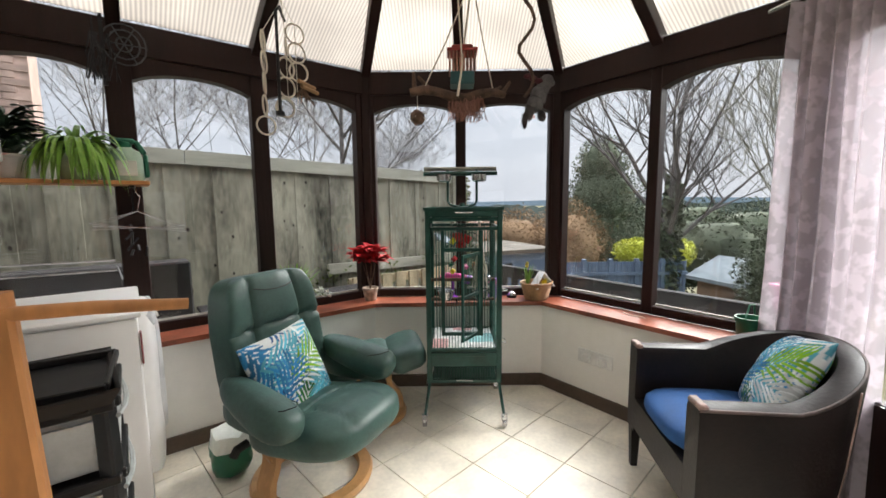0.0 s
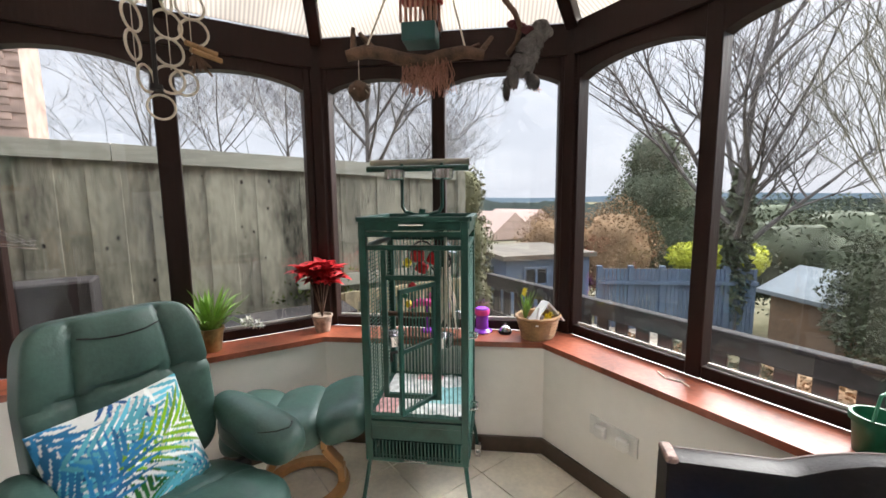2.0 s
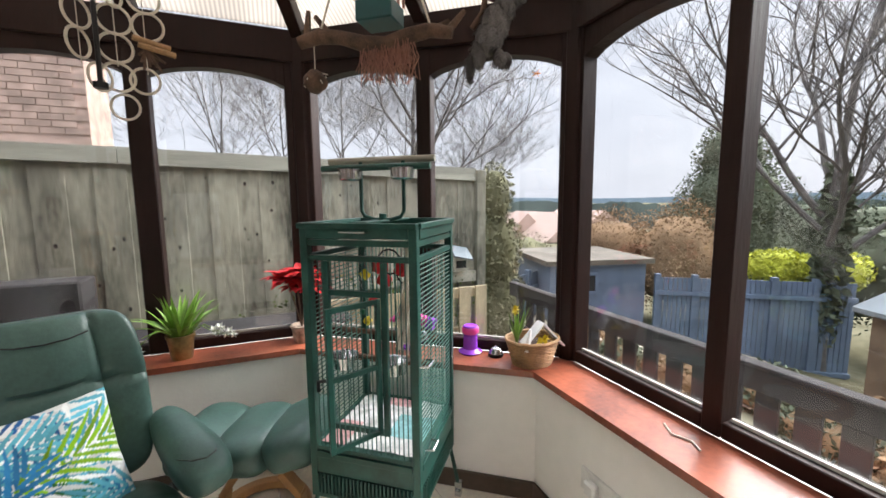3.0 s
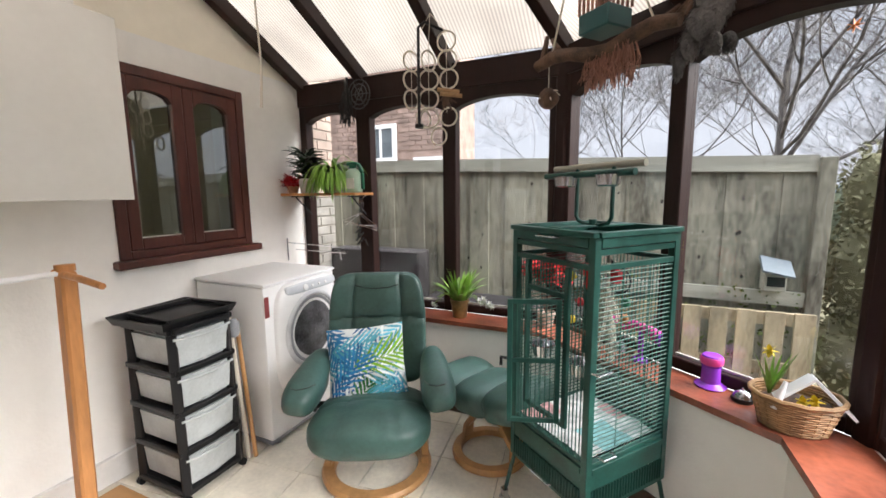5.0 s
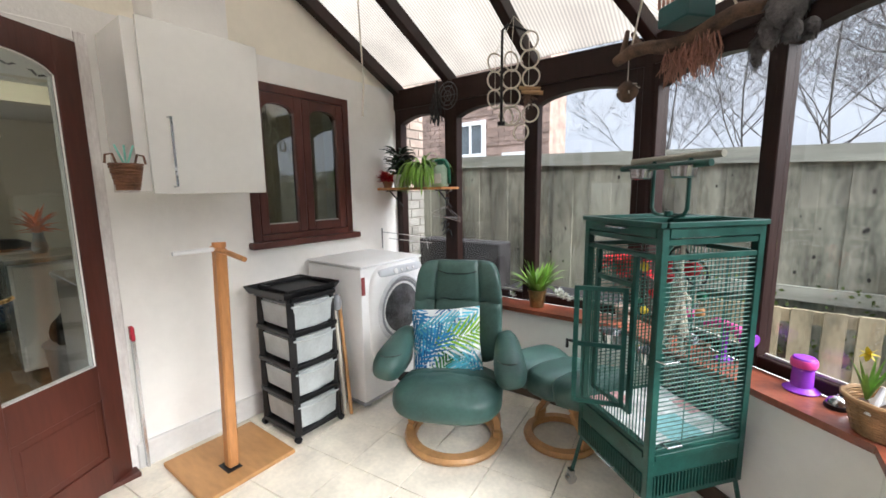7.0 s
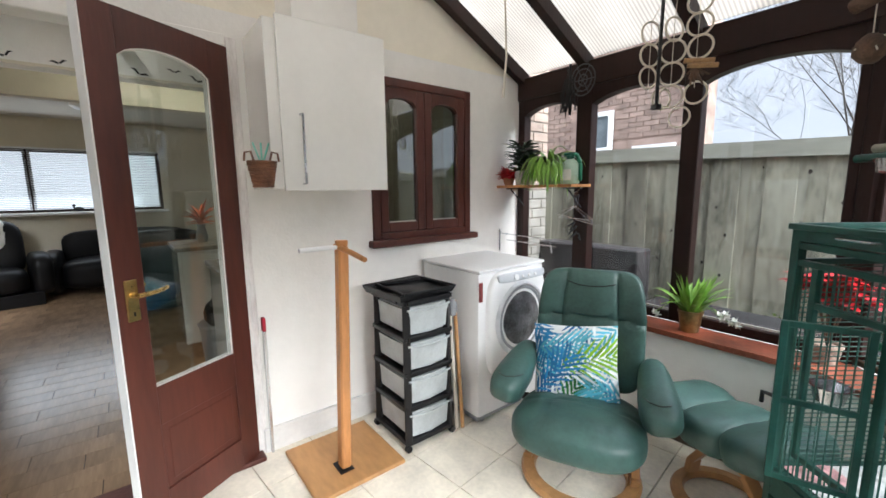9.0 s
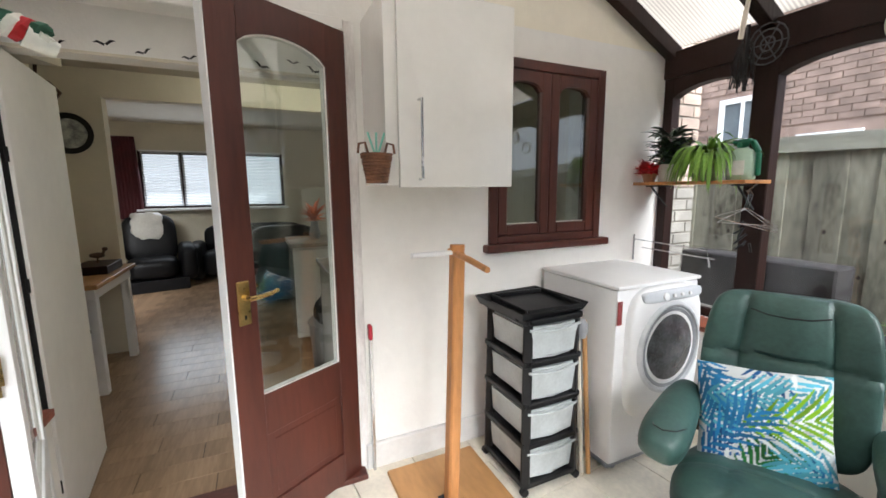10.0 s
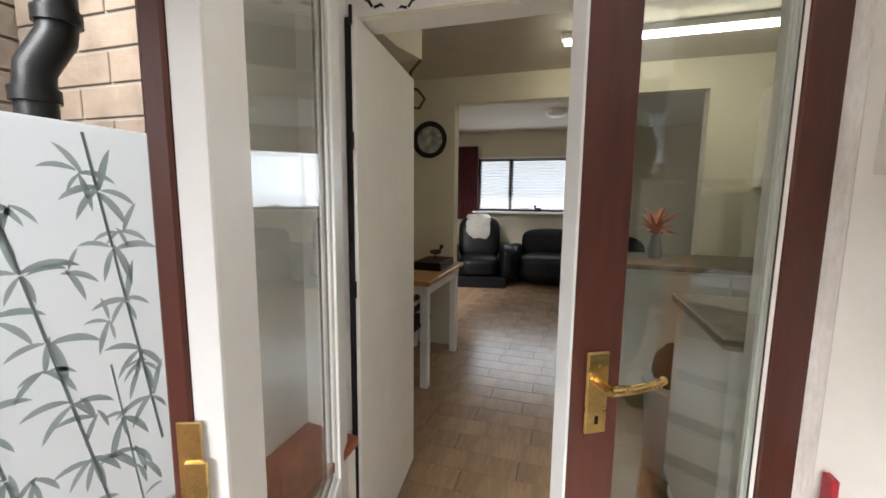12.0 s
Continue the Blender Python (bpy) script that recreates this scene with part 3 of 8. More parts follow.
def inner_window():
    y0, y1, z0, z1 = WIN
    win = tagged(new("window_5"), "red mahogany two-light window in the house wall with arched panes", kind="structure")
    bm = bmesh.new()
    for a, b in (((-0.10, y0, z0 + 0.02), (0.035, y0 + 0.05, z1)), ((-0.10, y1 - 0.05, z0 + 0.02), (0.035, y1, z1)), ((-0.10, y0 + 0.05, z1 - 0.05), (0.034, y1 - 0.05, z1)), ((-0.10, y0 + 0.05, z0 + 0.02), (0.034, y1 - 0.05, z0 + 0.06))):
        box(bm, a, b, 0.004)
    part("window_frame", bm, M_MAHOG_RED, win)
    bm = bmesh.new()
    box(bm, (-0.1, y0 - 0.03, z0 - 0.02), (0.075, y1 + 0.04, z0 + 0.02), 0.006)
    part("window_sill", bm, M_MAHOG_RED, win)
    mid = (y0 + y1) / 2
    for a, b in ((y0 + 0.052, mid - 0.001), (mid + 0.001, y1 - 0.052)):
        bm = bmesh.new()
        s = 0.058
        box(bm, (-0.02, a, z0 + 0.062), (0.030, a + s, z1 - 0.052), 0.005)
        box(bm, (-0.02, b - s, z0 + 0.062), (0.030, b, z1 - 0.052), 0.005)
        box(bm, (-0.02, a + s, z0 + 0.062), (0.029, b - s, z0 + 0.062 + s), 0.005)
        w = b - a - 2 * s
        n = 10
        arch = [(a + s + w * k / n, z1 - 0.052 - 0.10 + 0.045 * (1 - (2 * k / n - 1) ** 2) ** 0.5) for k in range(n + 1)]
        extrude_poly(bm, [(a + s, z1 - 0.053)] + arch + [(b - s, z1 - 0.053)], (-0.02, 0, 0), (0, 1, 0), (0, 0, 1), (0.049, 0, 0))
        sash = part("sash", bm, M_MAHOG_RED, win)
        bm = bmesh.new()
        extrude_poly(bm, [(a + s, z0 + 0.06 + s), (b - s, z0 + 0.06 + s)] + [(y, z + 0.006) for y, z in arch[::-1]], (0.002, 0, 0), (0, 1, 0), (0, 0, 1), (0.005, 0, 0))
        g = part("pane", bm, M_GLASS_INNER, sash, "glass pane tinted grey to darken the room behind, with raised reflection")
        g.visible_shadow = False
        bm = bmesh.new()
        for yy in (a + s + 0.004, b - s - 0.004):
            beam(bm, (0.010, yy, z0 + 0.06 + s), (0.010, yy, z1 - 0.15), 0.008, 0.006)
        beam(bm, (0.010, a + s + 0.008, z0 + 0.064 + s), (0.010, b - s - 0.008, z0 + 0.064 + s), 0.008, 0.006)
        part("glazing_bead", bm, M_POTW, sash, "cream putty line")
    return win


inner_window()

# ---- side 3: a glazed door behind the curtain ----
p, q, d, out, length = side(3)
door = tagged(new("door_3"), "dark mahogany glazed outer door with solid lower panel", kind="structure")
bm = bmesh.new()
obox(bm, p + d * 0.06, p + d * (length - 0.06), 0.05, 0.0, 0.52, side=1.0, bevel=0.004)
obox(bm, p + d * 0.06, p + d * 0.16, 0.05, 0.52, 1.9, side=1.0)
obox(bm, p + d * (length / 2 - 0.08), p + d * (length / 2 + 0.08), 0.05, 0.52, 1.9, side=1.0)
obox(bm, p + d * (length - 0.16), p + d * (length - 0.06), 0.05, 0.52, 1.9, side=1.0)
obox(bm, p + d * 0.06, p + d * (length - 0.06), 0.05, 1.9, 2.03, side=1.0)
part("door_leaf", bm, M_MAHOG, door)
bm = bmesh.new()
obox(bm, p + d * 0.16, p + d * (length - 0.16), 0.006, 0.52, 1.9, side=-2.0)
g = part("pane", bm, M_GLASS, door, "clear glass door pane")
g.visible_shadow = False
bm = bmesh.new()
beam(bm, p + V((0, 0, EAVE_Z - 0.075)) + out * 0.05, q + V((0, 0, EAVE_Z - 0.075)) + out * 0.05, 0.13, 0.15, bevel=0.004)
part("eaves_beam", bm, M_MAHOG, door)
for s in (0.0, length - 0.06):
    bm = bmesh.new()
    obox(bm, p + d * s, p + d * (s + 0.06), 0.075, 0.0, EAVE_Z - 0.15, side=1.0)
    part("post", bm, M_MAHOG, door)


def door_leaf(no, hinge, lock, label, face_out, face_in, glass, z1=1.99):
    """A french door: hinge and lock edge in plan; one face mahogany, the other painted."""
    h, k = V((*hinge, 0)), V((*lock, 0))
    w = (k - h).length
    d = tagged(new("door_%d" % no), label, kind="structure")
    rot = math.atan2(k.y - h.y, k.x - h.x)
    d.matrix_basis = Matrix.Translation(h) @ Matrix.Rotation(rot, 4, "Z")
    st, t = 0.10, 0.022
    zb, zt = (0.60, 1.83) if no == 1 else (0.55, 1.83)
    n = 14
    arch = [(st + (w - 2 * st) * i / n, zt + 0.055 * (1 - (2 * i / n - 1) ** 2) ** 0.7) for i in range(n + 1)]
    for sgn, m in ((1, face_out), (-1, face_in)):
        off = -0.0005 if sgn > 0 else 0.0005
        y0 = 0.0 if sgn > 0 else -t
        bm = bmesh.new()
        for a, b in (((0, y0, 0.015), (st, y0 + t, z1)), ((w - st, y0, 0.015), (w, y0 + t, z1)), ((st, y0, 0.015), (w - st, y0 + t, 0.16)), ((st, y0, 0.44), (w - st, y0 + t, zb))):
            box(bm, a, b, 0.002)
        extrude_poly(bm, [(st, z1)] + arch + [(w - st, z1)], (0, y0, 0), (1, 0, 0), (0, 0, 1), (0, t, 0))
        part("stile_face", bm, m, d, "painted face of the door" if m is not M_MAHOG_RED else "red mahogany face of the door")
        bm = bmesh.new()
        pb = 0.004 if sgn > 0 else -0.014
        box(bm, (st, pb, 0.16), (w - st, pb + 0.010, 0.44), 0.002)
        box(bm, (st + 0.03, pb + (0.010 if sgn > 0 else -0.004), 0.19), (w - st - 0.03, pb + (0.014 if sgn > 0 else 0.0), 0.41), 0.002)
        part("panel", bm, m, d)
    bm = bmesh.new()
    ol = [(st, zb), (w - st, zb)] + [(a, z) for a, z in arch[::-1]]
    extrude_poly(bm, ol, (0, -0.003, 0), (1, 0, 0), (0, 0, 1), (0, 0.006, 0))
    g = part("pane", bm, glass, d, "clear glass pane with soft reflections")
    g.visible_shadow = False
    bm = bmesh.new()
    for y in (0.010, -0.010):
        loop = [(st, zb), (w - st, zb)] + [(a, z) for a, z in arch[::-1]]
        tube(bm, [(a, y, z) for a, z in loop], 0.005, 4, closed=True)
    part("glazing_bead", bm, M_POTW if face_in is M_MAHOG_RED else M_WALL, d, "worn pale glazing bead")
    return d, w


door_1, W1 = door_leaf(1, (0.026, 0.520), (0.303, 0.040), "half-open red mahogany french door with arched glass and a white edge", M_MAHOG_RED, M_WHITE, M_GLASS_DIM)
bm = bmesh.new()
box(bm, (W1, -0.0225, 0.015), (W1 + 0.006, 0.0225, 1.99), 0.001)
part("lock_edge", bm, M_WHITE, door_1, "white painted door edge")
door_2, W2 = door_leaf(2, (0.075, -0.578), (0.715, -0.345), "open white glazed french door with a mahogany edge", M_WHITE, M_MAHOG_RED, M_GLASS_DIM)
bm = bmesh.new()
box(bm, (W2, -0.0110, 0.015), (W2 + 0.005, 0.0225, 1.99), 0.001)
part("lock_edge", bm, M_WHITE, door_2, "white painted rebate of the edge")
bm = bmesh.new()
box(bm, (W2 - 0.022, -0.036, 0.015), (W2 + 0.010, -0.0115, 1.99), 0.003)
part("astragal", bm, M_MAHOG_RED, door_2, "chipped mahogany meeting strip")
bm = bmesh.new()
box(bm, (W2 + 0.0105, -0.026, 0.93), (W2 + 0.014, 0.0, 1.065), 0.001)
box(bm, (W2 + 0.013, -0.018, 0.955), (W2 + 0.018, 0.006, 1.02), 0.001)
part("lock_plate", bm, M_BRASS, door_2, "brass lock keep on the door edge")

# handle of door 1
def lever(parent, w, sgn):
    bm = bmesh.new()
    y = 0.022 * sgn
    a, b = sorted((y, y + 0.008 * sgn))
    box(bm, (w - 0.072, a, 0.885), (w - 0.028, b, 1.04), 0.003)
    ya, yb = sorted((y + 0.008 * sgn, y + 0.010 * sgn))
    part("back_plate", bm, M_BRASS, parent, "brass door handle plate")
    bm = bmesh.new()
    tube(bm, [(w - 0.05, y, 0.985), (w - 0.05, y + 0.045 * sgn, 0.985)], 0.010, 10)
    tube(bm, [(w - 0.05, y + 0.045 * sgn, 0.985), (w - 0.09, y + 0.05 * sgn, 0.986), (w - 0.13, y + 0.05 * sgn, 0.99), (w - 0.155, y + 0.046 * sgn, 0.996)], [0.010, 0.008, 0.0075, 0.007], 10)
    part("door_handle", bm, M_BRASS, parent, "brass lever handle", True)
    bm = bmesh.new()
    box(bm, (w - 0.053, ya, 0.905), (w - 0.047, yb, 0.92))
    lathe(bm, [(0.005, 0), (0.005, 0.002)], 10)
    part("keyhole", bm, M_GAP, parent)


for ob_ in (door_1,):
    # the side towards the conservatory
    lever(ob_, W1, 1)
    lever(ob_, W1, -1)

# frame of the french doors
frame_ = tagged(new("door_frame"), "worn white painted door frame with flaking edges", kind="structure")
bm = bmesh.new()
box(bm, (-0.06, DOOR_Y1 - 0.001, 0.0), (0.03, DOOR_Y1 + 0.045, DOOR_Z + 0.03), 0.004)
part("jamb", bm, mat("flaking_white", (0.80, 0.77, 0.74), 0.6, var=0.15, scale=7, tint=(0.62, 0.57, 0.54), bump=0.4, stretch=(3, 3, 0.6)), frame_)
bm = bmesh.new()
box(bm, (-0.06, DOOR_Y0 - 0.03, 0.0), (0.035, DOOR_Y0 + 0.03, DOOR_Z + 0.03), 0.004)
part("jamb", bm, M_WHITE, frame_)
bm = bmesh.new()
box(bm, (-0.06, DOOR_Y0 + 0.03, DOOR_Z - 0.012), (0.03, DOOR_Y1 - 0.001, DOOR_Z + 0.04), 0.004)
part("head", bm, M_WALL, frame_)
bm = bmesh.new()
box(bm, (-0.10, DOOR_Y0 + 0.03, -0.01), (0.10, DOOR_Y1 + 0.02, 0.022), 0.005)
part("threshold", bm, M_MAHOG_RED, frame_, "worn dark threshold board")

# ---- rooms beyond the doors ----
bm = bmesh.new()
prism(bm, [(-6.0, -2.4), (-0.10, -2.4), (-0.10, 2.6), (-6.0, 2.6)], -0.15, -0.006)
room_floor = structure("floor_kitchen", bm, M_GAP, "brown laminate plank floor of kitchen and living room")
for nm, a, b, m in (
    ("wall_kitchen_side", (-2.3, -1.42, -0.02), (-0.26, -1.30, 2.3), M_CREAM),
    ("wall_kitchen_far", (-2.3, 2.2, -0.02), (-0.26, 2.32, 2.3), M_CREAM),
    ("wall_cross", (-2.42, -1.42, -0.02), (-2.3, -0.90, 2.3), M_CREAM),
    ("wall_cross", (-2.42, -0.90, 2.09), (-2.3, 0.95, 2.3), M_CREAM),
    ("wall_cross", (-2.42, 0.95, -0.02), (-2.3, 2.32, 2.3), M_CREAM),
    ("wall_living_side", (-5.9, -2.30, -0.02), (-2.42, -2.18, 2.4), M_CREAM),
    ("wall_living_far", (-5.9, 2.2, -0.02), (-2.42, 2.32, 2.4), M_CREAM),
    ("wall_living_end", (-5.92, -2.30, -0.02), (-5.80, 2.32, 1.10), M_CREAM),
    ("wall_living_end", (-5.92, -2.30, 1.10), (-5.80, -1.45, 2.4), M_CREAM),
    ("wall_living_end", (-5.92, 0.60, 1.10), (-5.80, 2.32, 2.4), M_CREAM),
    ("wall_living_end", (-5.92, -1.45, 1.98), (-5.80, 0.60, 2.4), M_CREAM),
):
    bm = bmesh.new()
    box(bm, a, b)
    structure(nm, bm, m, "cream painted inner wall")
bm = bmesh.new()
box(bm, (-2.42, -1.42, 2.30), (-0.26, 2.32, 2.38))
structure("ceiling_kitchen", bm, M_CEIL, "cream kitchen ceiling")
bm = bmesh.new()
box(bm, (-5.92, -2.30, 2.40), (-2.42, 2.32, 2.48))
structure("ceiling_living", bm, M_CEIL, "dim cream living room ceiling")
# lower lintel inside the opening
bm = bmesh.new()
box(bm, (-0.24, DOOR_Y0, 1.845), (-0.12, DOOR_Y1, DOOR_Z + 0.001))
structure("lintel", bm, M_WALL, "white lintel with a torn paper edge and bird stickers")

# ---- outside ----
def ground_z(x, y):
    r = max(0.0, x - 3.2)
    z = -0.30 - 0.19 * min(r, 9.0) - 0.035 * max(0, r - 9.0) * (1 if r < 60 else 0) - (1.785 if r >= 60 else 0)
    return z + 0.05 * noise.noise(V((x * 0.5, y * 0.5, 0)))


bm = bmesh.new()
xs = [-60, -20, -7, -3, 0, 2, 3, 3.6, 4.5, 5.5, 6.5, 8, 10, 12.5, 16, 22, 32, 45, 60, 90, 150, 300, 700, 1500]
ys = [-900, -300, -100, -40, -20, -10, -6, -3, -1, 1, 3, 5, 7, 10, 14, 20, 35, 80, 200, 500, 900]
grid = [[bm.verts.new((x, y, ground_z(x, y))) for y in ys] for x in xs]
for i in range(len(xs) - 1):
    for j in range(len(ys) - 1):
        bm.faces.new((grid[i][j], grid[i + 1][j], grid[i + 1][j + 1], grid[i][j + 1]))
structure("ground", bm, M_GRASS, "sloping winter garden ground of pale grass and bare soil", True)

# board fence beside the house
F0, F1, FN = V((-1.6, 3.30, 0)), V((3.30, 3.30, 0)), 33
fence = tagged(thing("fence", "tall weathered grey-green wooden board fence with a pale capping rail", "fence"), "")
fl = (F1 - F0).length
kn = bmesh.new()
rnd = random.Random(5)
for k in range(FN):
    w = fl / FN
    a = F0.x + k * w
    top = 1.60 - 0.030 * (a + 0.5)
    bm = bmesh.new()
    y = 3.30 + rnd.uniform(-0.004, 0.004)
    y += 0.012 * (k % 2)
    box(bm, (a - 0.008, y, -0.25), (a + w + 0.008, y + 0.011, top), 0.002)
    part("board", bm, M_FENCE, fence)
    for _ in range(rnd.randint(1, 4)):
        kx, kz, kr = a + rnd.uniform(0.02, w - 0.02), rnd.uniform(0.2, 1.5), rnd.uniform(0.004, 0.011)
        vs = [kn.verts.new((kx + kr * math.cos(t * math.pi / 4), y - 0.002, kz + kr * 1.5 * math.sin(t * math.pi / 4))) for t in range(8)]
        kn.faces.new(vs)
part("knots", kn, M_KNOT, fence, "dark knots and rot marks", kind="stuff")
moss = thing("creeper", "thin green creeper and moss along the foot of the fence", "plants")
rm = random.Random(21)
vs, fs = [], []
for k in range(2600):
    x = rm.uniform(-1.0, 3.3)
    top_ = 0.42 + 0.30 * noise.noise(V((x * 1.7, 0, 7))) + (0.35 if x > 1.7 else 0)
    z = -0.25 + (top_ + 0.25) * rm.random() ** 1.25
    a = rm.uniform(0, 6.28)
    sz = rm.uniform(0.008, 0.020)
    p = V((x, 3.283 - rm.uniform(0, 0.03), z))
    u, w_ = V((math.cos(a), -0.3, math.sin(a))) * sz, V((-math.sin(a), -0.4, math.cos(a))) * sz * 0.6
    i = len(vs)
    vs += [tuple(p - u), tuple(p - w_), tuple(p + u), tuple(p + w_)]
    fs.append((i, i + 1, i + 2, i + 3))
me = bpy.data.meshes.new("leaves")
me.from_pydata(vs, [], fs)
me.materials.append(mat("moss_leaf", (0.115, 0.14, 0.045), 0.85, spec=0.1, var=0.3, scale=3, island=0.35))
ob = new("leaves", me)
ob.parent = moss
tagged(ob, "", kind="stuff")
bm = bmesh.new()
beam(bm, (F0.x, 3.295, 1.655), (0.9, 3.295, 1.60), 0.035, 0.10)
part("rail", bm, M_FENCECAP, fence, "pale capping rail")
bm = bmesh.new()
beam(bm, (0.905, 3.295, 1.60), (F1.x, 3.295, 1.525), 0.035, 0.10)
part("rail", bm, M_FENCECAP, fence, "pale capping rail")
bm = bmesh.new()
beam(bm, (1.9, 3.28, 0.70), (F1.x, 3.28, 0.68), 0.03, 0.09)
part("rail", bm, M_FENCECAP, fence, "lower rail")
bm = bmesh.new()
box(bm, (3.30, 3.25, -0.4), (3.38, 3.36, 1.56), 0.004)
part("post", bm, M_FENCE, fence)

# pallet planter and bird box near the fence
pal = thing("pallet_planter", "pale wooden pallet planter standing against the fence", "planter")
for k in range(9):
    bm = bmesh.new()
    x = 2.05 + k * 0.145
    box(bm, (x, 3.10, 0.20), (x + 0.10, 3.12, 0.63), 0.002)
    part("slat", bm, M_PALLET, pal)
for z in (0.22, 0.54):
    bm = bmesh.new()
    box(bm, (2.02, 3.125, z), (3.32, 3.15, z + 0.08), 0.002)
    part("rail", bm, M_PALLET, pal)
bb = thing("bird_box", "pale green slatted bird feeder box hung on the fence", "bird box")
bm = bmesh.new()
box(bm, (3.065, 3.19, 0.74), (3.18, 3.278, 0.87), 0.003)
part("body", bm, M_FENCECAP, bb)
bm = bmesh.new()
beam(bm, (3.045, 3.20, 0.912), (3.205, 3.20, 0.878), 0.17, 0.015, up=(0, -0.5, 1))
part("roof", bm, M_FELT, bb, "pale blue-grey sloping roof")
bm = bmesh.new()
box(bm, (3.08, 3.185, 0.77), (3.17, 3.189, 0.83))
part("opening", bm, M_GAP, bb)

# long dark trough below the windows
tr = thing("trough", "dark blue-grey rectangular garden trough below the windows", "trough")
bm = bmesh.new()
box(bm, (0.9, 2.78, -0.3), (2.15, 3.05, 0.56), 0.01)
part("body", bm, M_DECK, tr)
bm = bmesh.new()
box(bm, (0.88, 2.76, 0.565), (2.17, 3.07, 0.585), 0.005)
part("rim", bm, M_DECK, tr)

# boarded balustrade of the deck
bal = thing("balustrade", "dark stained deck balustrade with short slots between its boards", "balustrade")
bx = 3.62
y0, y1 = 0.62, 3.2
n = 18
w = (y1 - y0) / n
for k in range(n):
    bm = bmesh.new()
    box(bm, (bx, y0 + k * w, -0.35), (bx + 0.02, y0 + k * w + w * 0.60, 0.51), 0.002)
    part("board", bm, M_DECK, bal)
for z0, z1, dx in ((0.50, 0.595, -0.012), (0.10, 0.28, -0.012)):
    bm = bmesh.new()
    box(bm, (bx + dx - 0.02, y0, z0), (bx + dx, y1, z1), 0.003)
    part("rail", bm, M_DECK, bal)
bm = bmesh.new()
box(bm, (bx - 0.040, y0 - 0.02, 0.596), (bx + 0.028, y1, 0.615), 0.004)
part("cap", bm, M_DECK, bal, "worn capping")
bm = bmesh.new()
box(bm, (bx - 0.05, y0 - 0.06, -0.35), (bx + 0.04, y0 - 0.021, 0.60), 0.004)
part("post", bm, M_DECK, bal)
deck = bmesh.new()
box(deck, (2.3, -2.6, -0.36), (3.6, 3.1, -0.24), 0.004)
structure("deck", deck, M_DECK, "dark stained wooden deck")


def panel_fence(p, q, z0, z1, bays):
    th = thing("garden_fence", "slate-blue painted garden fence with posts and cross rails", "fence")
    p, q = V(p), V(q)
    for k in range(bays):
        a, b = lerp(p, q, k / bays), lerp(p, q, (k + 1) / bays)
        for j in range(8):
            bm = bmesh.new()
            c, e = lerp(a, b, j / 8 + 0.01), lerp(a, b, (j + 1) / 8 - 0.01)
            obox(bm, c, e, 0.02, z0, z1)
            part("board", bm, M_BLUEW, th)
        for z in (z0 + 0.3, z1 - 0.3):
            bm = bmesh.new()
            obox(bm, a, b, 0.05, z, z + 0.07, side=-0.3)
            part("rail", bm, M_BLUEW, th)
        bm = bmesh.new()
        obox(bm, a, a + (b - a).normalized() * 0.09, 0.09, z0, z1 + 0.06)
        part("post", bm, M_BLUEW, th)
    return th


def az(a, d):
    """A place d metres from the middle of the walk towards the bearing a."""
    return V((1.2 + d * math.cos(radians(a)), 0.15 + d * math.sin(radians(a)), 0))


panel_fence(az(37.5, 8.4), az(20.5, 9.6), -1.9, -0.05, 5)
panel_fence(az(58, 6.4), az(50.5, 8.2), -1.5, 0.02, 3)

shed2 = thing("blue_shed", "slate-blue painted flat-roofed garden shed with a small window", "shed")
A, B = az(49.5, 7.4), az(38.5, 8.3)
dd = (B - A).normalized()
oo = V((-dd.y, dd.x, 0))
if oo.dot(V((1, 1, 0))) < 0:
    oo = -oo
bm = bmesh.new()
prism(bm, [A[:2], B[:2], (B + oo * 1.8)[:2], (A + oo * 1.8)[:2]], -1.9, 0.20)
part("wall", bm, M_BLUEW, shed2)
bm = bmesh.new()
prism(bm, [(A - dd * 0.1 - oo * 0.1)[:2], (B + dd * 0.1 - oo * 0.1)[:2], (B + oo * 1.9 + dd * 0.1)[:2], (A + oo * 1.9 - dd * 0.1)[:2]], 0.205, 0.29)
part("roof", bm, M_MOSSY, shed2, "lichened brown-grey flat roof")
sw = tagged(new("window"), "")
sw.parent = shed2
bm = bmesh.new()
c = A + dd * 0.35
for u0, u1, z0, z1 in ((0, 0.5, -0.30, -0.26), (0, 0.5, 0.02, 0.06), (0, 0.04, -0.26, 0.02), (0.46, 0.5, -0.26, 0.02), (0.23, 0.27, -0.26, 0.02)):
    obox(bm, c + dd * u0 - oo * 0.02, c + dd * u1 - oo * 0.02, 0.03, z0, z1)
part("frame", bm, M_BLUEW, sw)
bm = bmesh.new()
obox(bm, c - oo * 0.006 + dd * 0.04, c + dd * 0.46 - oo * 0.006, 0.008, -0.26, 0.02)
part("pane", bm, M_GAP, sw, "dark shed window pane")

shed = thing("shed", "small brown wooden shed with a grey felt pitched roof", "shed")
A, B = az(19.2, 8.0), az(13.8, 7.4)
dd = (B - A).normalized()
oo = V((-dd.y, dd.x, 0))
if oo.x < 0:
    oo = -oo
bm = bmesh.new()
prism(bm, [A[:2], B[:2], (B + oo * 1.2)[:2], (A + oo * 1.2)[:2]], -1.8, -0.15)
part("wall", bm, M_SHED, shed)
zs = -0.15
bm = bmesh.new()
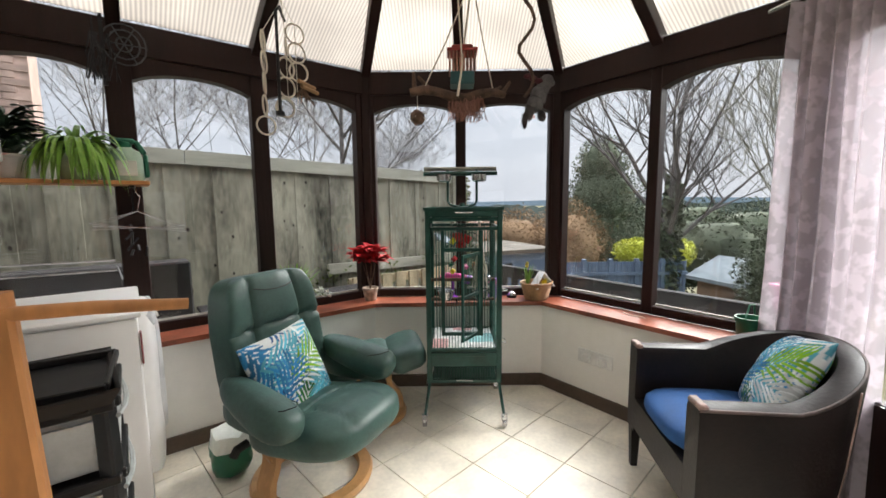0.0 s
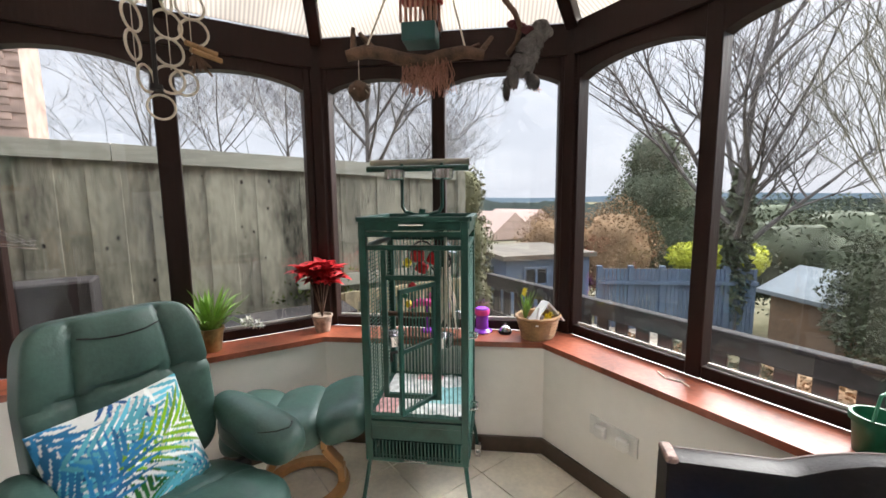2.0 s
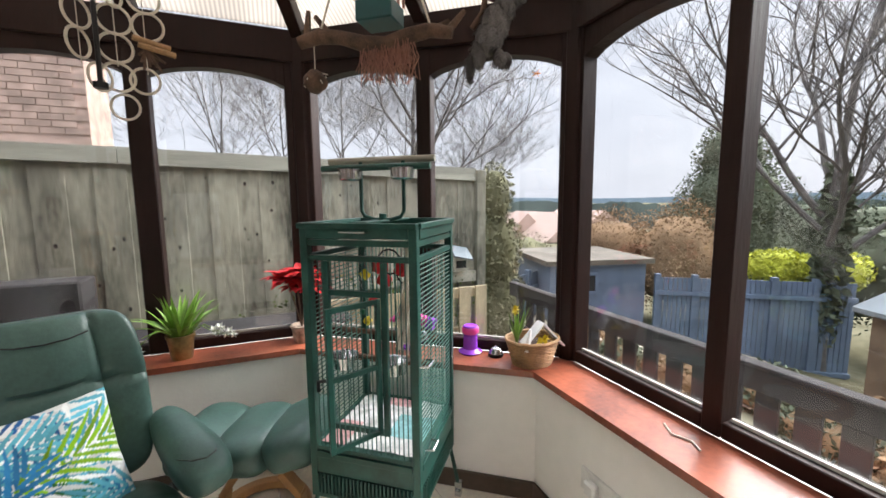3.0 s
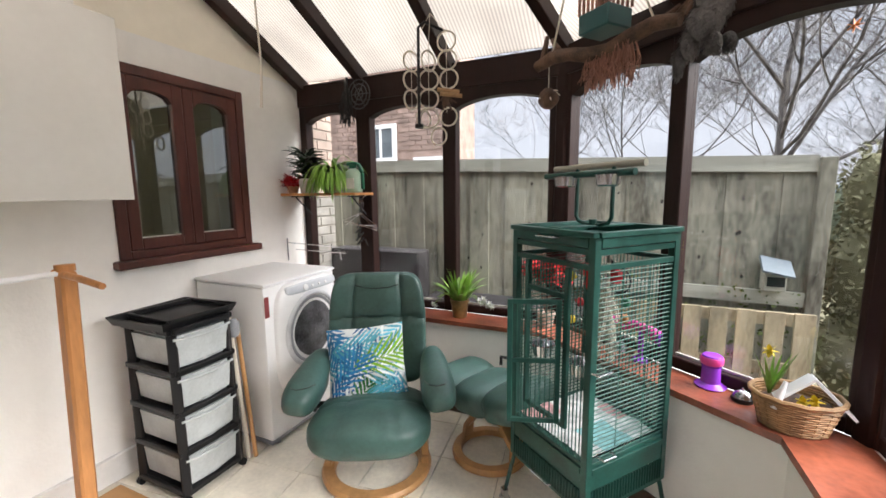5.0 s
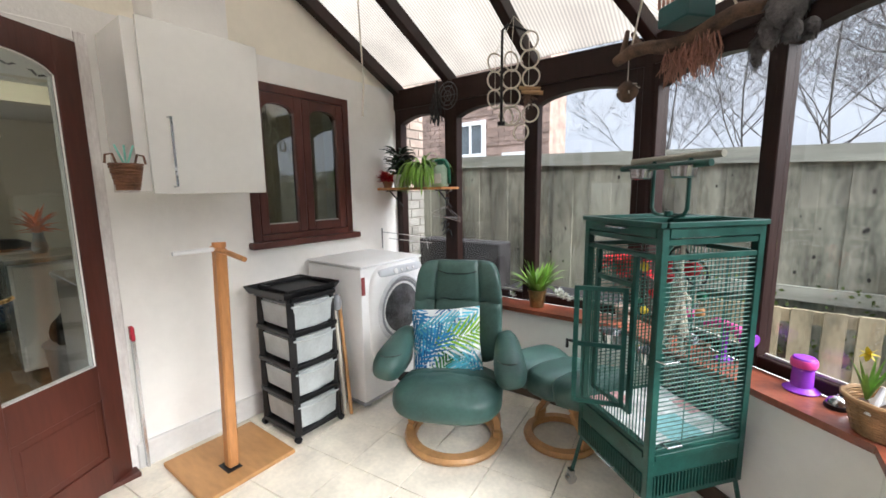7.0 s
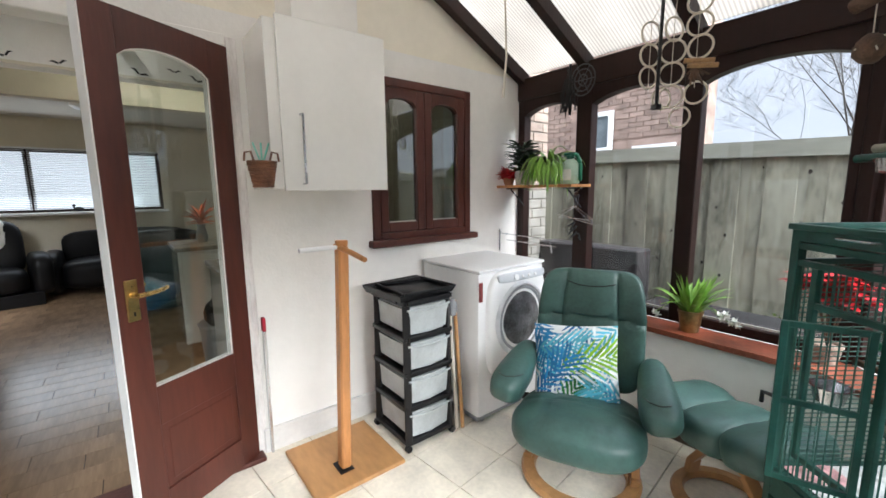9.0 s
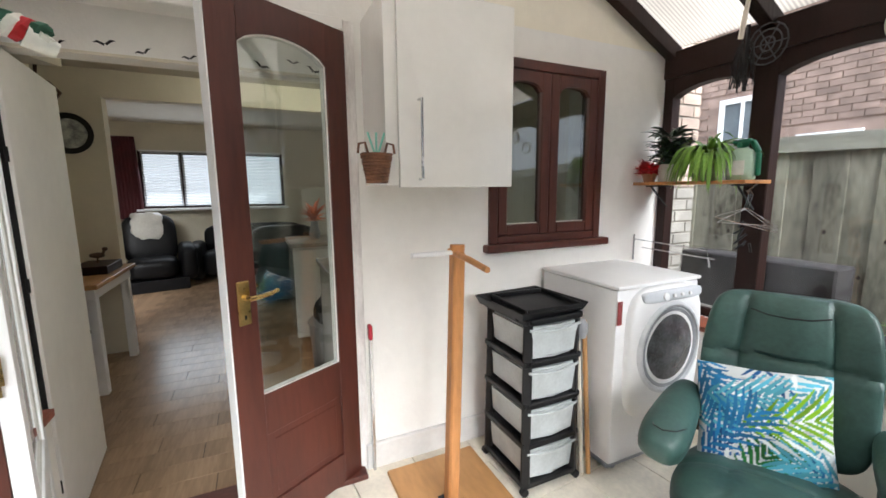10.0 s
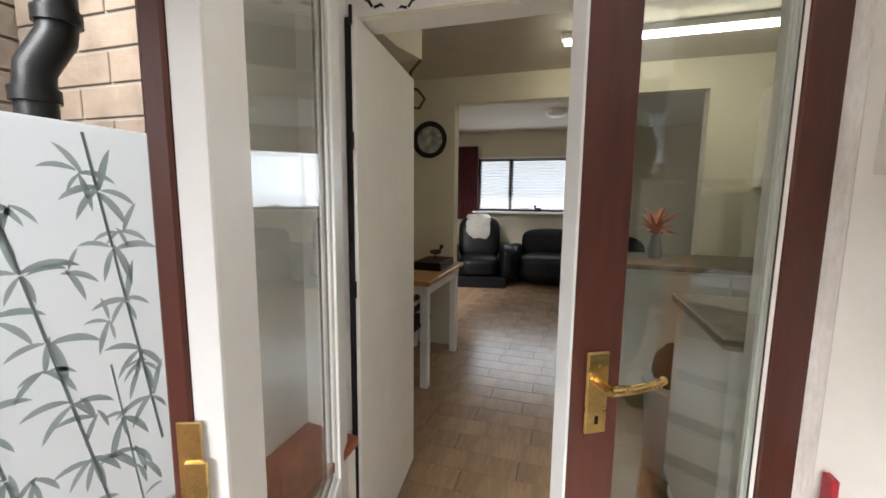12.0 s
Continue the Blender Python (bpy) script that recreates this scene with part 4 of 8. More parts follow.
extrude_poly(bm, [(-0.15, zs - 0.02), (0.6, zs + 0.32), (1.35, zs - 0.02), (1.35, zs + 0.04), (0.6, zs + 0.38), (-0.15, zs + 0.04)], (A - dd * 0.12), oo, (0, 0, 1), dd * ((B - A).length + 0.24))
part("roof", bm, M_FELT, shed)

# neighbour's house seen over the fence, and the wall behind the back window
house = thing("brick_house", "neighbouring house of pink and buff brick with white windows", "house")
bm = bmesh.new()
box(bm, (-9, 6.2, -0.6), (-0.15, 6.9, 5.4))
part("wall", bm, M_RBRICK, house)
bm = bmesh.new()
extrude_poly(bm, [(5.9, 5.42), (6.6, 6.1), (7.3, 5.42), (7.3, 5.5), (6.6, 6.2), (5.9, 5.5)], (-9.2, 0, 0), (0, 1, 0), (0, 0, 1), (9.1, 0, 0))
part("roof", bm, M_FELT, house)
for wx, wz in ((-1.88, 1.92), (-0.95, 1.35), (-1.9, 3.9)):
    hw = new("window")
    hw.parent = house
    bm = bmesh.new()
    for a, b in (((wx, 6.13, wz), (wx + 0.60, 6.175, wz + 0.07)), ((wx, 6.13, wz + 0.55), (wx + 0.60, 6.175, wz + 0.62)), ((wx, 6.13, wz + 0.07), (wx + 0.07, 6.175, wz + 0.55)), ((wx + 0.53, 6.13, wz + 0.07), (wx + 0.60, 6.175, wz + 0.55)), ((wx + 0.28, 6.13, wz + 0.07), (wx + 0.32, 6.175, wz + 0.55))):
        box(bm, a, b)
    part("frame", bm, M_WHITE, hw)
    # no real reflection: the felt's blue-grey stands for sky in the glass
    bm = bmesh.new()
    box(bm, (wx + 0.07, 6.15, wz + 0.07), (wx + 0.53, 6.155, wz + 0.55))
    part("pane", bm, M_FELT, hw, "matte blue-grey pane, its sky reflection put in as plain colour")
bm = bmesh.new()
rb = random.Random(3)
for r in range(60):
    z = 0.9 + r * 0.075
    for c in range(28):
        x = -0.15 - (c + 0.5 * (r % 2)) * 0.225
        if any(wx - 0.1 < x < wx + 0.82 and wz - 0.08 < z < wz + 0.68 for wx, wz in ((-1.88, 1.92), (-0.95, 1.35), (-1.9, 3.9))):
            continue
        box(bm, (x - 0.215, 6.185, z), (x, 6.21, z + 0.065))
part("bricks", bm, M_RBRICK, house, "pink-buff brick courses", kind="stuff")

# storage cupboard close outside the corner window
bm = bmesh.new()
box(bm, (0.02, 2.78, -0.3), (0.84, 2.98, 0.93), 0.01)
part("body", bm, M_DECK, thing("outdoor_cupboard", "dull grey outdoor storage cupboard beyond the glass", "cupboard"))


def bare_tree(name, at, h, spread, seed, mat_, base_r, label, levels=5, ivy=False, first=0.28, up=0.5):
    rr = random.Random(seed)
    tree = thing(name, label, "tree")
    limbs, twigs = bmesh.new(), bmesh.new()

    def grow(p, d, length, r, lv):
        pts, rs = [p], [r]
        k = 4 if lv < 3 else 3
        for i in range(k):
            d = (d + V((rr.uniform(-1, 1), rr.uniform(-1, 1), rr.uniform(-0.4, 0.8))) * (0.10 + 0.05 * lv)).normalized()
            p = p + d * length / k
            pts.append(p)
            rs.append(r * (1 - 0.45 * (i + 1) / k))
        tube(limbs if lv < 3 else twigs, pts, rs, 7 if lv < 2 else (4 if lv < 4 else 3), caps=False)
        if lv >= levels:
            return
        kids = (8, 5, 5, 4, 3)[lv]
        for i in range(kids):
            f = 0.45 + 0.55 * (i + 1) / kids
            j = min(k - 1, int(f * k - 0.01))
            o = lerp(pts[j], pts[j + 1], f * k - j)
            ang = rr.uniform(0, 2 * math.pi)
            sidew = V((math.cos(ang), math.sin(ang), 0))
            if i == kids - 1:
                grow(pts[-1], d, length * (0.95 if lv == 0 else 0.72), rs[-1], lv + 1)
                continue
            nd = (d * rr.uniform(0.4, 0.8) + sidew * spread * rr.uniform(0.8, 1.4) + V((0, 0, up * 0.25))).normalized()
            grow(o, nd, length * rr.uniform(0.50, 0.75), max(0.004, r * rr.uniform(0.36, 0.5)), lv + 1)

    z = ground_z(at[0], at[1])
    p0 = V((at[0], at[1], z - 0.1))
    grow(p0, V((0, 0, 1)), h * first * 1.3, base_r, 0)
    part("trunk", limbs, mat_, tree, "", True)
    part("crown", twigs, mat_, tree, "bare winter twigs", False, "stuff")
    if ivy:
        leaves(tree, "ivy", [(p0 + V((0, 0, h * first * 0.8)), (base_r * 1.9, base_r * 1.9, h * first * 0.62))], 1100, 0.09, M_HEDGE, seed)
    return tree


def leaves(parent, name, lumps, count, size, material, seed, label=""):
    """Many small leaf clumps on the shells of lumps (centre, radii)."""
    rr = random.Random(seed)
    vs, fs = [], []
    tot = sum(r[0] * r[2] for _, r in lumps)
    for c, r in lumps:
        for _ in range(int(count * r[0] * r[2] / tot)):
            u = V((rr.gauss(0, 1), rr.gauss(0, 1), rr.gauss(0, 1))).normalized()
            k = rr.uniform(0.72, 1.03) + 0.13 * noise.noise(u * 3 + V((seed, 0, 0)))
            p = c + V((u.x * r[0], u.y * r[1], u.z * r[2])) * k
            a = V((rr.uniform(-1, 1), rr.uniform(-1, 1), rr.uniform(-1, 1))).normalized()
            b = a.cross(V((rr.uniform(-1, 1), rr.uniform(-1, 1), rr.uniform(-1, 1)))).normalized()
            s = size * rr.uniform(0.6, 1.4)
            i = len(vs)
            vs += [p - a * s, p - b * s * 0.5, p + a * s, p + b * s * 0.5]
            fs.append((i, i + 1, i + 2, i + 3))
    me = bpy.data.meshes.new(name)
    me.from_pydata([tuple(v) for v in vs], [], fs)
    me.materials.append(material)
    ob = new(name, me)
    ob.parent = parent
    return tagged(ob, label, kind="stuff")


def bush(name, label, lumps, count, size, material, seed, category="bush", core=None):
    t = thing(name, label, category)
    bm = bmesh.new()
    for c, r in lumps:
        g = bmesh.ops.create_icosphere(bm, subdivisions=3, radius=1)
        for v in g["verts"]:
            u = v.co.copy()
            v.co = c + V((u.x * r[0], u.y * r[1], u.z * r[2])) * (0.74 + 0.16 * noise.noise(u * 2.5 + V((seed, 3, 0))))
    part("branches", bm, core or material, t, "dense inner growth", True)
    leaves(t, "leaves", lumps, count, size, material, seed)
    return t


# big bare tree with ivy, seen through the end windows
tp = az(22.5, 9.5)
bare_tree("bare_tree", (tp.x, tp.y), 11.5, 0.62, 11, M_BARK, 0.12, "large bare winter tree with ivy round its trunk", 5, True, 0.22, 0.9)
tp = az(68.5, 9.5)
bare_tree("bare_tree", (tp.x, tp.y), 9.5, 0.7, 23, M_BARK, 0.09, "bare winter tree behind the fence", 5, False, 0.33)
for a, d, h, sd in ((78, 15, 9, 31), (86, 17, 9, 32), (94, 16, 8.5, 33), (72, 17, 10, 35), (60, 18, 8, 36), (64, 24, 10, 37)):
    tp = az(a, d)
    bare_tree("bare_tree", (tp.x, tp.y), h, 0.62, sd, M_BARK, 0.05, "slender bare winter tree in the row beyond the fence", 5, False, 0.34, 0.5)
tp = az(9.5, 5.6)
bare_tree("bare_shrub", (tp.x, tp.y), 3.6, 0.36, 41, M_BARKG, 0.026, "pale-stemmed bare garden shrub", 4, False, 0.45, 0.8)

c = az(31.8, 12.5)
bush("conifer", "tall dark green conifer", [(V((c.x, c.y, 0.1)), (1.5, 1.5, 1.6)), (V((c.x + 0.1, c.y - 0.2, 1.3)), (1.2, 1.2, 1.2)), (V((c.x + 0.1, c.y - 0.1, 2.3)), (0.8, 0.8, 0.95)), (V((c.x + 0.5, c.y - 0.5, -0.2)), (1.3, 1.3, 1.3))], 26000, 0.036, M_CONIF, 51, "tree")
c = az(35.5, 10.8)
bush("brown_hedge", "rounded russet-brown winter hedge", [(V((c.x, c.y, -0.05)), (1.25, 1.0, 1.35)), (V((c.x - 0.9, c.y + 1.1, -0.15)), (1.2, 1.0, 1.3)), (V((c.x - 2.0, c.y + 2.6, -1.2)), (1.2, 1.1, 1.0))], 22000, 0.028, M_BEECHH, 52)
lumps = []
for k in range(12):
    c = az(28 - k * 3.6, 13 + 0.9 * math.sin(k * 1.7))
    lumps.append((V((c.x, c.y, -0.15 + 0.12 * math.sin(k * 2.1))), (1.35, 1.35, 1.25 + 0.2 * math.sin(k * 3.3))))
for k in range(9):
    c = az(30 - k * 5.2, 24)
    lumps.append((V((c.x, c.y, -0.6 + 0.2 * math.sin(k * 1.3))), (2.2, 2.2, 2.0)))
bush("hedge", "long dark evergreen hedge across the garden's end", lumps, 52000, 0.05, M_HEDGE, 53)
lumps = [(V((az(27.5 - k * 1.5, 10.2).x, az(27.5 - k * 1.5, 10.2).y, 0.05)), (0.36, 0.36, 0.30 + 0.06 * math.sin(k * 2))) for k in range(5)]
bush("yellow_bush", "bright yellow-green clipped shrub behind the blue fence", lumps, 5000, 0.032, M_YELL, 54)
c = az(10.5, 7.2)
bush("olive_bush", "olive-brown evergreen garden bush", [(V((c.x, c.y - 0.2, 0.0)), (0.7, 0.8, 0.9))], 8000, 0.03, M_HEDGE, 55)
bush("garden_bush", "green garden bush beyond the fence", [(V((az(63, 8).x, az(63, 8).y, 0.75)), (0.8, 0.6, 0.75))], 6000, 0.03, M_HEDGE, 56)
bush("garden_shrub", "loose olive-brown shrub at the end of the board fence", [(V((3.85, 3.85, 0.2)), (0.32, 0.32, 0.5)), (V((3.80, 3.80, 0.8)), (0.26, 0.28, 0.45)), (V((3.78, 3.78, 1.35)), (0.18, 0.20, 0.35))], 3600, 0.022, M_OLIVE, 57)
lumps = [(V((az(67 - k * 3.2, 14).x, az(67 - k * 3.2, 14).y, -0.9 + 0.25 * math.sin(k * 2.3))), (1.1, 1.1, 1.2)) for k in range(5)]
bush("hedge", "dull olive-brown winter hedge behind the garden", lumps, 14000, 0.035, M_OLIVE, 58)
# low dry plants in the beds
for k, (a, d, r, m_) in enumerate(((34, 5.3, 0.35, M_BEECHH), (26, 5.8, 0.4, M_HEDGE), (17, 5.3, 0.42, M_BEECHH), (40, 5.6, 0.3, M_HEDGE), (45, 5.9, 0.35, M_BEECHH), (13, 4.6, 0.4, M_BEECHH), (21, 4.9, 0.36, M_HEDGE))):
    c = az(a, d)
    z = ground_z(c.x, c.y)
    bush("bed_plant", "low dry winter border plant", [(V((c.x, c.y, z + r * 0.5)), (r, r, r * 0.8))], 1500, 0.03, m_, 60 + k, core=M_BEECHH)

# pale gravel and paving at the foot of the slope
bm = bmesh.new()
rows = []
for i in range(9):
    row = []
    for j in range(13):
        c = az(25 + 2.3 * j, 5.2 + 0.42 * i + 0.35 * math.sin(j * 0.9))
        row.append(bm.verts.new((c.x, c.y, ground_z(c.x, c.y) + 0.05)))
    rows.append(row)
for a, b in zip(rows, rows[1:]):
    for j in range(12):
        bm.faces.new((a[j], a[j + 1], b[j + 1], b[j]))
structure("patio", bm, mat("pale_gravel", (0.34, 0.30, 0.24), 0.95, var=0.3, scale=3, bump=0.5, bump_scale=30, spec=0.0), "pale gravel garden patio", True)

# far woods, distant hills and roofs
# flat woods strip covering the bright far ground, haze put into its dull colour
bm = bmesh.new()
prev = None
for k in range(321):
    a = -45 + k * 0.4
    h = 0.9 + 1.0 * noise.noise(V((k * 0.05, 3, 0))) + 0.5 * noise.noise(V((k * 0.4, 5, 0)))
    c0 = az(a, 78)
    v = [bm.verts.new((c0.x, c0.y, -8)), bm.verts.new((c0.x, c0.y, h))]
    if prev:
        bm.faces.new((prev[0], v[0], v[1], prev[1]))
    prev = v
structure("backdrop", bm, mat("far_woods", (0.10, 0.125, 0.115), 1.0, spec=0.0, var=0.25, scale=0.15), "dull green distant woods")
# the haze over the hills is painted: it is their blue-grey colour
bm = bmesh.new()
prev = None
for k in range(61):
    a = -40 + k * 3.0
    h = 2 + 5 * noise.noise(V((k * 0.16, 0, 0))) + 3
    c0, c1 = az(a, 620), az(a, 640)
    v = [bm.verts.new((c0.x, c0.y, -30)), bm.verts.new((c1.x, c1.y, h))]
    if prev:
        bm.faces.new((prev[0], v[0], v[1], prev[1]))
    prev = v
tagged(structure("backdrop", bm, mat("far_hills", (0.13, 0.17, 0.20), 1.0, spec=0.0, var=0.1, scale=0.02), "distant hills with haze painted in as blue-grey"), kind="structure")
for k, (a, d, w_) in enumerate(((51.5, 40, 6), (54.2, 46, 7), (48.3, 52, 8), (57.0, 42, 5))):
    c = az(a, d)
    hs = thing("far_house", "distant house with a dull red tiled roof", "house")
    bm = bmesh.new()
    box(bm, (c.x - w_ / 2, c.y - w_ / 2, -5), (c.x + w_ / 2, c.y + w_ / 2, -2.3))
    part("wall", bm, M_BRICK, hs)
    bm = bmesh.new()
    extrude_poly(bm, [(-w_ / 2 - 0.3, -2.3), (0, 0.1), (w_ / 2 + 0.3, -2.3)], (c.x, c.y - w_ / 2 - 0.2, 0), (1, 0, 0), (0, 0, 1), (0, w_ + 0.4, 0))
    part("roof", bm, M_RBRICK, hs)

# brickwork of the house beside the conservatory
for y0_, y1_, mt, low in ((-1.9, -0.805, M_BRICK, 0.45), (2.565, 2.85, M_PIERB, -0.3)):
    hwall = structure("outer_wall", box(bmesh.new(), (X0, y0_, -0.4), (X1, y1_, 2.9)), M_MORTAR, "outside brick wall of the house beside the conservatory")
    for r_ in range(int((2.88 - low) / (0.112 if mt is M_BRICK else 0.075))):
        h_ = 0.112 if mt is M_BRICK else 0.075
        z_ = low + r_ * h_
        for c_ in range(7):
            a_ = y0_ + (c_ - 0.5 * (r_ % 2)) * (0.30 if mt is M_BRICK else 0.225)
            b_ = min(a_ + (0.30 if mt is M_BRICK else 0.225) - 0.010, y1_)
            a_ = max(a_, y0_)
            if b_ - a_ < 0.03:
                continue
            bm = bmesh.new()
            box(bm, (X1 - 0.004, a_, z_), (X1 + 0.007, b_, z_ + h_ - 0.010), 0.003)
            part("brick", bm, mt if z_ < 1.33 or mt is M_BRICK else M_PINKB, hwall)

# yellow-buff brick wall, drain pipe behind the back window
bwall = structure("outer_wall", box(bmesh.new(), (-0.30, -2.3, -0.4), (4.2, -1.92, 2.35)), M_MORTAR, "buff brick garden wall behind the back window")
for r_ in range(15):
    z_ = 0.60 + r_ * 0.115
    for c_ in range(9):
        x_ = -0.35 + (c_ - 0.5 * (r_ % 2)) * 0.335
        bm = bmesh.new()
        box(bm, (max(x_, -0.3), -1.924, z_), (x_ + 0.325, -1.912, z_ + 0.105), 0.003)
        part("brick", bm, M_BRICK, bwall)
pipe = thing("drain_pipe", "black plastic drain pipe with an offset elbow on the brick wall", "pipe")
bm = bmesh.new()
tube(bm, [(0.455, -1.05, -0.3), (0.455, -1.05, 1.53), (0.452, -1.047, 1.57), (0.422, -1.022, 1.64), (0.418, -1.02, 1.68), (0.418, -1.02, 2.5)], 0.036, 16)
part("pipe", bm, M_BLACK, pipe, "", True)
for x, y, z in ((0.455, -1.05, 1.50), (0.419, -1.02, 1.665), (0.418, -1.02, 1.745)):
    bm = bmesh.new()
    tube(bm, [(x, y, z), (x, y, z + 0.028)], 0.043, 16)
    part("collar", bm, M_BLACK, pipe, "", True)

# bamboo pattern film on the back window
film = tagged(new("window_film"), "frosted window film printed with grey bamboo canes and leaves", kind="structure")
bm = bmesh.new()
box(bm, (0.418, -0.772, SILL_Z + 0.05), (1.125, -0.770, 1.43))
part("film_sheet", bm, sheet_mat("frosted_film", (0.88, 0.91, 0.91), (0.94, 0.96, 0.96), 0.85, 0.3), film)
bm = bmesh.new()
rr = random.Random(8)


layer = [0]


def film_leaf(x, z, an, ln):
    """One drooping bamboo leaf, pointed at both ends."""
    w_ = ln * 0.080
    n_ = 6
    up_, lo_ = [], []
    px, pz, a = x, z, an
    for i in range(n_ + 1):
        f = i / n_
        ww = w_ * math.sin(math.pi * min(1.0, 0.06 + f * 0.94)) ** 0.8
        up_.append((px - math.sin(a) * ww, pz + math.cos(a) * ww))
        lo_.append((px + math.sin(a) * ww, pz - math.cos(a) * ww))
        px += math.cos(a) * ln / n_
        pz += math.sin(a) * ln / n_
        a += (-0.17 if math.cos(a) > 0 else 0.17) * abs(math.cos(a))
    vs = up_ + lo_[::-1][1:]
    if all(0.42 < p_[0] < 1.12 and 0.665 < p_[1] < 1.425 for p_ in vs):
        layer[0] = (layer[0] + 1) % 23
        bm.faces.new([bm.verts.new((p_[0], -0.7685 + 0.00012 * layer[0], p_[1])) for p_ in vs])


def sprig(x, z, big=1.0):
    way = rr.choice((0, 1, 2))
    fans = ((0.35, 2.9, -0.9, 4.3, 1.2), (-0.35, -1.15, -1.75, 3.7, 0.5), (0.15, -0.6, 3.0, 3.9, 1.75))[way]
    for an in fans:
        if rr.random() < 0.85:
            film_leaf(x + rr.uniform(-0.006, 0.006), z + rr.uniform(-0.006, 0.006), an + rr.uniform(-0.22, 0.22), big * rr.uniform(0.045, 0.085))


def cane(x0, z0, x1, z1, r):
    k = max(2, round((z1 - z0) / 0.11))
    for i in range(k):
        a, b = i / k, (i + 0.955) / k
        p, q = (x0 + (x1 - x0) * a, z0 + (z1 - z0) * a), (x0 + (x1 - x0) * b, z0 + (z1 - z0) * b)
        beam(bm, (p[0], -0.7685, p[1]), (q[0], -0.7685, q[1]), 0.0015, r)
        if i:
            sprig(p[0], p[1])


for x0, z0, x1, z1, r in ((0.94, 0.66, 1.06, 1.42, 0.0045), (0.80, 0.66, 0.94, 1.42, 0.0055), (0.78, 1.10, 0.82, 1.42, 0.0035), (0.66, 0.66, 0.76, 1.20, 0.0045), (0.56, 0.72, 0.70, 1.42, 0.005), (0.455, 0.80, 0.55, 1.42, 0.005), (0.50, 0.66, 0.54, 1.00, 0.003), (1.06, 0.66, 1.10, 1.20, 0.004)):
    bm = bmesh.new()
    cane(x0, z0, x1, z1, r)
    part("bamboo_cane", bm, M_PRINT, film, "grey printed bamboo cane")
for k in range(34):
    bm = bmesh.new()
    sprig(0.46 + 0.64 * ((k * 0.618) % 1.0), 0.70 + 0.70 * (k + 0.5) / 34, 0.85)
    if bm.verts:
        part("bamboo_sprig", bm, M_PRINT, film, "grey printed bamboo leaves")

# ---- large things in the conservatory ----
def frond_image(n, seed):
    """Colours of a printed palm-frond pattern on an n by n grid."""
    rg = np.random.RandomState(seed)
    img = np.tile(np.array([0.86, 0.88, 0.88]), (n, n, 1))
    u, v = np.meshgrid(np.linspace(0, 1, n), np.linspace(0, 1, n), indexing="ij")
    blue, sky, teal, lime, green, bare = (0.08, 0.32, 0.54), (0.14, 0.46, 0.66), (0.34, 0.66, 0.74), (0.48, 0.68, 0.05), (0.10, 0.42, 0.16), (0.86, 0.88, 0.88)
    fronds = [(0.15, 0.85, -0.6, sky), (0.85, 0.85, -2.4, teal), (0.15, 0.15, 0.5, blue), (0.85, 0.10, 2.4, sky), (0.5, 0.95, -1.5, blue), (0.05, 0.5, 0.1, teal),
              (0.95, 0.45, 3.0, bare), (0.35, 0.30, 0.9, bare), (0.30, 0.62, -0.35, sky), (0.72, 0.28, 1.9, teal), (0.60, 0.78, -2.0, bare), (0.45, 0.12, 1.4, green), (0.92, 0.15, 2.6, teal), (0.10, 0.95, -0.9, sky), (0.55, 0.40, 0.2, bare), (0.25, 0.72, -0.2, teal), (0.66, 0.55, 0.45, lime), (0.22, 0.36, 0.7, sky)]
    for ox, oy, an, ink_ in fronds:
        ink = np.array(ink_)
        an += rg.uniform(-0.35, 0.35)
        ox, oy = ox + rg.uniform(-0.06, 0.06), oy + rg.uniform(-0.06, 0.06)
        ln, bend = rg.uniform(0.50, 0.68), rg.uniform(-0.5, 0.5)
        px, py, a = ox - math.cos(an) * ln / 2, oy - math.sin(an) * ln / 2, an
        m = 8
        for i in range(m):
            px += math.cos(a) * ln / m
            py += math.sin(a) * ln / m
            a += bend / m
            size = ln * (0.58 * math.sin(math.pi * (0.12 + 0.80 * i / m)) + 0.05)
            for s in (-1, 1):
                b = a + s * (0.62 - 0.25 * i / m)
                dx, dy = u - px, v - py
                t = (dx * math.cos(b) + dy * math.sin(b)) / size
                w = (-dx * math.sin(b) + dy * math.cos(b) - s * 0.14 * size * t * t) / 0.0235
                hit = (t > 0) & (t < 1) & (np.abs(w) < 1.0 * np.sqrt(np.clip(t, 0, 1)) * (1.15 - np.clip(t, 0, 1)) * 1.5)
                img[hit] = ink * (0.85 + 0.3 * rg.rand())
    return img


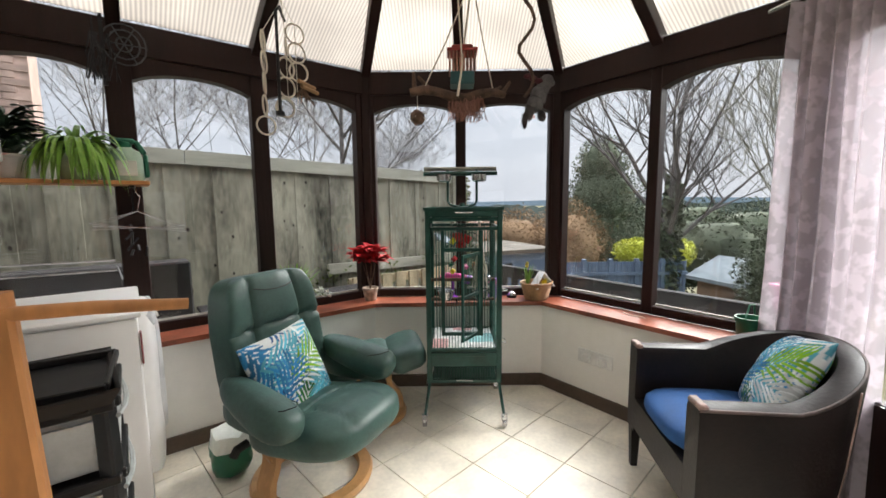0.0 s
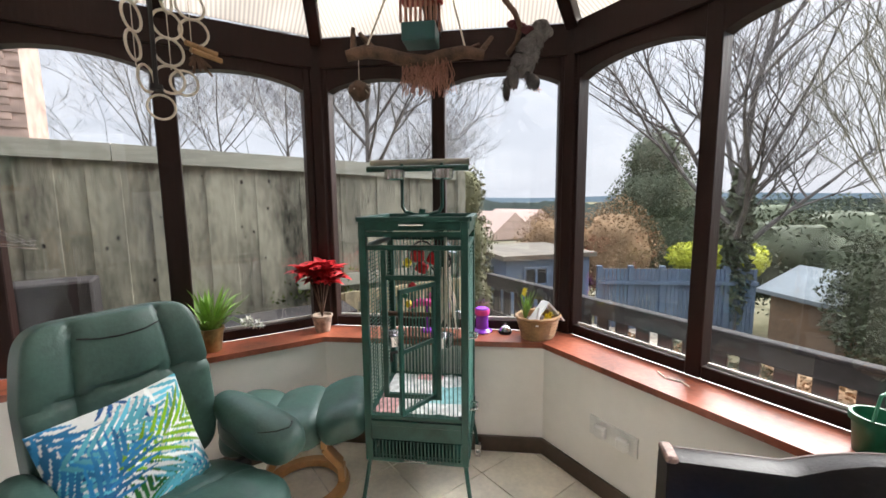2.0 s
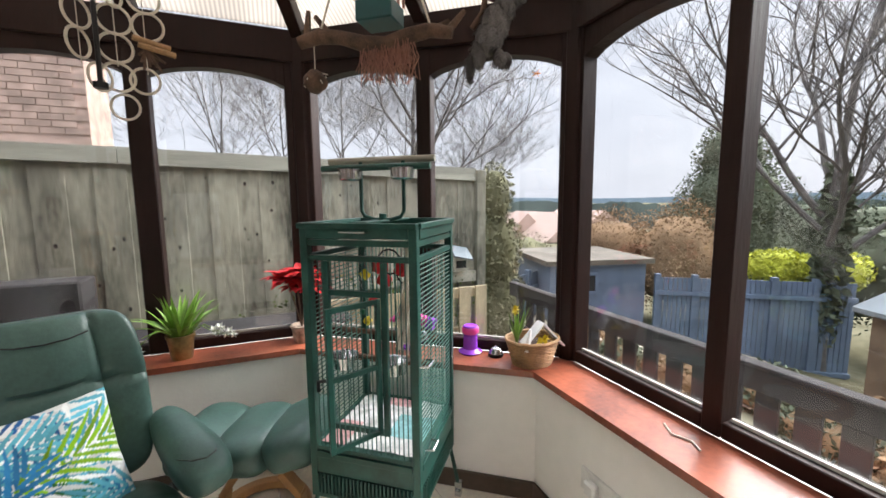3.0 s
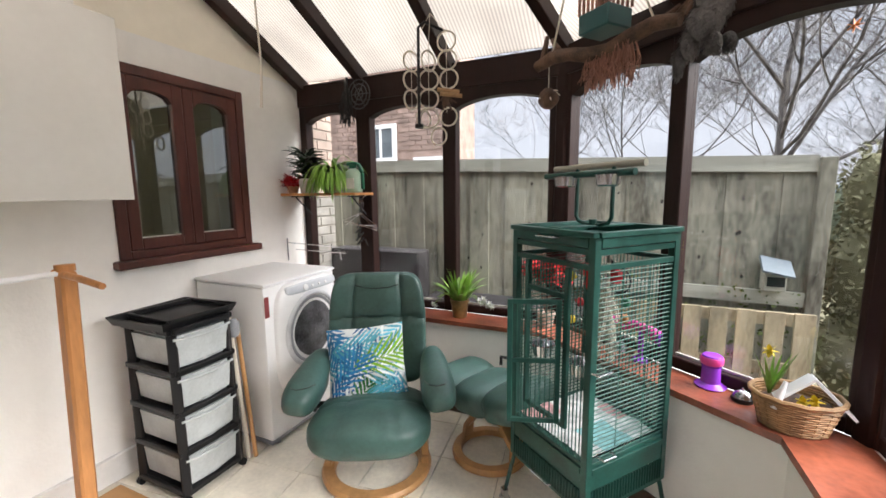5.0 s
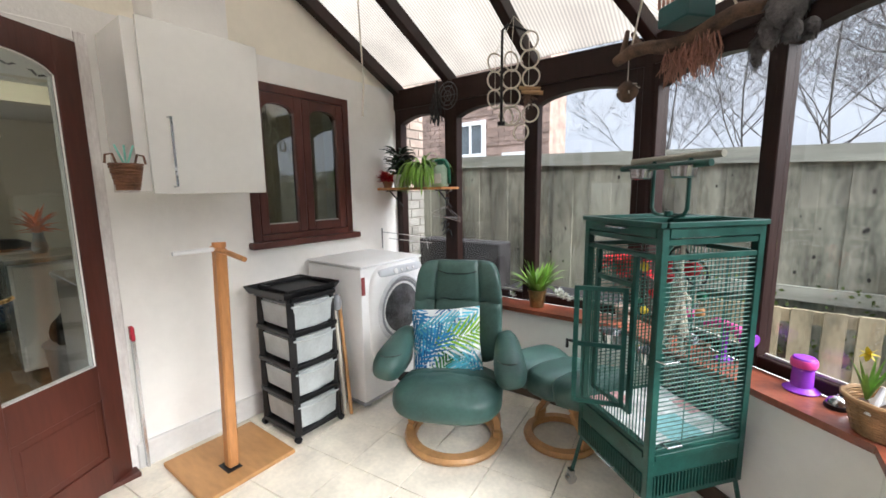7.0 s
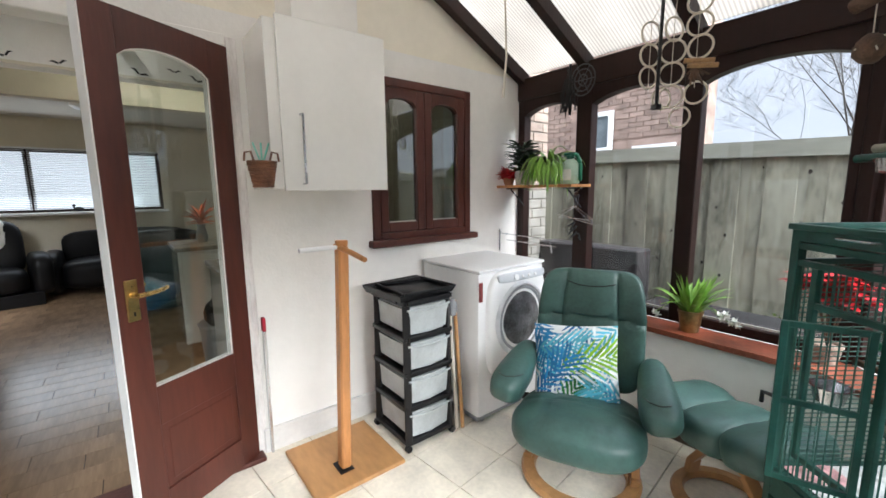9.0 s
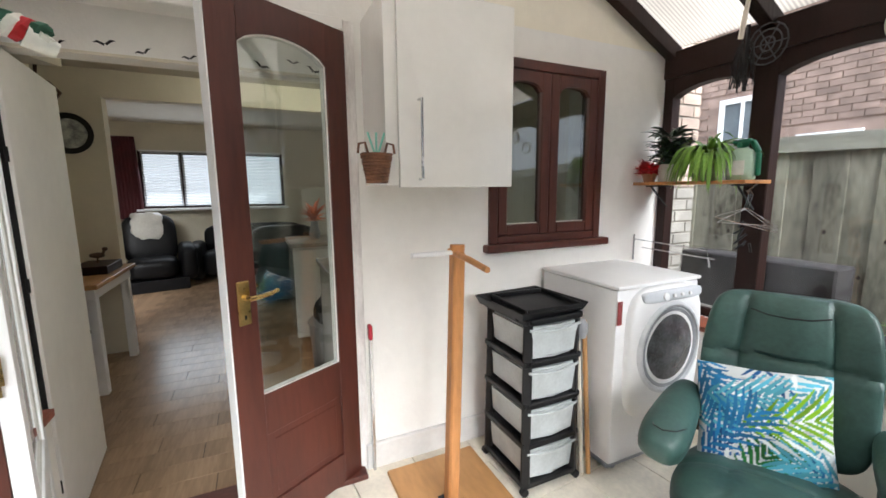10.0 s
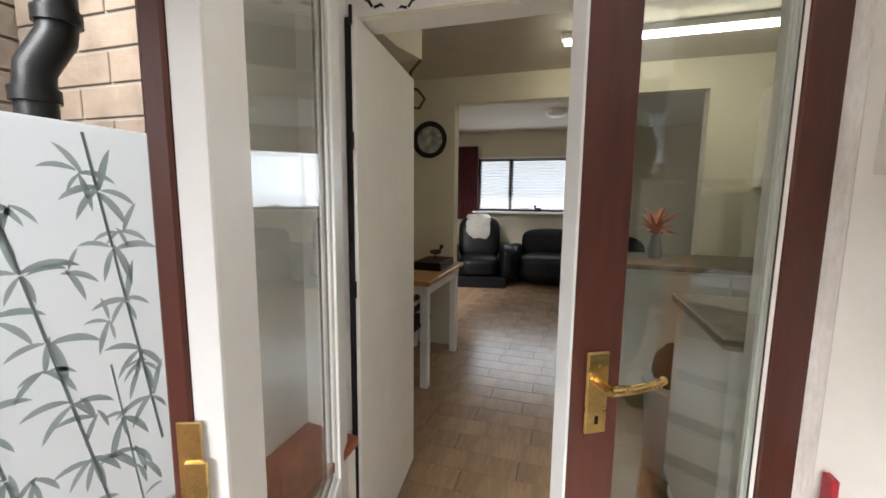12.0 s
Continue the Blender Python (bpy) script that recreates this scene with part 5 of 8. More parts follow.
def cushion(name, label, size, m, at_label=""):
    """A square, filled cushion with pinched corners; local y is its thickness."""
    t = tagged(new(name), label, "cushion")
    t.matrix_basis = m
    n = 110
    img = frond_image(n + 1, len(label))
    for part_name, sgn in (("cover", 1),):
        bm = bmesh.new()
        uv = bm.loops.layers.uv.new("UVMap")
        col = bm.loops.layers.color.new("print")
        sheets = []
        for s in (-1, 1):
            g = []
            for i in range(n + 1):
                row = []
                for j in range(n + 1):
                    u, v = 2 * i / n - 1, 2 * j / n - 1
                    fall = max(0.0, (1 - abs(u) ** 2.6)) * max(0.0, (1 - abs(v) ** 2.6))
                    wr = 0.010 * noise.noise(V((u * 2.4, v * 2.4, s)))
                    e = 1 - 0.055 * (1 - abs(u)) * abs(v) ** 3 - 0.0
                    f = 1 - 0.055 * (1 - abs(v)) * abs(u) ** 3
                    row.append((V((u * size / 2 * f, s * (0.068 * fall ** 0.55 + wr * fall), v * size / 2 * e)), (i / n, j / n)))
                g.append(row)
            sheets.append(g)
        for g in sheets:
            vs = [[bm.verts.new(p) for p, _ in row] for row in g]
            for i in range(n):
                for j in range(n):
                    fc = bm.faces.new((vs[i][j], vs[i + 1][j], vs[i + 1][j + 1], vs[i][j + 1]))
                    for lp, (a, b) in zip(fc.loops, ((i, j), (i + 1, j), (i + 1, j + 1), (i, j + 1))):
                        lp[uv].uv = (a / n, b / n)
                        lp[col] = (*img[a, b], 1)
        bmesh.ops.remove_doubles(bm, verts=bm.verts, dist=0.0008)
        part(part_name, bm, M_CUSH, t, "", True)
    return t


def recliner():
    t = thing("recliner_chair", "dark green leather recliner chair on a round beech base", "armchair", (1.15, 1.69, 0), 26)
    # turned ring base, front is local -y
    bm = bmesh.new()
    n = 48
    prof = [(0.205, 0.008), (0.268, 0.008), (0.272, 0.024), (0.262, 0.040), (0.212, 0.040), (0.203, 0.024)]
    rings = [[bm.verts.new((r * math.cos(2 * math.pi * k / n), r * math.sin(2 * math.pi * k / n), z)) for r, z in prof] for k in range(n)]
    for k in range(n):
        a, b = rings[k], rings[(k + 1) % n]
        for j in range(6):
            bm.faces.new((a[j], b[j], b[(j + 1) % 6], a[(j + 1) % 6]))
    part("base_ring", bm, M_BEECH, t, "beech ring", True)
    bm = bmesh.new()
    tube(bm, [(0.236 * math.cos(a * 0.19635), 0.236 * math.sin(a * 0.19635), 0.004) for a in range(32)], 0.0039, 6, closed=True)
    part("rubber_ring", bm, M_BLACK, t)
    for s in (-1, 1):
        bm = bmesh.new()
        pts = [(0.235, 0.03, 0.03), (0.243, 0.036, 0.08), (0.238, 0.042, 0.12), (0.215, 0.048, 0.16), (0.199, 0.048, 0.20), (0.198, 0.036, 0.25), (0.212, 0.018, 0.30), (0.232, 0.0, 0.335)]
        edge = [(x + 0.016, z) for x, y, z in pts] + [(x - 0.016, z) for x, y, z in pts[::-1]]
        extrude_poly(bm, [(s * x, z) for x, z in edge][::s], (0, -0.015, 0), (1, 0, 0), (0, 0, 1), (0, 0.08, 0))
        bmesh.ops.bevel(bm, geom=list(bm.edges), offset=0.003, segments=1, affect="EDGES")
        part("bracket", bm, M_BEECH, t, "curved beech side bracket")
        bm = bmesh.new()
        beam(bm, (s * 0.24, -0.04, 0.05), (s * 0.23, 0.10, 0.05), 0.036, 0.03, bevel=0.004)
        part("foot_block", bm, M_BEECH, t)
        bm = bmesh.new()
        beam(bm, (s * 0.215, 0.04, 0.20), (s * 0.02, 0.0, 0.25), 0.06, 0.03, bevel=0.004)
        part("cross_arm", bm, M_BEECH, t)
        bm = bmesh.new()
        tube(bm, [(s * 0.27, 0.08, 0.30), (s * 0.315, 0.085, 0.295), (s * 0.33, 0.09, 0.27)], 0.018, 10)
        part("adjuster_knob", bm, M_BLACK, t)
        # arm
        blob("armrest", t, M_LEATHER, (0.150, 0.43, 0.130), (s * 0.300, -0.035, 0.490), (13, s * -10, s * 3), 3.0, 18,
             puff=lambda p: V((p.x * (1 - 0.22 * p.y / 0.22), p.y, p.z * (1 - 0.22 * (p.y / 0.22)) + 0.010 * math.cos(p.x * 20))))
        blob("arm_panel", t, M_LEATHER, (0.06, 0.30, 0.13), (s * 0.285, 0.03, 0.43), (0, 0, 0), 3.5, 10)
        bm = bmesh.new()
        tube(bm, [(s * 0.300 + 0.074 * math.cos(a) * 0.92, -0.035 + 0.20 * math.sin(a), 0.495 - 0.045 * math.sin(a)) for a in [k_ * 0.5236 for k_ in range(7, 12)]], 0.0022, 5)
        part("arm_seam", bm, M_BLACK, t)
    bm = bmesh.new()
    lathe(bm, [(0.035, 0.20), (0.035, 0.30)], 16)
    box(bm, (-0.2, -0.2, 0.275), (0.2, 0.2, 0.30), 0.01)
    part("swivel_frame", bm, M_BLACK, t)

    def seat_puff(p):
        edge = 1 - min(1, abs(p.x) / 0.27) ** 4 * 0.15
        groove = 0.009 * math.exp(-((abs(p.x) - 0.115) / 0.010) ** 2) + 0.007 * math.exp(-((p.y + 0.02) / 0.012) ** 2)
        crown = 0.012 * math.cos(p.x * 5.2) * math.cos(p.y * 4)
        wrinkle = 0.004 * noise.noise(V((p.x * 16, p.y * 16, 2)))
        return V((p.x * (1 + 0.05 * max(0, -p.y) / 0.3), p.y, p.z * edge - 0.10 * max(0, -p.y - 0.18) + ((crown + wrinkle - groove) if p.z > 0.02 else 0)))

    blob("seat", t, M_LEATHER, (0.54, 0.585, 0.18), (0, -0.095, 0.318), (-9, 0, 0), 3.2, 48, puff=seat_puff)
    # back: three columns with a head row, seams between
    back = tagged(new("backrest"), "")
    back.parent = t
    back.matrix_basis = pose(0, 0.200, 0.375, -8.5, 0, 0)


    def back_puff(p):
        z = p.z + 0.29
        taper = 1 - 0.10 * max(0, (z - 0.36) / 0.22) - 0.05 * max(0, 0.15 - z) / 0.15
        front = 0
        if p.y < 0:
            side_seam = 0.014 * math.exp(-((abs(p.x) - (0.135 - 0.03 * max(0, z - 0.35))) / 0.009) ** 2)
            row_seam = 0.014 * math.exp(-((z - 0.355 + 0.25 * p.x * p.x) / 0.009) ** 2)
            pads = 0.022 * max(0.0, math.cos(p.x * 11.5)) * (1 if abs(p.x) < 0.135 else 0) + 0.012 * math.cos((z - 0.46) * 12) * (z > 0.36) + 0.010 * math.cos((z - 0.2) * 8)
            front = side_seam + row_seam - pads - 0.006 * noise.noise(V((p.x * 9, z * 9, 4)))
            front += 0.05 * (abs(p.x) / 0.26) ** 2 * -0.6
        return V((p.x * taper, p.y + front * min(1, -p.y / 0.03), p.z))

    blob("back_cushion", back, M_LEATHER, (0.505, 0.15, 0.585), (0, 0.0, 0.285), (0, 0, 0), 7.0, 72, label="padded leather back with seams", puff=back_puff)
    bm = bmesh.new()
    tube(bm, [(-0.11, -0.088, 0.515), (-0.06, -0.101, 0.502), (0, -0.105, 0.498), (0.06, -0.101, 0.502), (0.11, -0.088, 0.515)], 0.0025, 5)
    part("stitching", bm, M_BLACK, back)
    return t


recliner()
M_ = pose(1.080, 1.732, 0.512, -23, 0, 28) @ pose(0, 0, 0, 0, -5, 0)
cushion("cushion", "square palm-leaf print cushion leaning on the green recliner", 0.39, M_)

ott = thing("footstool", "dark green leather footstool on a round beech base", "footstool", (1.64, 2.01, 0), -24)
bm = bmesh.new()
n = 40
prof = [(0.145, 0.008), (0.195, 0.008), (0.198, 0.022), (0.19, 0.038), (0.15, 0.038), (0.143, 0.022)]
rings = [[bm.verts.new((r * math.cos(2 * math.pi * k / n), r * math.sin(2 * math.pi * k / n), z)) for r, z in prof] for k in range(n)]
for k in range(n):
    a, b = rings[k], rings[(k + 1) % n]
    for j in range(6):
        bm.faces.new((a[j], b[j], b[(j + 1) % 6], a[(j + 1) % 6]))
part("base_ring", bm, M_BEECH, ott, "beech ring", True)
for s in (-1, 1):
    bm = bmesh.new()
    for p, q in (((s * 0.165, 0, 0.03), (s * 0.16, 0.01, 0.10)), ((s * 0.16, 0.01, 0.10), (s * 0.09, 0.0, 0.20)), ((s * 0.09, 0.0, 0.20), (s * 0.10, 0, 0.29))):
        beam(bm, p, q, 0.06, 0.03, up=(1, 0, 0.3), bevel=0.004)
    part("bracket", bm, M_BEECH, ott)
for xc, zc, an in ((-0.19, 0.345, 10), (0.0, 0.350, -4), (0.19, 0.380, -16)):
    blob("cushion_panel", ott, M_LEATHER, (0.235, 0.40, 0.165), (xc, 0, zc), (0, an, 0), 3.3, 18, puff=lambda p: p * (1 + 0.03 * noise.noise(p * 14)))


# ---- bird cage ----
def bird_cage():
    t = thing("bird_cage", "tall green steel parrot cage on castors with an open front door", "bird cage", (2.123, 1.745, 0), -39)
    W, D, Z0, ZB, Z1 = 0.21, 0.215, 0.25, 0.43, 1.235

    def bars(name, segs, r=0.0023, label=""):
        bm = bmesh.new()
        for p, q in segs:
            tube(bm, [p, q], r, 5, caps=False)
        part(name, bm, M_BAR, t, label)

    for sx in (-1, 1):
        for sy in (-1, 1):
            bm = bmesh.new()
            a, b = sx * W, sy * D
            box(bm, (min(a, a - sx * 0.028), min(b, b - sy * 0.028), Z0), (max(a, a - sx * 0.028), max(b, b - sy * 0.028), Z1 - 0.012), 0.002)
            part("corner_post", bm, M_CAGE, t)
            bm = bmesh.new()
            tube(bm, [(a - sx * 0.014, b - sy * 0.014, Z0), (a + sx * 0.012, b + sy * 0.012, 0.075)], 0.0085, 8)
            leg = part("leg", bm, M_CAGE, t)
            cx, cy = a + sx * 0.016, b + sy * 0.016
            bm = bmesh.new()
            tube(bm, [(cx - 0.012, cy, 0.024), (cx + 0.012, cy, 0.024)], 0.0235, 16)
            box(bm, (cx - 0.016, cy - 0.012, 0.030), (cx + 0.016, cy + 0.012, 0.072), 0.003)
            part("castor", bm, M_STEEL, leg, "chrome castor wheel")
    for z, h, pr in ((Z0, 0.018, 0.0), (0.405, 0.022, 0.002), (ZB, 0.016, -0.004), (1.115, 0.018, -0.003), (1.165, 0.020, -0.003), (Z1 - 0.045, 0.045, 0.003)):
        bm = bmesh.new()
        for s in (-1, 1):
            box(bm, (-W + 0.028, s * (D + pr) - (0.018 if s > 0 else 0), z), (W - 0.028, s * (D + pr) + (0.018 if s < 0 else 0), z + h), 0.001)
            box(bm, (s * (W + pr) - (0.018 if s > 0 else 0), -D + 0.028, z), (s * (W + pr) + (0.018 if s < 0 else 0), D - 0.028, z + h), 0.001)
        part("rail", bm, M_CAGE, t)
    # play-top tray
    bm = bmesh.new()
    for s in (-1, 1):
        box(bm, (-W - 0.004, s * D - 0.012, Z1 - 0.012), (W + 0.004, s * D + 0.012, Z1 + 0.006), 0.002)
        box(bm, (s * W - 0.012, -D + 0.013, Z1 - 0.012), (s * W + 0.012, D - 0.013, Z1 + 0.006), 0.002)
    part("top_frame", bm, M_CAGE, t)
    bm = bmesh.new()
    box(bm, (-W + 0.03, -D + 0.02, Z1 - 0.04), (W - 0.03, D - 0.02, Z1 - 0.034))
    part("top_tray", bm, M_CAGE, t)
    for z, y in ((1.212, -D - 0.014), (0.275, -D - 0.014)):
        bm = bmesh.new()
        tube(bm, [(-0.05, y + 0.012, z), (-0.045, y - 0.008, z), (0.045, y - 0.008, z), (0.05, y + 0.012, z)], 0.004, 8)
        part("tray_handle", bm, M_STEEL, t, "chrome pull handle")
    # upright bars: front with the door hole, and back
    dx0, dx1, dz0, dz1 = -0.105, 0.085, 0.545, 1.0
    seg = []
    k = 24
    for i in range(1, k):
        x = -W + 0.01 + (2 * W - 0.02) * i / k
        if dx0 < x < dx1:
            seg += [((x, -D + 0.008, ZB), (x, -D + 0.008, dz0)), ((x, -D + 0.008, dz1), (x, -D + 0.008, 1.12))]
        else:
            seg.append(((x, -D + 0.008, ZB), (x, -D + 0.008, 1.12)))
    bars("front_bars", seg, label="thin upright bars")
    bars("back_bars", [((-W + 0.01 + (2 * W - 0.02) * i / k, D - 0.008, ZB), (-W + 0.01 + (2 * W - 0.02) * i / k, D - 0.008, 1.12)) for i in range(1, k)])
    for s in (-1, 1):
        m = 42
        segs = [((s * (W - 0.008), -D + 0.02, ZB + 0.012 + (1.11 - ZB) * i / m), (s * (W - 0.008), D - 0.02, ZB + 0.012 + (1.11 - ZB) * i / m)) for i in range(1, m)]
        segs += [((s * (W - 0.008), y, ZB), (s * (W - 0.008), y, 1.12)) for y in (-0.07, 0.07)]
        bars("side_bars", segs, label="thin level bars")
    segs = [((-W + 0.02 + 0.0165 * i, -D + 0.02, ZB - 0.004), (-W + 0.02 + 0.0165 * i, D - 0.02, ZB - 0.004)) for i in range(24)]
    bars("floor_grate", segs)
    # door surround and open leaf
    bm = bmesh.new()
    for a, b in (((dx0 - 0.02, dz0 - 0.018), (dx0, 1.115)), ((dx1, dz0 - 0.018), (dx1 + 0.02, 1.115)), ((dx0, dz0 - 0.018), (dx1, dz0)), ((dx0, dz1), (dx1, dz1 + 0.018))):
        box(bm, (a[0], -D - 0.004, a[1]), (b[0], -D + 0.012, b[1]), 0.001)
    part("door_surround", bm, M_CAGE, t)
    leaf = tagged(new("cage_door"), "open barred cage door")
    leaf.parent = t
    lw = 0.185
    leaf.matrix_basis = pose(dx1, -D - 0.012, 0, 0, 0, 180 + 57)
    bm = bmesh.new()
    for a, b in (((0, dz0), (0.016, dz1)), ((lw - 0.016, dz0), (lw, dz1)), ((0.016, dz0), (lw - 0.016, dz0 + 0.016)), ((0.016, dz1 - 0.016), (lw - 0.016, dz1)), ((0.016, 0.77), (lw - 0.016, 0.786))):
        box(bm, (a[0], -0.006, a[1]), (b[0], 0.006, b[1]), 0.001)
    part("door_frame_bar", bm, M_CAGE, leaf)
    bm = bmesh.new()
    for i in range(1, 11):
        tube(bm, [(lw * i / 11, 0, dz0 + 0.01), (lw * i / 11, 0, dz1 - 0.01)], 0.0022, 5, caps=False)
    part("door_bars", bm, M_BAR, leaf)
    bm = bmesh.new()
    tube(bm, [(lw, -0.01, 0.78), (lw + 0.02, -0.02, 0.78), (lw + 0.02, -0.02, 0.75)], 0.006, 8)
    part("latch", bm, M_BLACK, leaf)
    # seed drawer with slots
    bm = bmesh.new()
    for s in (-1, 1):
        for k2 in range(26):
            x = -W + 0.03 + (2 * W - 0.06) * k2 / 25
            box(bm, (x - 0.0025, s * D - 0.006, Z0 + 0.018), (x + 0.0025, s * D + 0.002, 0.345))
            y = -D + 0.03 + (2 * D - 0.06) * k2 / 25
            box(bm, (s * W - 0.004, y - 0.0025, Z0 + 0.018), (s * W + 0.004, y + 0.0025, 0.345))
    part("skirt_bars", bm, M_CAGE, t, kind="stuff")
    bm = bmesh.new()
    box(bm, (-W + 0.03, -D + 0.015, Z0 + 0.004), (W - 0.03, D - 0.015, Z0 + 0.024))
    part("drawer", bm, M_CAGE, t)
    bm = bmesh.new()
    for s in (-1, 1):
        box(bm, (-W + 0.028, s * (D - 0.006) - 0.003, 0.345), (W - 0.028, s * (D - 0.006) + 0.003, 0.405))
        box(bm, (s * (W - 0.006) - 0.003, -D + 0.028, 0.345), (s * (W - 0.006) + 0.003, D - 0.028, 0.405))
    part("skirt_band", bm, M_CAGE, t)
    for y, z in ((-0.02, 0.78), (0.02, 0.47)):
        bm = bmesh.new()
        tube(bm, [(W + 0.002, y - 0.19, z), (W + 0.03, y - 0.185, z), (W + 0.03, y - 0.13, z), (W + 0.002, y - 0.125, z)], 0.004, 8)
        part("side_handle", bm, M_STEEL, t, "small chrome latch")
    # play stand on top
    for y, z in ((0.015, 1.462), (-0.035, 1.432)):
        bm = bmesh.new()
        tube(bm, [(-0.225, y, z), (0.20, y, z)], 0.0125, 10)
        part("perch_bar", bm, M_FENCECAP if y > 0 else M_CAGE, t, "perch bar", True)
    for x in (-0.085, 0.085):
        bm = bmesh.new()
        pts = [(x, 0.0, 1.455)] + [(x * (1 - 0.0 * a), 0.0, 1.455 - 0.18 * a / 4) for a in range(1, 5)] + [(x * 0.85, 0, 1.255), (x * 0.4, 0, 1.243), (0, 0, 1.243)]
        tube(bm, pts, 0.0075, 8)
        part("stand_arm", bm, M_CAGE, t, "", True)
        bm = bmesh.new()
        lathe(bm, [(0.030, 0.0), (0.040, 0.006), (0.044, 0.04), (0.050, 0.042), (0.040, 0.043), (0.036, 0.010)], 20, (x * 0.9 + (0.02 if x > 0 else -0.03), -0.04, 1.385))
        part("feed_cup", bm, M_STEEL, t, "steel feeding cup", True)
    bm = bmesh.new()
    box(bm, (-0.03, -D + 0.02, 1.236), (0.03, D - 0.02, 1.243), 0.001)
    tube(bm, [(0, 0, 1.243), (0, 0, 1.265)], 0.014, 10)
    part("stand_foot", bm, M_CAGE, t)
    for z, y in ((0.80, 0.02), (0.66, 0.10)):
        bm = bmesh.new()
        tube(bm, [(-W + 0.012, y, z), (W - 0.012, y, z)], 0.011, 8)
        part("perch", bm, M_BRANCH, t, "wooden perch", True)
    for x in (-0.10, 0.10):
        bm = bmesh.new()
        lathe(bm, [(0.035, 0), (0.045, 0.045), (0.052, 0.047), (0.042, 0.046), (0.034, 0.006)], 20, (x, -0.145, 0.72))
        part("food_bowl", bm, M_STEEL, t, "", True)
    return t


cage = bird_cage()


def in_cage(x, y, z):
    return pose(2.123, 1.745, 0, 0, 0, -39) @ V((x, y, z))


bm = bmesh.new()
rr = random.Random(2)
pap = tagged(new("newspaper"), "creased newspaper sheet with colour print lying in the cage", "newspaper")
pap.matrix_basis = pose(2.123, 1.745, 0.436, 0, 0, -39)
g = [[bm.verts.new((-0.18 + 0.36 * i / 12, -0.185 + 0.37 * j / 12, 0.004 + 0.007 * noise.noise(V((i * 0.6, j * 0.6, 1))) + 0.007)) for j in range(13)] for i in range(13)]
for i in range(12):
    for j in range(12):
        f = bm.faces.new((g[i][j], g[i + 1][j], g[i + 1][j + 1], g[i][j + 1]))
        f.material_index = 1 if (i > 6 and 2 < j < 8) else (2 if (i < 3 and j < 5) or (j > 9 and i < 8 and i > 3) else 0)
part("sheet", bm, [M_PAPER, mat("teal_print", (0.25, 0.50, 0.52), 0.8, var=0.2, scale=30), mat("red_print", (0.60, 0.34, 0.34), 0.8, var=0.3, scale=40)], pap)

# bird toys in the cage
toy = thing("bird_toy", "hanging bird toy of red, yellow and green wooden blocks", "bird toy")
for k, (x, y, z, m_, s) in enumerate(((-0.03, 0.03, 1.06, M_RED, 0.05), (-0.01, 0.02, 1.01, M_RED, 0.045), (-0.06, -0.04, 1.04, M_YEL, 0.03), (-0.05, 0.0, 0.93, M_RED, 0.028), (-0.06, -0.03, 0.86, M_YEL, 0.026), (0.03, 0.10, 1.04, M_RED, 0.05), (-0.07, -0.05, 0.90, M_GREENP, 0.02), (0.10, 0.08, 0.95, M_GREENP, 0.03), (0.08, 0.1, 0.88, M_PINE, 0.03), (0.02, 0.12, 0.86, M_PINK, 0.03))):
    c = in_cage(x, y, z)
    bm = bmesh.new()
    box(bm, (-s / 2, -s / 2, -s / 2), (s / 2, s / 2, s / 2), s * 0.15, Matrix.Translation(c) @ pose(0, 0, 0, 20 * k, 13 * k, 30 * k))
    part("block", bm, m_, toy)
    bm = bmesh.new()
    tube(bm, [c + V((0, 0, s * 0.4)), V((c.x, c.y, 1.18))], 0.0012, 4)
    part("chain", bm, M_STEEL, toy)
rope = thing("rope_toy", "frayed beige rope bird toy hanging in the cage", "bird toy")
bm = bmesh.new()
rr = random.Random(9)
for k in range(46):
    c = in_cage(0.10 + rr.uniform(-0.018, 0.018), -0.02 + rr.uniform(-0.018, 0.018), 1.02 - rr.random() ** 1.3 * 0.12)
    a = rr.uniform(0, 6.28)
    e = c + V((math.cos(a) * 0.03, math.sin(a) * 0.03, -rr.uniform(0.06, 0.22)))
    tube(bm, [c, lerp(c, e, 0.5) + V((0.006, 0, 0.008)), e], 0.0035, 4)
tube(bm, [in_cage(0.10, -0.02, 1.18), in_cage(0.10, -0.02, 0.98)], 0.007, 6)
part("strands", bm, M_ROPEW, rope, kind="stuff")
for k, z in enumerate((0.90, 0.86)):
    bm = bmesh.new()
    tube(bm, [in_cage(-0.02 + 0.05 * math.cos(a * 0.5236), 0.09, z + 0.17 + 0.05 * math.sin(a * 0.5236)) if k == 0 else in_cage(0.06 + 0.05 * math.cos(a * 0.5236), 0.09, z + 0.17 + 0.05 * math.sin(a * 0.5236)) for a in range(12)], 0.004, 6, closed=True)
    part("ring", bm, M_BLACK, rope, "", True)
mp = thing("metal_ladder_toy", "small steel bell and hoop bird toy", "bird toy")
bm = bmesh.new()
c = in_cage(0.15, 0.0, 0.80)
lathe(bm, [(0.006, 0.03), (0.018, 0.024), (0.024, 0.0), (0.020, 0.0)], 14, c)
part("bell", bm, M_STEEL, mp, "", True)
bm = bmesh.new()
tube(bm, [c + V((0, 0, 0.03)), c + V((0, 0, 0.3))], 0.001, 4)
part("chain", bm, M_STEEL, mp)

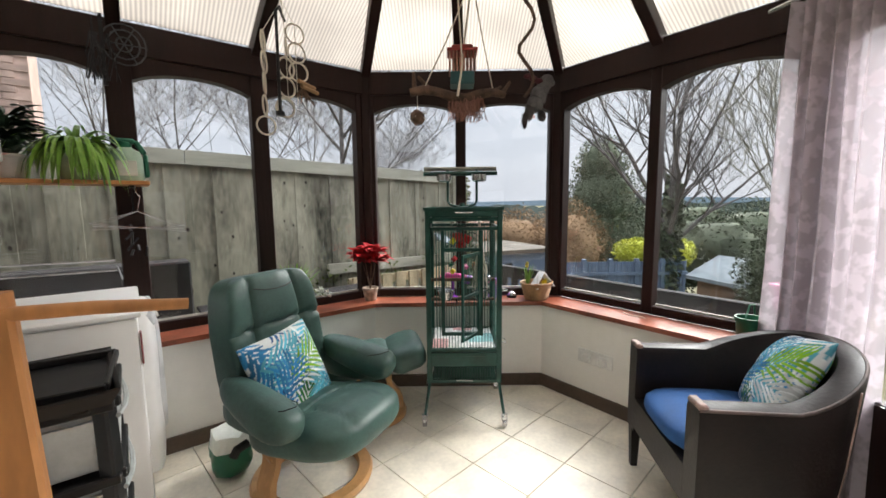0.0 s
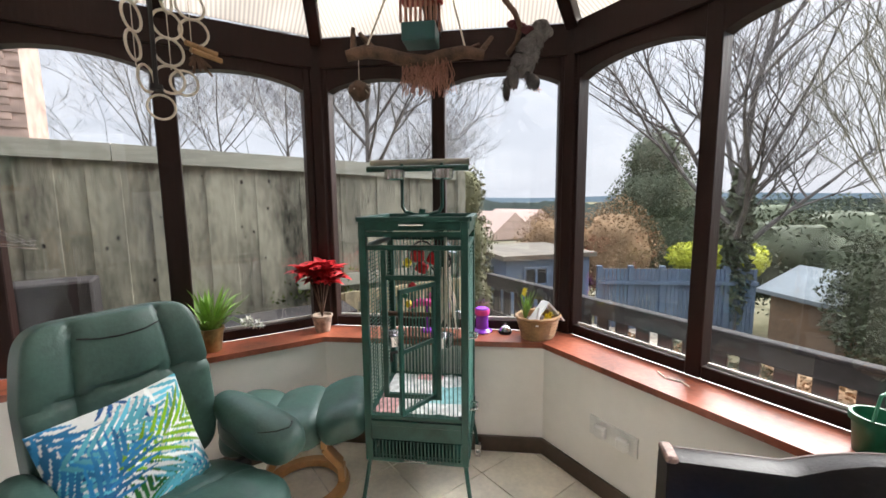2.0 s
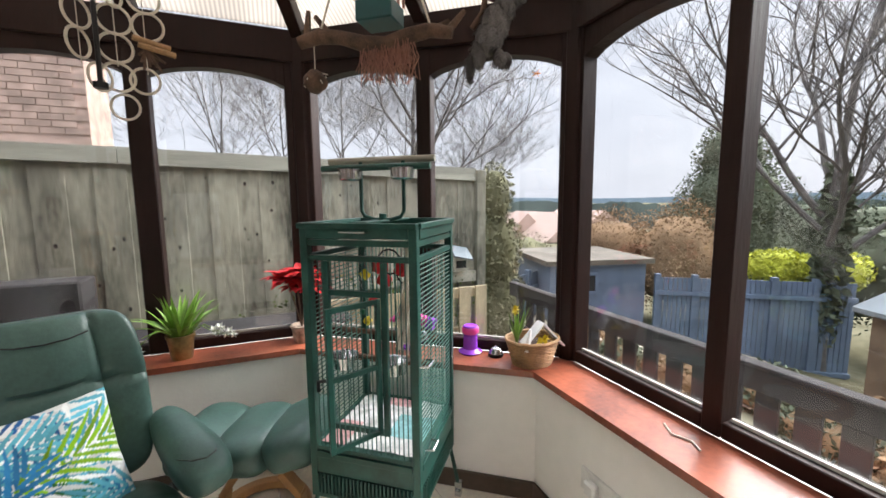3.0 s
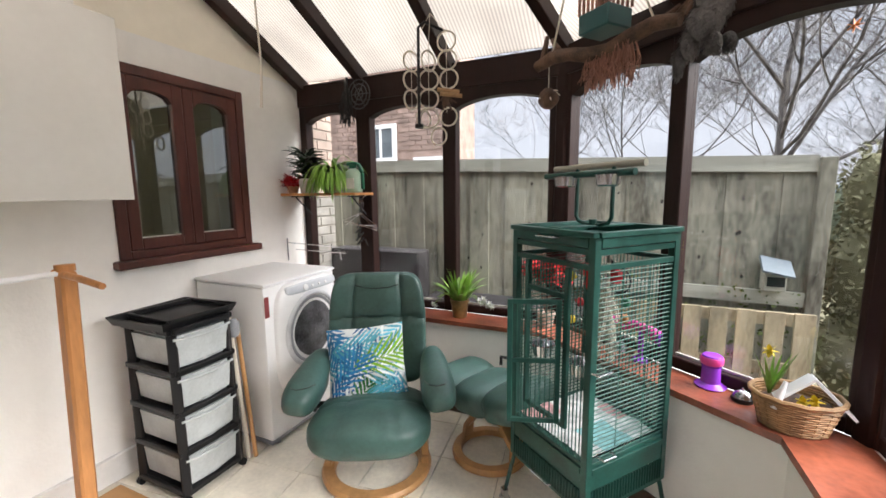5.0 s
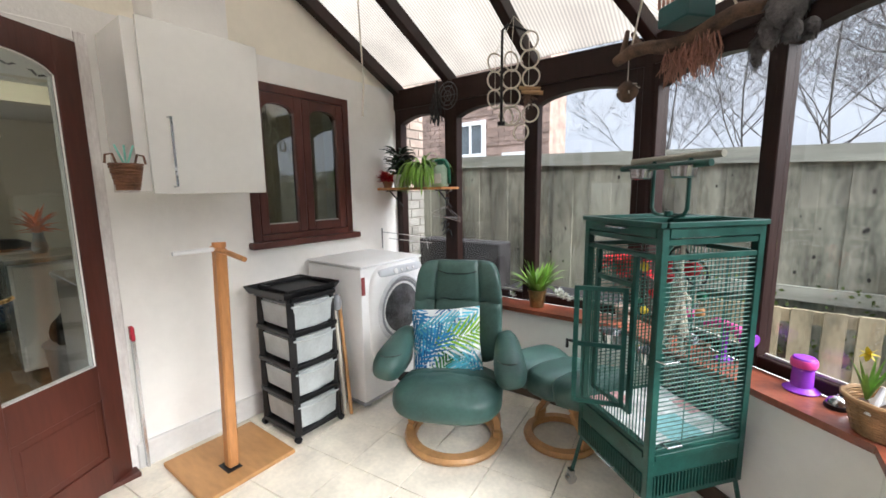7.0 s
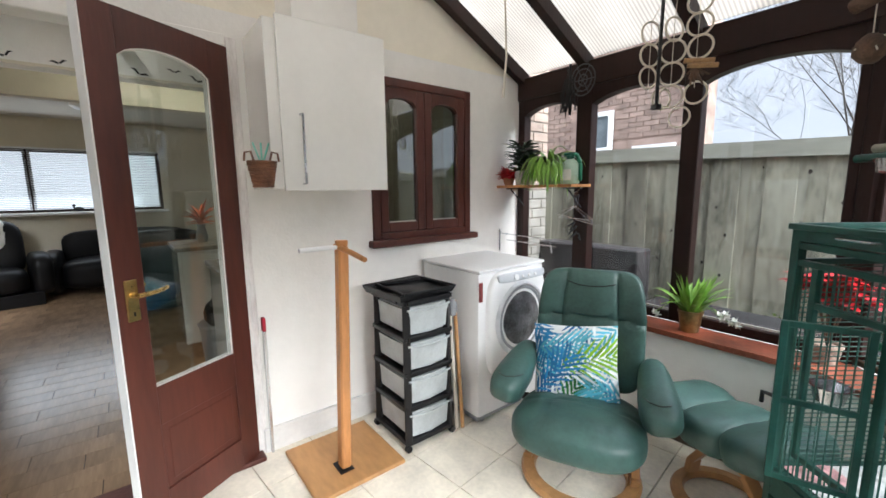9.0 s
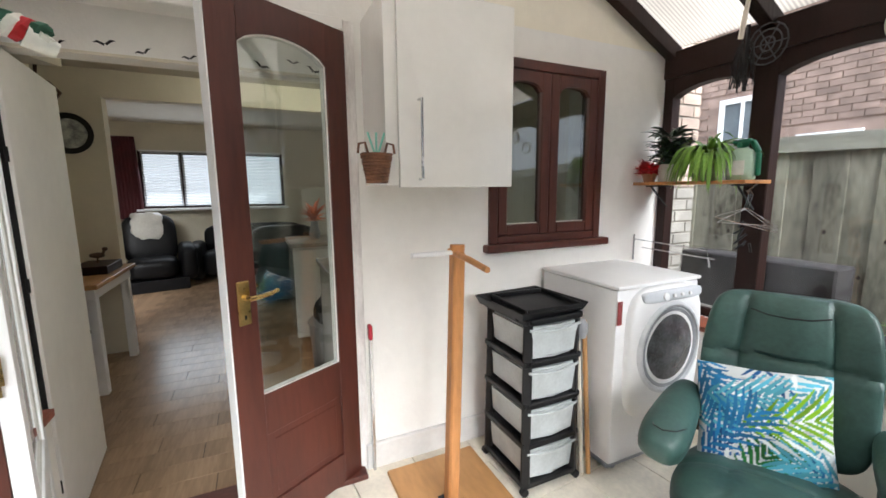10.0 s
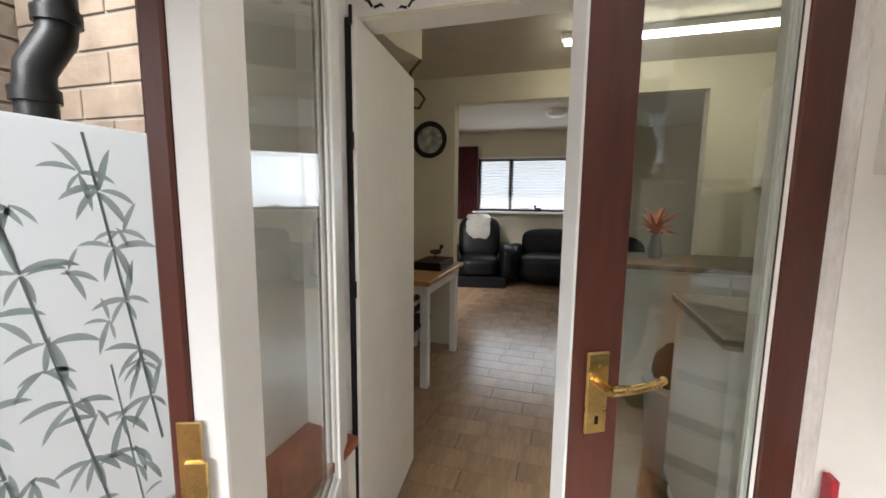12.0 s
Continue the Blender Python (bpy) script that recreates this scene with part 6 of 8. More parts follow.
# ---- brown tub chair ----
def tub_chair():
    t = thing("tub_chair", "worn dark brown leather tub chair with a blue seat", "armchair", (2.375, 0.40, 0), 45)
    # local: front is +y rotated so that it faces the room, u runs round the back
    n, r_in, r_out = 40, 0.235, 0.320
    bm = bmesh.new()
    rim = bmesh.new()
    prof_n = 7
    rows = []
    for k in range(n + 1):
        a = k / n
        # path: left arm front, round the back, right arm front
        L = 0.30
        arc = math.pi * (r_in + r_out) / 2
        s = a * (2 * L + arc)
        if s < L:
            c, nr = V((-1, L - s, 0)), V((-1, 0, 0))
            base = V((0, L - s, 0))
        elif s > L + arc:
            base, nr = V((0, s - L - arc, 0)), V((1, 0, 0))
        else:
            th = (s - L) / arc * math.pi
            nr = V((-math.cos(th), -math.sin(th), 0))
            base = V((0, 0, 0))
        back = math.sin(min(1, max(0, (s - L) / arc)) * math.pi)
        top = 0.61 + 0.14 * back ** 1.1
        lo = 0.20
        flare = 0.02 * back
        o_lo, o_hi = base + nr * (r_out - 0.045 * back), base + nr * (r_out + flare)
        i_lo, i_hi = base + nr * r_in, base + nr * (r_in + flare)
        rows.append([bm.verts.new(V((p.x, p.y, z))) for p, z in ((o_lo, lo), (lerp(o_lo, o_hi, 0.6), 0.40), (o_hi, top - 0.03), (lerp(o_hi, i_hi, 0.12), top - 0.008), (lerp(o_hi, i_hi, 0.5), top), (lerp(o_hi, i_hi, 0.88), top - 0.008), (i_hi, top - 0.03), (lerp(i_lo, i_hi, 0.5), 0.40), (i_lo, lo))])
        cr = []
        for q in range(6):
            an = 2 * math.pi * q / 6
            e = lerp(o_hi, i_hi, 0.06)
            cr.append(rim.verts.new(V((e.x, e.y, top - 0.012)) + nr * 0.006 * math.cos(an) + V((0, 0, 0.006 * math.sin(an)))))
        if k:
            for q in range(6):
                rim.faces.new((prev[q], prev[(q + 1) % 6], cr[(q + 1) % 6], cr[q]))
        prev = cr
    for a, b in zip(rows, rows[1:]):
        for j in range(len(a)):
            bm.faces.new((a[j], a[(j + 1) % len(a)], b[(j + 1) % len(a)], b[j]))
    bm.faces.new(rows[0])
    bm.faces.new(rows[-1][::-1])
    part("tub_shell", bm, M_BROWNL, t, "", True)
    for th_ in (0.62, 1.57, 2.52):
        nr = V((-math.cos(th_), -math.sin(th_), 0))
        bk = math.sin(th_)
        seam = bmesh.new()
        tube(seam, [nr * (r_out - 0.045 * bk) + V((0, 0, 0.21)), nr * (r_out - 0.006 * bk) + V((0, 0, 0.40)), nr * (r_out + 0.02 * bk + 0.001) + V((0, 0, 0.585 + 0.135 * bk ** 1.1))], 0.004, 6)
        part("seam_piping", seam, M_WORN, t, "worn pale seam piping")
    part("piping", rim, mat("rubbed_piping", (0.12, 0.08, 0.07), 0.6, var=0.4, scale=7, tint=(0.016, 0.011, 0.010)), t, "worn pale piping along the rim", True)
    bm = bmesh.new()
    prism(bm, [(-0.234, 0.30), (0.234, 0.30), (0.234, 0.0), (0.16, -0.16), (0, -0.233), (-0.16, -0.16), (-0.234, 0.0)], 0.22, 0.36)
    part("seat_box", bm, M_BROWNL, t)
    for s in (-1, 1):
        for y in (0.275, -0.17):
            bm = bmesh.new()
            x = s * (0.29 if y > 0 else 0.2)
            r = bmesh.ops.create_cone(bm, cap_ends=True, segments=4, radius1=0.020, radius2=0.030, depth=0.21)
            bmesh.ops.transform(bm, matrix=pose(x + (s * 0.004), y, 0.105, 0, 0, 45), verts=bm.verts)
            part("leg", bm, M_BROWNL, t, "tapered dark wooden leg")
        bm = bmesh.new()
        box(bm, (s * 0.278 - 0.040, 0.270, 0.595), (s * 0.278 + 0.040, 0.3025, 0.6165), 0.006)
        part("worn_patch", bm, M_WORN, t, "worn scuffed arm end", True)
    blob("seat_cushion", t, M_BLUE, (0.46, 0.52, 0.10), (0, 0.05, 0.400), (0, 0, 0), 3.5, 18, "bright blue fabric seat")
    return t


tub = tub_chair()
cushion("cushion", "square palm-leaf print cushion standing in the brown tub chair", 0.37, pose(2.49, 0.30, 0.585, -30, 0, 45 + 180 - 22) @ pose(0, 0, 0, 0, -14, 0))

# ---- washing machine ----
wm = thing("washing_machine", "white front-loading washing machine with a grey round door", "washing machine", (0.345, 1.868, 0))
bm = bmesh.new()
box(bm, (-0.30, -0.285, 0.045), (0.215, 0.272, 0.895), 0.014, seg=2)
part("body", bm, M_WHITE, wm, "", True)
bm = bmesh.new()
box(bm, (-0.305, -0.29, 0.896), (0.225, 0.277, 0.915), 0.008, seg=2)
part("top", bm, M_WHITE, wm, "", True)
blob("front_panel", wm, M_WHITE, (0.105, 0.49, 0.64), (0.215, 0.016, 0.575), power=4.5, seg=24, label="rounded raised white front panel")
cp = blob("control_panel", wm, mat("pale_panel", (0.62, 0.64, 0.67), 0.35, var=0.04), (0.045, 0.40, 0.055), (0.246, 0.03, 0.853), (0, -8, 0), power=5, label="pale silver control strip")
for k in range(4):
    bm = bmesh.new()
    tube(bm, [(0.268, -0.04 + 0.055 * k, 0.853), (0.276, -0.04 + 0.055 * k, 0.855)], 0.008 if k else 0.018, 12)
    part("knob", bm, M_WHITE, cp)


def round_front(name, prof, m, parent, label, cy=0.016, cz=0.600, n=40):
    """A disc turned round the axis of the machine's door."""
    bm_ = bmesh.new()
    rg = [[bm_.verts.new((x, cy + r * math.cos(2 * math.pi * k / n), cz + r * 1.06 * math.sin(2 * math.pi * k / n))) for r, x in prof] for k in range(n)]
    for k in range(n):
        a, b = rg[k], rg[(k + 1) % n]
        for j in range(len(prof) - 1):
            bm_.faces.new((a[j], a[j + 1], b[j + 1], b[j]))
    return part(name, bm_, m, parent, label, True)


round_front("door_ring", [(0.216, 0.236), (0.212, 0.266), (0.200, 0.277), (0.192, 0.276), (0.184, 0.262)], mat("silver_plastic", (0.70, 0.71, 0.73), 0.3), wm, "white and silver door ring")
round_front("door_seal", [(0.186, 0.264), (0.180, 0.272), (0.168, 0.268), (0.162, 0.258)], M_GREY, wm, "grey rubber seal")
dgl = round_front("door_glass", [(0.170, 0.262), (0.13, 0.272), (0.06, 0.279), (0.001, 0.280)], mat("smoky_door_glass", (0.12, 0.125, 0.135), 0.1, var=0.4, scale=9, coat=0.8), wm, "smoky grey glass porthole")
bm = bmesh.new()
box(bm, (0.2155, -0.283, 0.735), (0.221, -0.255, 0.845), 0.002)
part("sticker", bm, mat("red_grey_sticker", (0.25, 0.05, 0.05), 0.5), wm, "small dark red energy sticker")
bm = bmesh.new()
box(bm, (-0.25, -0.28, 0.018), (0.20, 0.28, 0.044), 0.003)
part("plinth", bm, M_GREY, wm)
for sx in (-0.2, 0.17):
    for sy in (-0.22, 0.22):
        bm = bmesh.new()
        lathe(bm, [(0.02, 0.0), (0.02, 0.012), (0.012, 0.02)], 12, (sx, sy, 0))
        part("foot", bm, M_GREY, wm)

# ---- drawer tower ----
tw = thing("drawer_tower", "black plastic drawer tower with four frosted drawers on castors", "storage drawers", (0.335, 1.29, 0))
hx, hy = 0.165, 0.145
for sx in (-1, 1):
    for sy in (-1, 1):
        bm = bmesh.new()
        beam(bm, (sx * (hx - 0.012), sy * (hy - 0.012), 0.03), (sx * (hx - 0.022), sy * (hy - 0.018), 0.80), 0.040, 0.036, bevel=0.005)
        part("post", bm, M_BLACK, tw)
        bm = bmesh.new()
        tube(bm, [(sx * hx - 0.012, sy * hy, 0.018), (sx * hx + 0.012, sy * hy, 0.018)], 0.018, 12)
        part("castor", bm, M_BLACK, tw)
for k in range(5):
    z = 0.045 + k * 0.187
    bm = bmesh.new()
    for s in (-1, 1):
        beam(bm, (-hx, s * hy, z), (hx, s * hy, z), 0.022, 0.026, bevel=0.004)
        beam(bm, (s * hx, -hy + 0.012, z), (s * hx, hy - 0.012, z), 0.022, 0.026, bevel=0.004)
    box(bm, (-hx + 0.01, -hy + 0.01, z - 0.006), (hx - 0.01, hy - 0.01, z + 0.002))
    part("shelf_frame", bm, M_BLACK, tw)
    if k < 4:
        d_ = tagged(new("drawer"), "frosted clear drawer with filled contents")
        d_.parent = tw
        bm = bmesh.new()
        z0, z1 = z + 0.018, z + 0.165
        a = [(-hx + 0.014, -hy + 0.006), (hx + 0.004, -hy + 0.006), (hx + 0.010, 0), (hx + 0.004, hy - 0.006), (-hx + 0.014, hy - 0.006)]
        lo = [bm.verts.new((x * 0.93, y * 0.90, z0)) for x, y in a]
        hi = [bm.verts.new((x * 1.0, y * 1.0, z1)) for x, y in a]
        bm.faces.new(lo[::-1])
        bm.faces.new(hi)
        for i in range(5):
            bm.faces.new((lo[i], lo[(i + 1) % 5], hi[(i + 1) % 5], hi[i]))
        bmesh.ops.bevel(bm, geom=list(bm.edges), offset=0.012, segments=2, affect="EDGES")
        part("tub", bm, M_FROST, d_, "", True)
        bm = bmesh.new()
        tube(bm, [(hx + 0.004, -hy + 0.01, z1 - 0.012), (hx + 0.016, -0.06, z1 - 0.020), (hx + 0.018, 0.0, z1 - 0.022), (hx + 0.016, 0.06, z1 - 0.020), (hx + 0.004, hy - 0.01, z1 - 0.012)], 0.006, 6)
        part("lip", bm, M_FROST, d_, "", True)
for sgn in (-1, 1):
    bm = bmesh.new()
    tube(bm, [(0.05, sgn * (hy + 0.004), 0.52 + 0.28), (0.12, sgn * (hy + 0.02), 0.80)], 0.008, 6)
    part("clip", bm, M_BLACK, tw)
tray = thing("tray", "black plastic tray lying on the drawer tower", "tray", (0.325, 1.285, 0.803), 4)
bm = bmesh.new()
pts = [(-0.155, -0.17), (0.155, -0.17), (0.155, 0.17), (-0.155, 0.17)]
lo = [bm.verts.new((x, y, 0.004)) for x, y in pts]
hi = [bm.verts.new((x * 1.08, y * 1.06, 0.036)) for x, y in pts]
h2 = [bm.verts.new((x * 1.14, y * 1.10, 0.040)) for x, y in pts]
h3 = [bm.verts.new((x * 1.14, y * 1.10, 0.034)) for x, y in pts]
l2 = [bm.verts.new((x * 1.02, y * 1.02, 0.0)) for x, y in pts]
bm.faces.new(lo)
bm.faces.new(l2[::-1])
for i in range(4):
    j = (i + 1) % 4
    bm.faces.new((lo[i], hi[i], hi[j], lo[j]))
    bm.faces.new((hi[i], h2[i], h2[j], hi[j]))
    bm.faces.new((h2[i], h3[i], h3[j], h2[j]))
    bm.faces.new((h3[i], l2[i], l2[j], h3[j]))
part("shell", bm, M_BLACK, tray)
tray2 = thing("tray", "second black plastic tray stacked askew on the first", "tray", (0.345, 1.30, 0.812), -3)
bm = bmesh.new()
box(bm, (-0.15, -0.145, 0.004), (0.15, 0.145, 0.014), 0.004)
part("base", bm, M_BLACK, tray2)
for s in (-1, 1):
    bm = bmesh.new()
    box(bm, (-0.15, s * 0.145 - 0.006, 0.0145), (0.15, s * 0.145 + 0.006, 0.034), 0.003)
    part("rim", bm, M_BLACK, tray2)
    bm = bmesh.new()
    box(bm, (s * 0.15 - 0.006, -0.138, 0.0145), (s * 0.15 + 0.006, 0.138, 0.034), 0.003)
    part("rim", bm, M_BLACK, tray2)

# ---- perch stand ----
st = thing("perch_stand", "home-made pine perch stand with a square board base", "bird stand")
bm = bmesh.new()
m_ = pose(0.335, 0.862, 0)
box(bm, (-0.225, -0.225, 0.0), (0.225, 0.225, 0.022), 0.004, m_)
bb_ = part("base_board", bm, M_PLY, st, "varnished square base board")
bm = bmesh.new()
box(bm, (0.03, -0.075, 0.0225), (0.13, -0.005, 0.026), 0.001, m_)
part("socket", bm, M_BLACK, st, "dark metal foot socket")
bm = bmesh.new()
beam(bm, (0.418, 0.828, 0.024), (0.372, 0.884, 1.10), 0.058, 0.05, up=(0, 1, 0), bevel=0.008)
part("post", bm, M_PINE, st, "pine post")
bm = bmesh.new()
tube(bm, [(0.372, 0.884, 1.10), (0.371, 0.885, 1.125)], 0.030, 18)
part("cap", bm, M_PINE, st, "", True)
bm = bmesh.new()
tube(bm, [(0.33, 0.87, 1.095), (0.50, 0.868, 1.085), (0.64, 0.865, 1.070)], [0.0125, 0.0125, 0.011], 12)
part("perch", bm, M_PINE, st, "pine dowel perch", True)
bm = bmesh.new()
tube(bm, [(0.372, 0.868, 1.095), (0.392, 0.68, 1.098)], 0.0105, 12)
part("perch", bm, M_WHITE, st, "white plastic perch", True)

# ---- wall cabinet with boxing ----
cb = thing("wall_cabinet", "white gloss wall cabinet with a long steel bar handle", "cabinet")
bm = bmesh.new()
box(bm, (0.021, 0.605, 1.365), (0.345, 1.14, 2.045), 0.001)
part("body", bm, M_GLOSSW, cb)
bm = bmesh.new()
box(bm, (0.348, 0.650, 1.355), (0.368, 1.145, 2.06), 0.002)
dd_ = part("door", bm, M_GLOSSW, cb)
bm = bmesh.new()
tube(bm, [(0.368, 0.728, 1.675), (0.400, 0.728, 1.675), (0.400, 0.728, 1.385), (0.368, 0.728, 1.385)], 0.0052, 8)
part("handle", bm, M_STEEL, dd_, "brushed steel bar handle", True)
bx_ = structure("boxing", box(bmesh.new(), (0.021, 0.76, 2.062), (0.24, 1.08, 2.52), 0.003), M_WALL, "white boxing above the cabinet")

# ---- shelf and plants ----
def plant_pot(name, label, at, r0, r1, h, material, soil=True):
    t = thing(name, label, "pot plant", at)
    bm = bmesh.new()
    lathe(bm, [(r0 * 0.96, 0), (r0, 0.003), (r1, h * 0.86), (r1 * 1.08, h * 0.87), (r1 * 1.08, h), (r1 * 0.95, h), (r1 * 0.9, h * 0.86)], 20)
    part("pot", bm, material, t, "", True)
    return t


def blade(bm, p, d, length, width, droop, n=6, twist=0.0):
    """One long leaf from p, arching over."""
    d = V(d).normalized()
    w = d.cross(V((0, 0, 1)))
    if w.length < 0.05:
        w = V((1, 0, 0))
    w.normalize()
    prev = None
    p = V(p)
    for i in range(n + 1):
        f = i / n
        ww = width * (1 - f ** 2.2) * (0.6 + 0.4 * math.sin(min(1, f * 3) * 1.57)) + 0.0008
        a, b, c = bm.verts.new(p - w * ww), bm.verts.new(p + V((0, 0, -ww * 0.35))), bm.verts.new(p + w * ww)
        if prev:
            bm.faces.new((prev[0], prev[1], b, a))
            bm.faces.new((prev[1], prev[2], c, b))
        prev = (a, b, c)
        p = p + d * length / n
        d = (d + V((0, 0, -droop / n))).normalized()


shelf = thing("shelf", "narrow pine wall shelf on black brackets holding plants", "shelf")
bm = bmesh.new()
box(bm, (0.024, 2.27, 1.362), (0.655, 2.485, 1.380), 0.002)
part("board", bm, M_PINE, shelf)
for x in (0.10, 0.585):
    bm = bmesh.new()
    beam(bm, (x, 2.492, 1.20), (x, 2.492, 1.36), 0.02, 0.008)
    beam(bm, (x, 2.30, 1.356), (x, 2.492, 1.356), 0.02, 0.008)
    beam(bm, (x, 2.34, 1.35), (x, 2.49, 1.23), 0.008, 0.008)
    part("bracket", bm, M_BLACK, shelf)

rr = random.Random(77)
sp = plant_pot("spider_plant", "trailing green spider plant in a pale green pot", (0.40, 2.37, 1.380), 0.055, 0.075, 0.115, mat("pale_green_pot", (0.50, 0.60, 0.36), 0.5))
bm = bmesh.new()
for k in range(105):
    a = rr.uniform(0, 6.28)
    el = rr.uniform(0.7, 1.4)
    blade(bm, (0.02 * math.cos(a), 0.02 * math.sin(a), 0.105), (math.cos(a) * math.cos(el), math.sin(a) * math.cos(el) * 0.8 - 0.1, math.sin(el)), rr.uniform(0.22, 0.34), rr.uniform(0.011, 0.016), rr.uniform(3.6, 5.6), 10)
part("leaves", bm, M_LEAF, sp, "long arching green leaves", kind="stuff")

dp = plant_pot("leafy_pot_plant", "dark silvery-leaved pot plant in a pale grey pot", (0.19, 2.36, 1.380), 0.045, 0.06, 0.10, M_POTW)
bm = bmesh.new()
for k in range(90):
    a = rr.uniform(0, 6.28)
    z = rr.uniform(0.09, 0.27)
    el = rr.uniform(-0.1, 1.1)
    r0 = rr.uniform(0, 0.05)
    blade(bm, (r0 * math.cos(a), r0 * math.sin(a), z), (math.cos(a), math.sin(a), math.sin(el)), rr.uniform(0.07, 0.14), rr.uniform(0.014, 0.024), 1.0, 4)
for k in range(5):
    tube(bm, [(0, 0, 0.08), (rr.uniform(-0.04, 0.04), rr.uniform(-0.04, 0.04), 0.22)], 0.003, 4)
for k in range(60):
    a, z = rr.uniform(0, 6.28), rr.uniform(0.14, 0.30)
    blade(bm, (0.05 * math.cos(a), 0.04 * math.sin(a), z), (math.cos(a), math.sin(a), rr.uniform(0, 0.9)), rr.uniform(0.06, 0.11), rr.uniform(0.013, 0.02), 1.0, 4)
part("leaves", bm, M_LEAFD, dp, kind="stuff")
rp = plant_pot("red_flower_pot", "small pot of red flowers on the shelf", (0.10, 2.315, 1.380), 0.03, 0.042, 0.05, M_TERRA)
bm = bmesh.new()
for k in range(170):
    a, el = rr.uniform(0, 6.28), rr.uniform(-0.1, 1.3)
    blade(bm, (rr.uniform(-0.03, 0.05), rr.uniform(-0.03, 0.03), rr.uniform(0.045, 0.085)), (math.cos(a) * math.cos(el), math.sin(a) * math.cos(el), math.sin(el)), rr.uniform(0.04, 0.095), 0.015, 0.9, 3)
part("flower_head", bm, M_RED, rp, kind="stuff")
sb = thing("spray_bottle", "milky plastic garden spray bottle with a dark green trigger", "spray bottle", (0.575, 2.37, 1.380))
bm = bmesh.new()
lathe(bm, [(0.046, 0), (0.052, 0.006), (0.053, 0.10), (0.044, 0.14), (0.022, 0.155), (0.018, 0.165)], 20, sx=1.25, sy=0.8)
part("bottle", bm, M_BOTTLE, sb, "", True)
bm = bmesh.new()
lathe(bm, [(0.022, 0.158), (0.026, 0.165), (0.024, 0.18), (0.012, 0.19)], 16)
box(bm, (-0.045, -0.018, 0.176), (0.040, 0.018, 0.200), 0.008)
beam(bm, (0.040, 0, 0.190), (0.074, 0, 0.13), 0.024, 0.024, bevel=0.006)
beam(bm, (0.074, 0, 0.13), (0.076, 0, 0.02), 0.024, 0.020, bevel=0.006)
part("trigger", bm, M_GREENP, sb, "", True)
bm = bmesh.new()
box(bm, (-0.038, -0.0450, 0.025), (0.038, -0.0430, 0.095), 0.0005)
part("label", bm, M_WHITEP, sb, "pale printed label")

# ---- things on the window board ----
SZ = SILL_Z - 0.003
dfp = plant_pot("daffodil_pot", "clump of daffodil leaves with white flowers in a bronze pot", (1.32, 2.405, SZ), 0.044, 0.056, 0.115, M_POTB)
bm = bmesh.new()
for k in range(52):
    a, el = rr.uniform(0, 6.28), rr.uniform(0.85, 1.45)
    blade(bm, (0.02 * math.cos(a), 0.02 * math.sin(a), 0.09), (math.cos(a) * math.cos(el), math.sin(a) * math.cos(el), math.sin(el)), rr.uniform(0.16, 0.25), 0.014, rr.uniform(0.2, 1.8))
part("leaves", bm, M_LEAF, dfp, kind="stuff")
bm = bmesh.new()
for sx, ex, ez in ((1, 0.16, 0.10), (1, 0.20, 0.085), (-1, -0.17, 0.07), (-1, -0.14, 0.12)):
    tube(bm, [(0, 0, 0.09), (ex * 0.5, -0.01, 0.15), (ex, -0.03, ez)], 0.002, 5)
stem = part("stems", bm, M_LEAF, dfp, kind="stuff")
bm = bmesh.new()
for ex, ez in ((0.14, 0.125), (0.155, 0.105), (0.175, 0.12), (0.19, 0.095), (0.205, 0.11), (0.165, 0.135), (0.22, 0.09), (-0.17, 0.07), (-0.155, 0.06)):
    for k in range(6):
        a = k * 1.047
        blade(bm, (ex, -0.03, ez), (math.cos(a), 0.4, math.sin(a)), 0.022, 0.010, 0.1, 3)
part("flowers", bm, M_WHITEP, dfp, "small white flowers", kind="stuff")

pp = plant_pot("poinsettia", "red poinsettia in a small patterned terracotta pot", (1.85, 2.41, SZ), 0.040, 0.052, 0.09, mat("patterned_pot", (0.42, 0.33, 0.26), 0.6, var=0.4, scale=25))
bm = bmesh.new()
for k in range(7):
    a = k * 0.9
    tube(bm, [(0, 0, 0.08), (0.03 * math.cos(a), 0.03 * math.sin(a), 0.2), (0.06 * math.cos(a), 0.05 * math.sin(a), 0.30)], 0.003, 5)
part("stems", bm, M_BRANCH, pp, kind="stuff")
for k in range(20):
    bm = bmesh.new()
    a0, r0 = rr.uniform(0, 6.28), rr.uniform(0.0, 0.105)
    c = V((r0 * math.cos(a0), r0 * 0.7 * math.sin(a0), rr.uniform(0.28, 0.38)))
    for j in range(12):
        a, el = j * 0.55 + k, rr.uniform(-0.1, 0.7)
        blade(bm, c, (math.cos(a) * math.cos(el), math.sin(a) * math.cos(el), math.sin(el)), rr.uniform(0.060, 0.105), 0.025, 0.9, 4)
    part("bract", bm, M_RED, pp, "bright red bract")

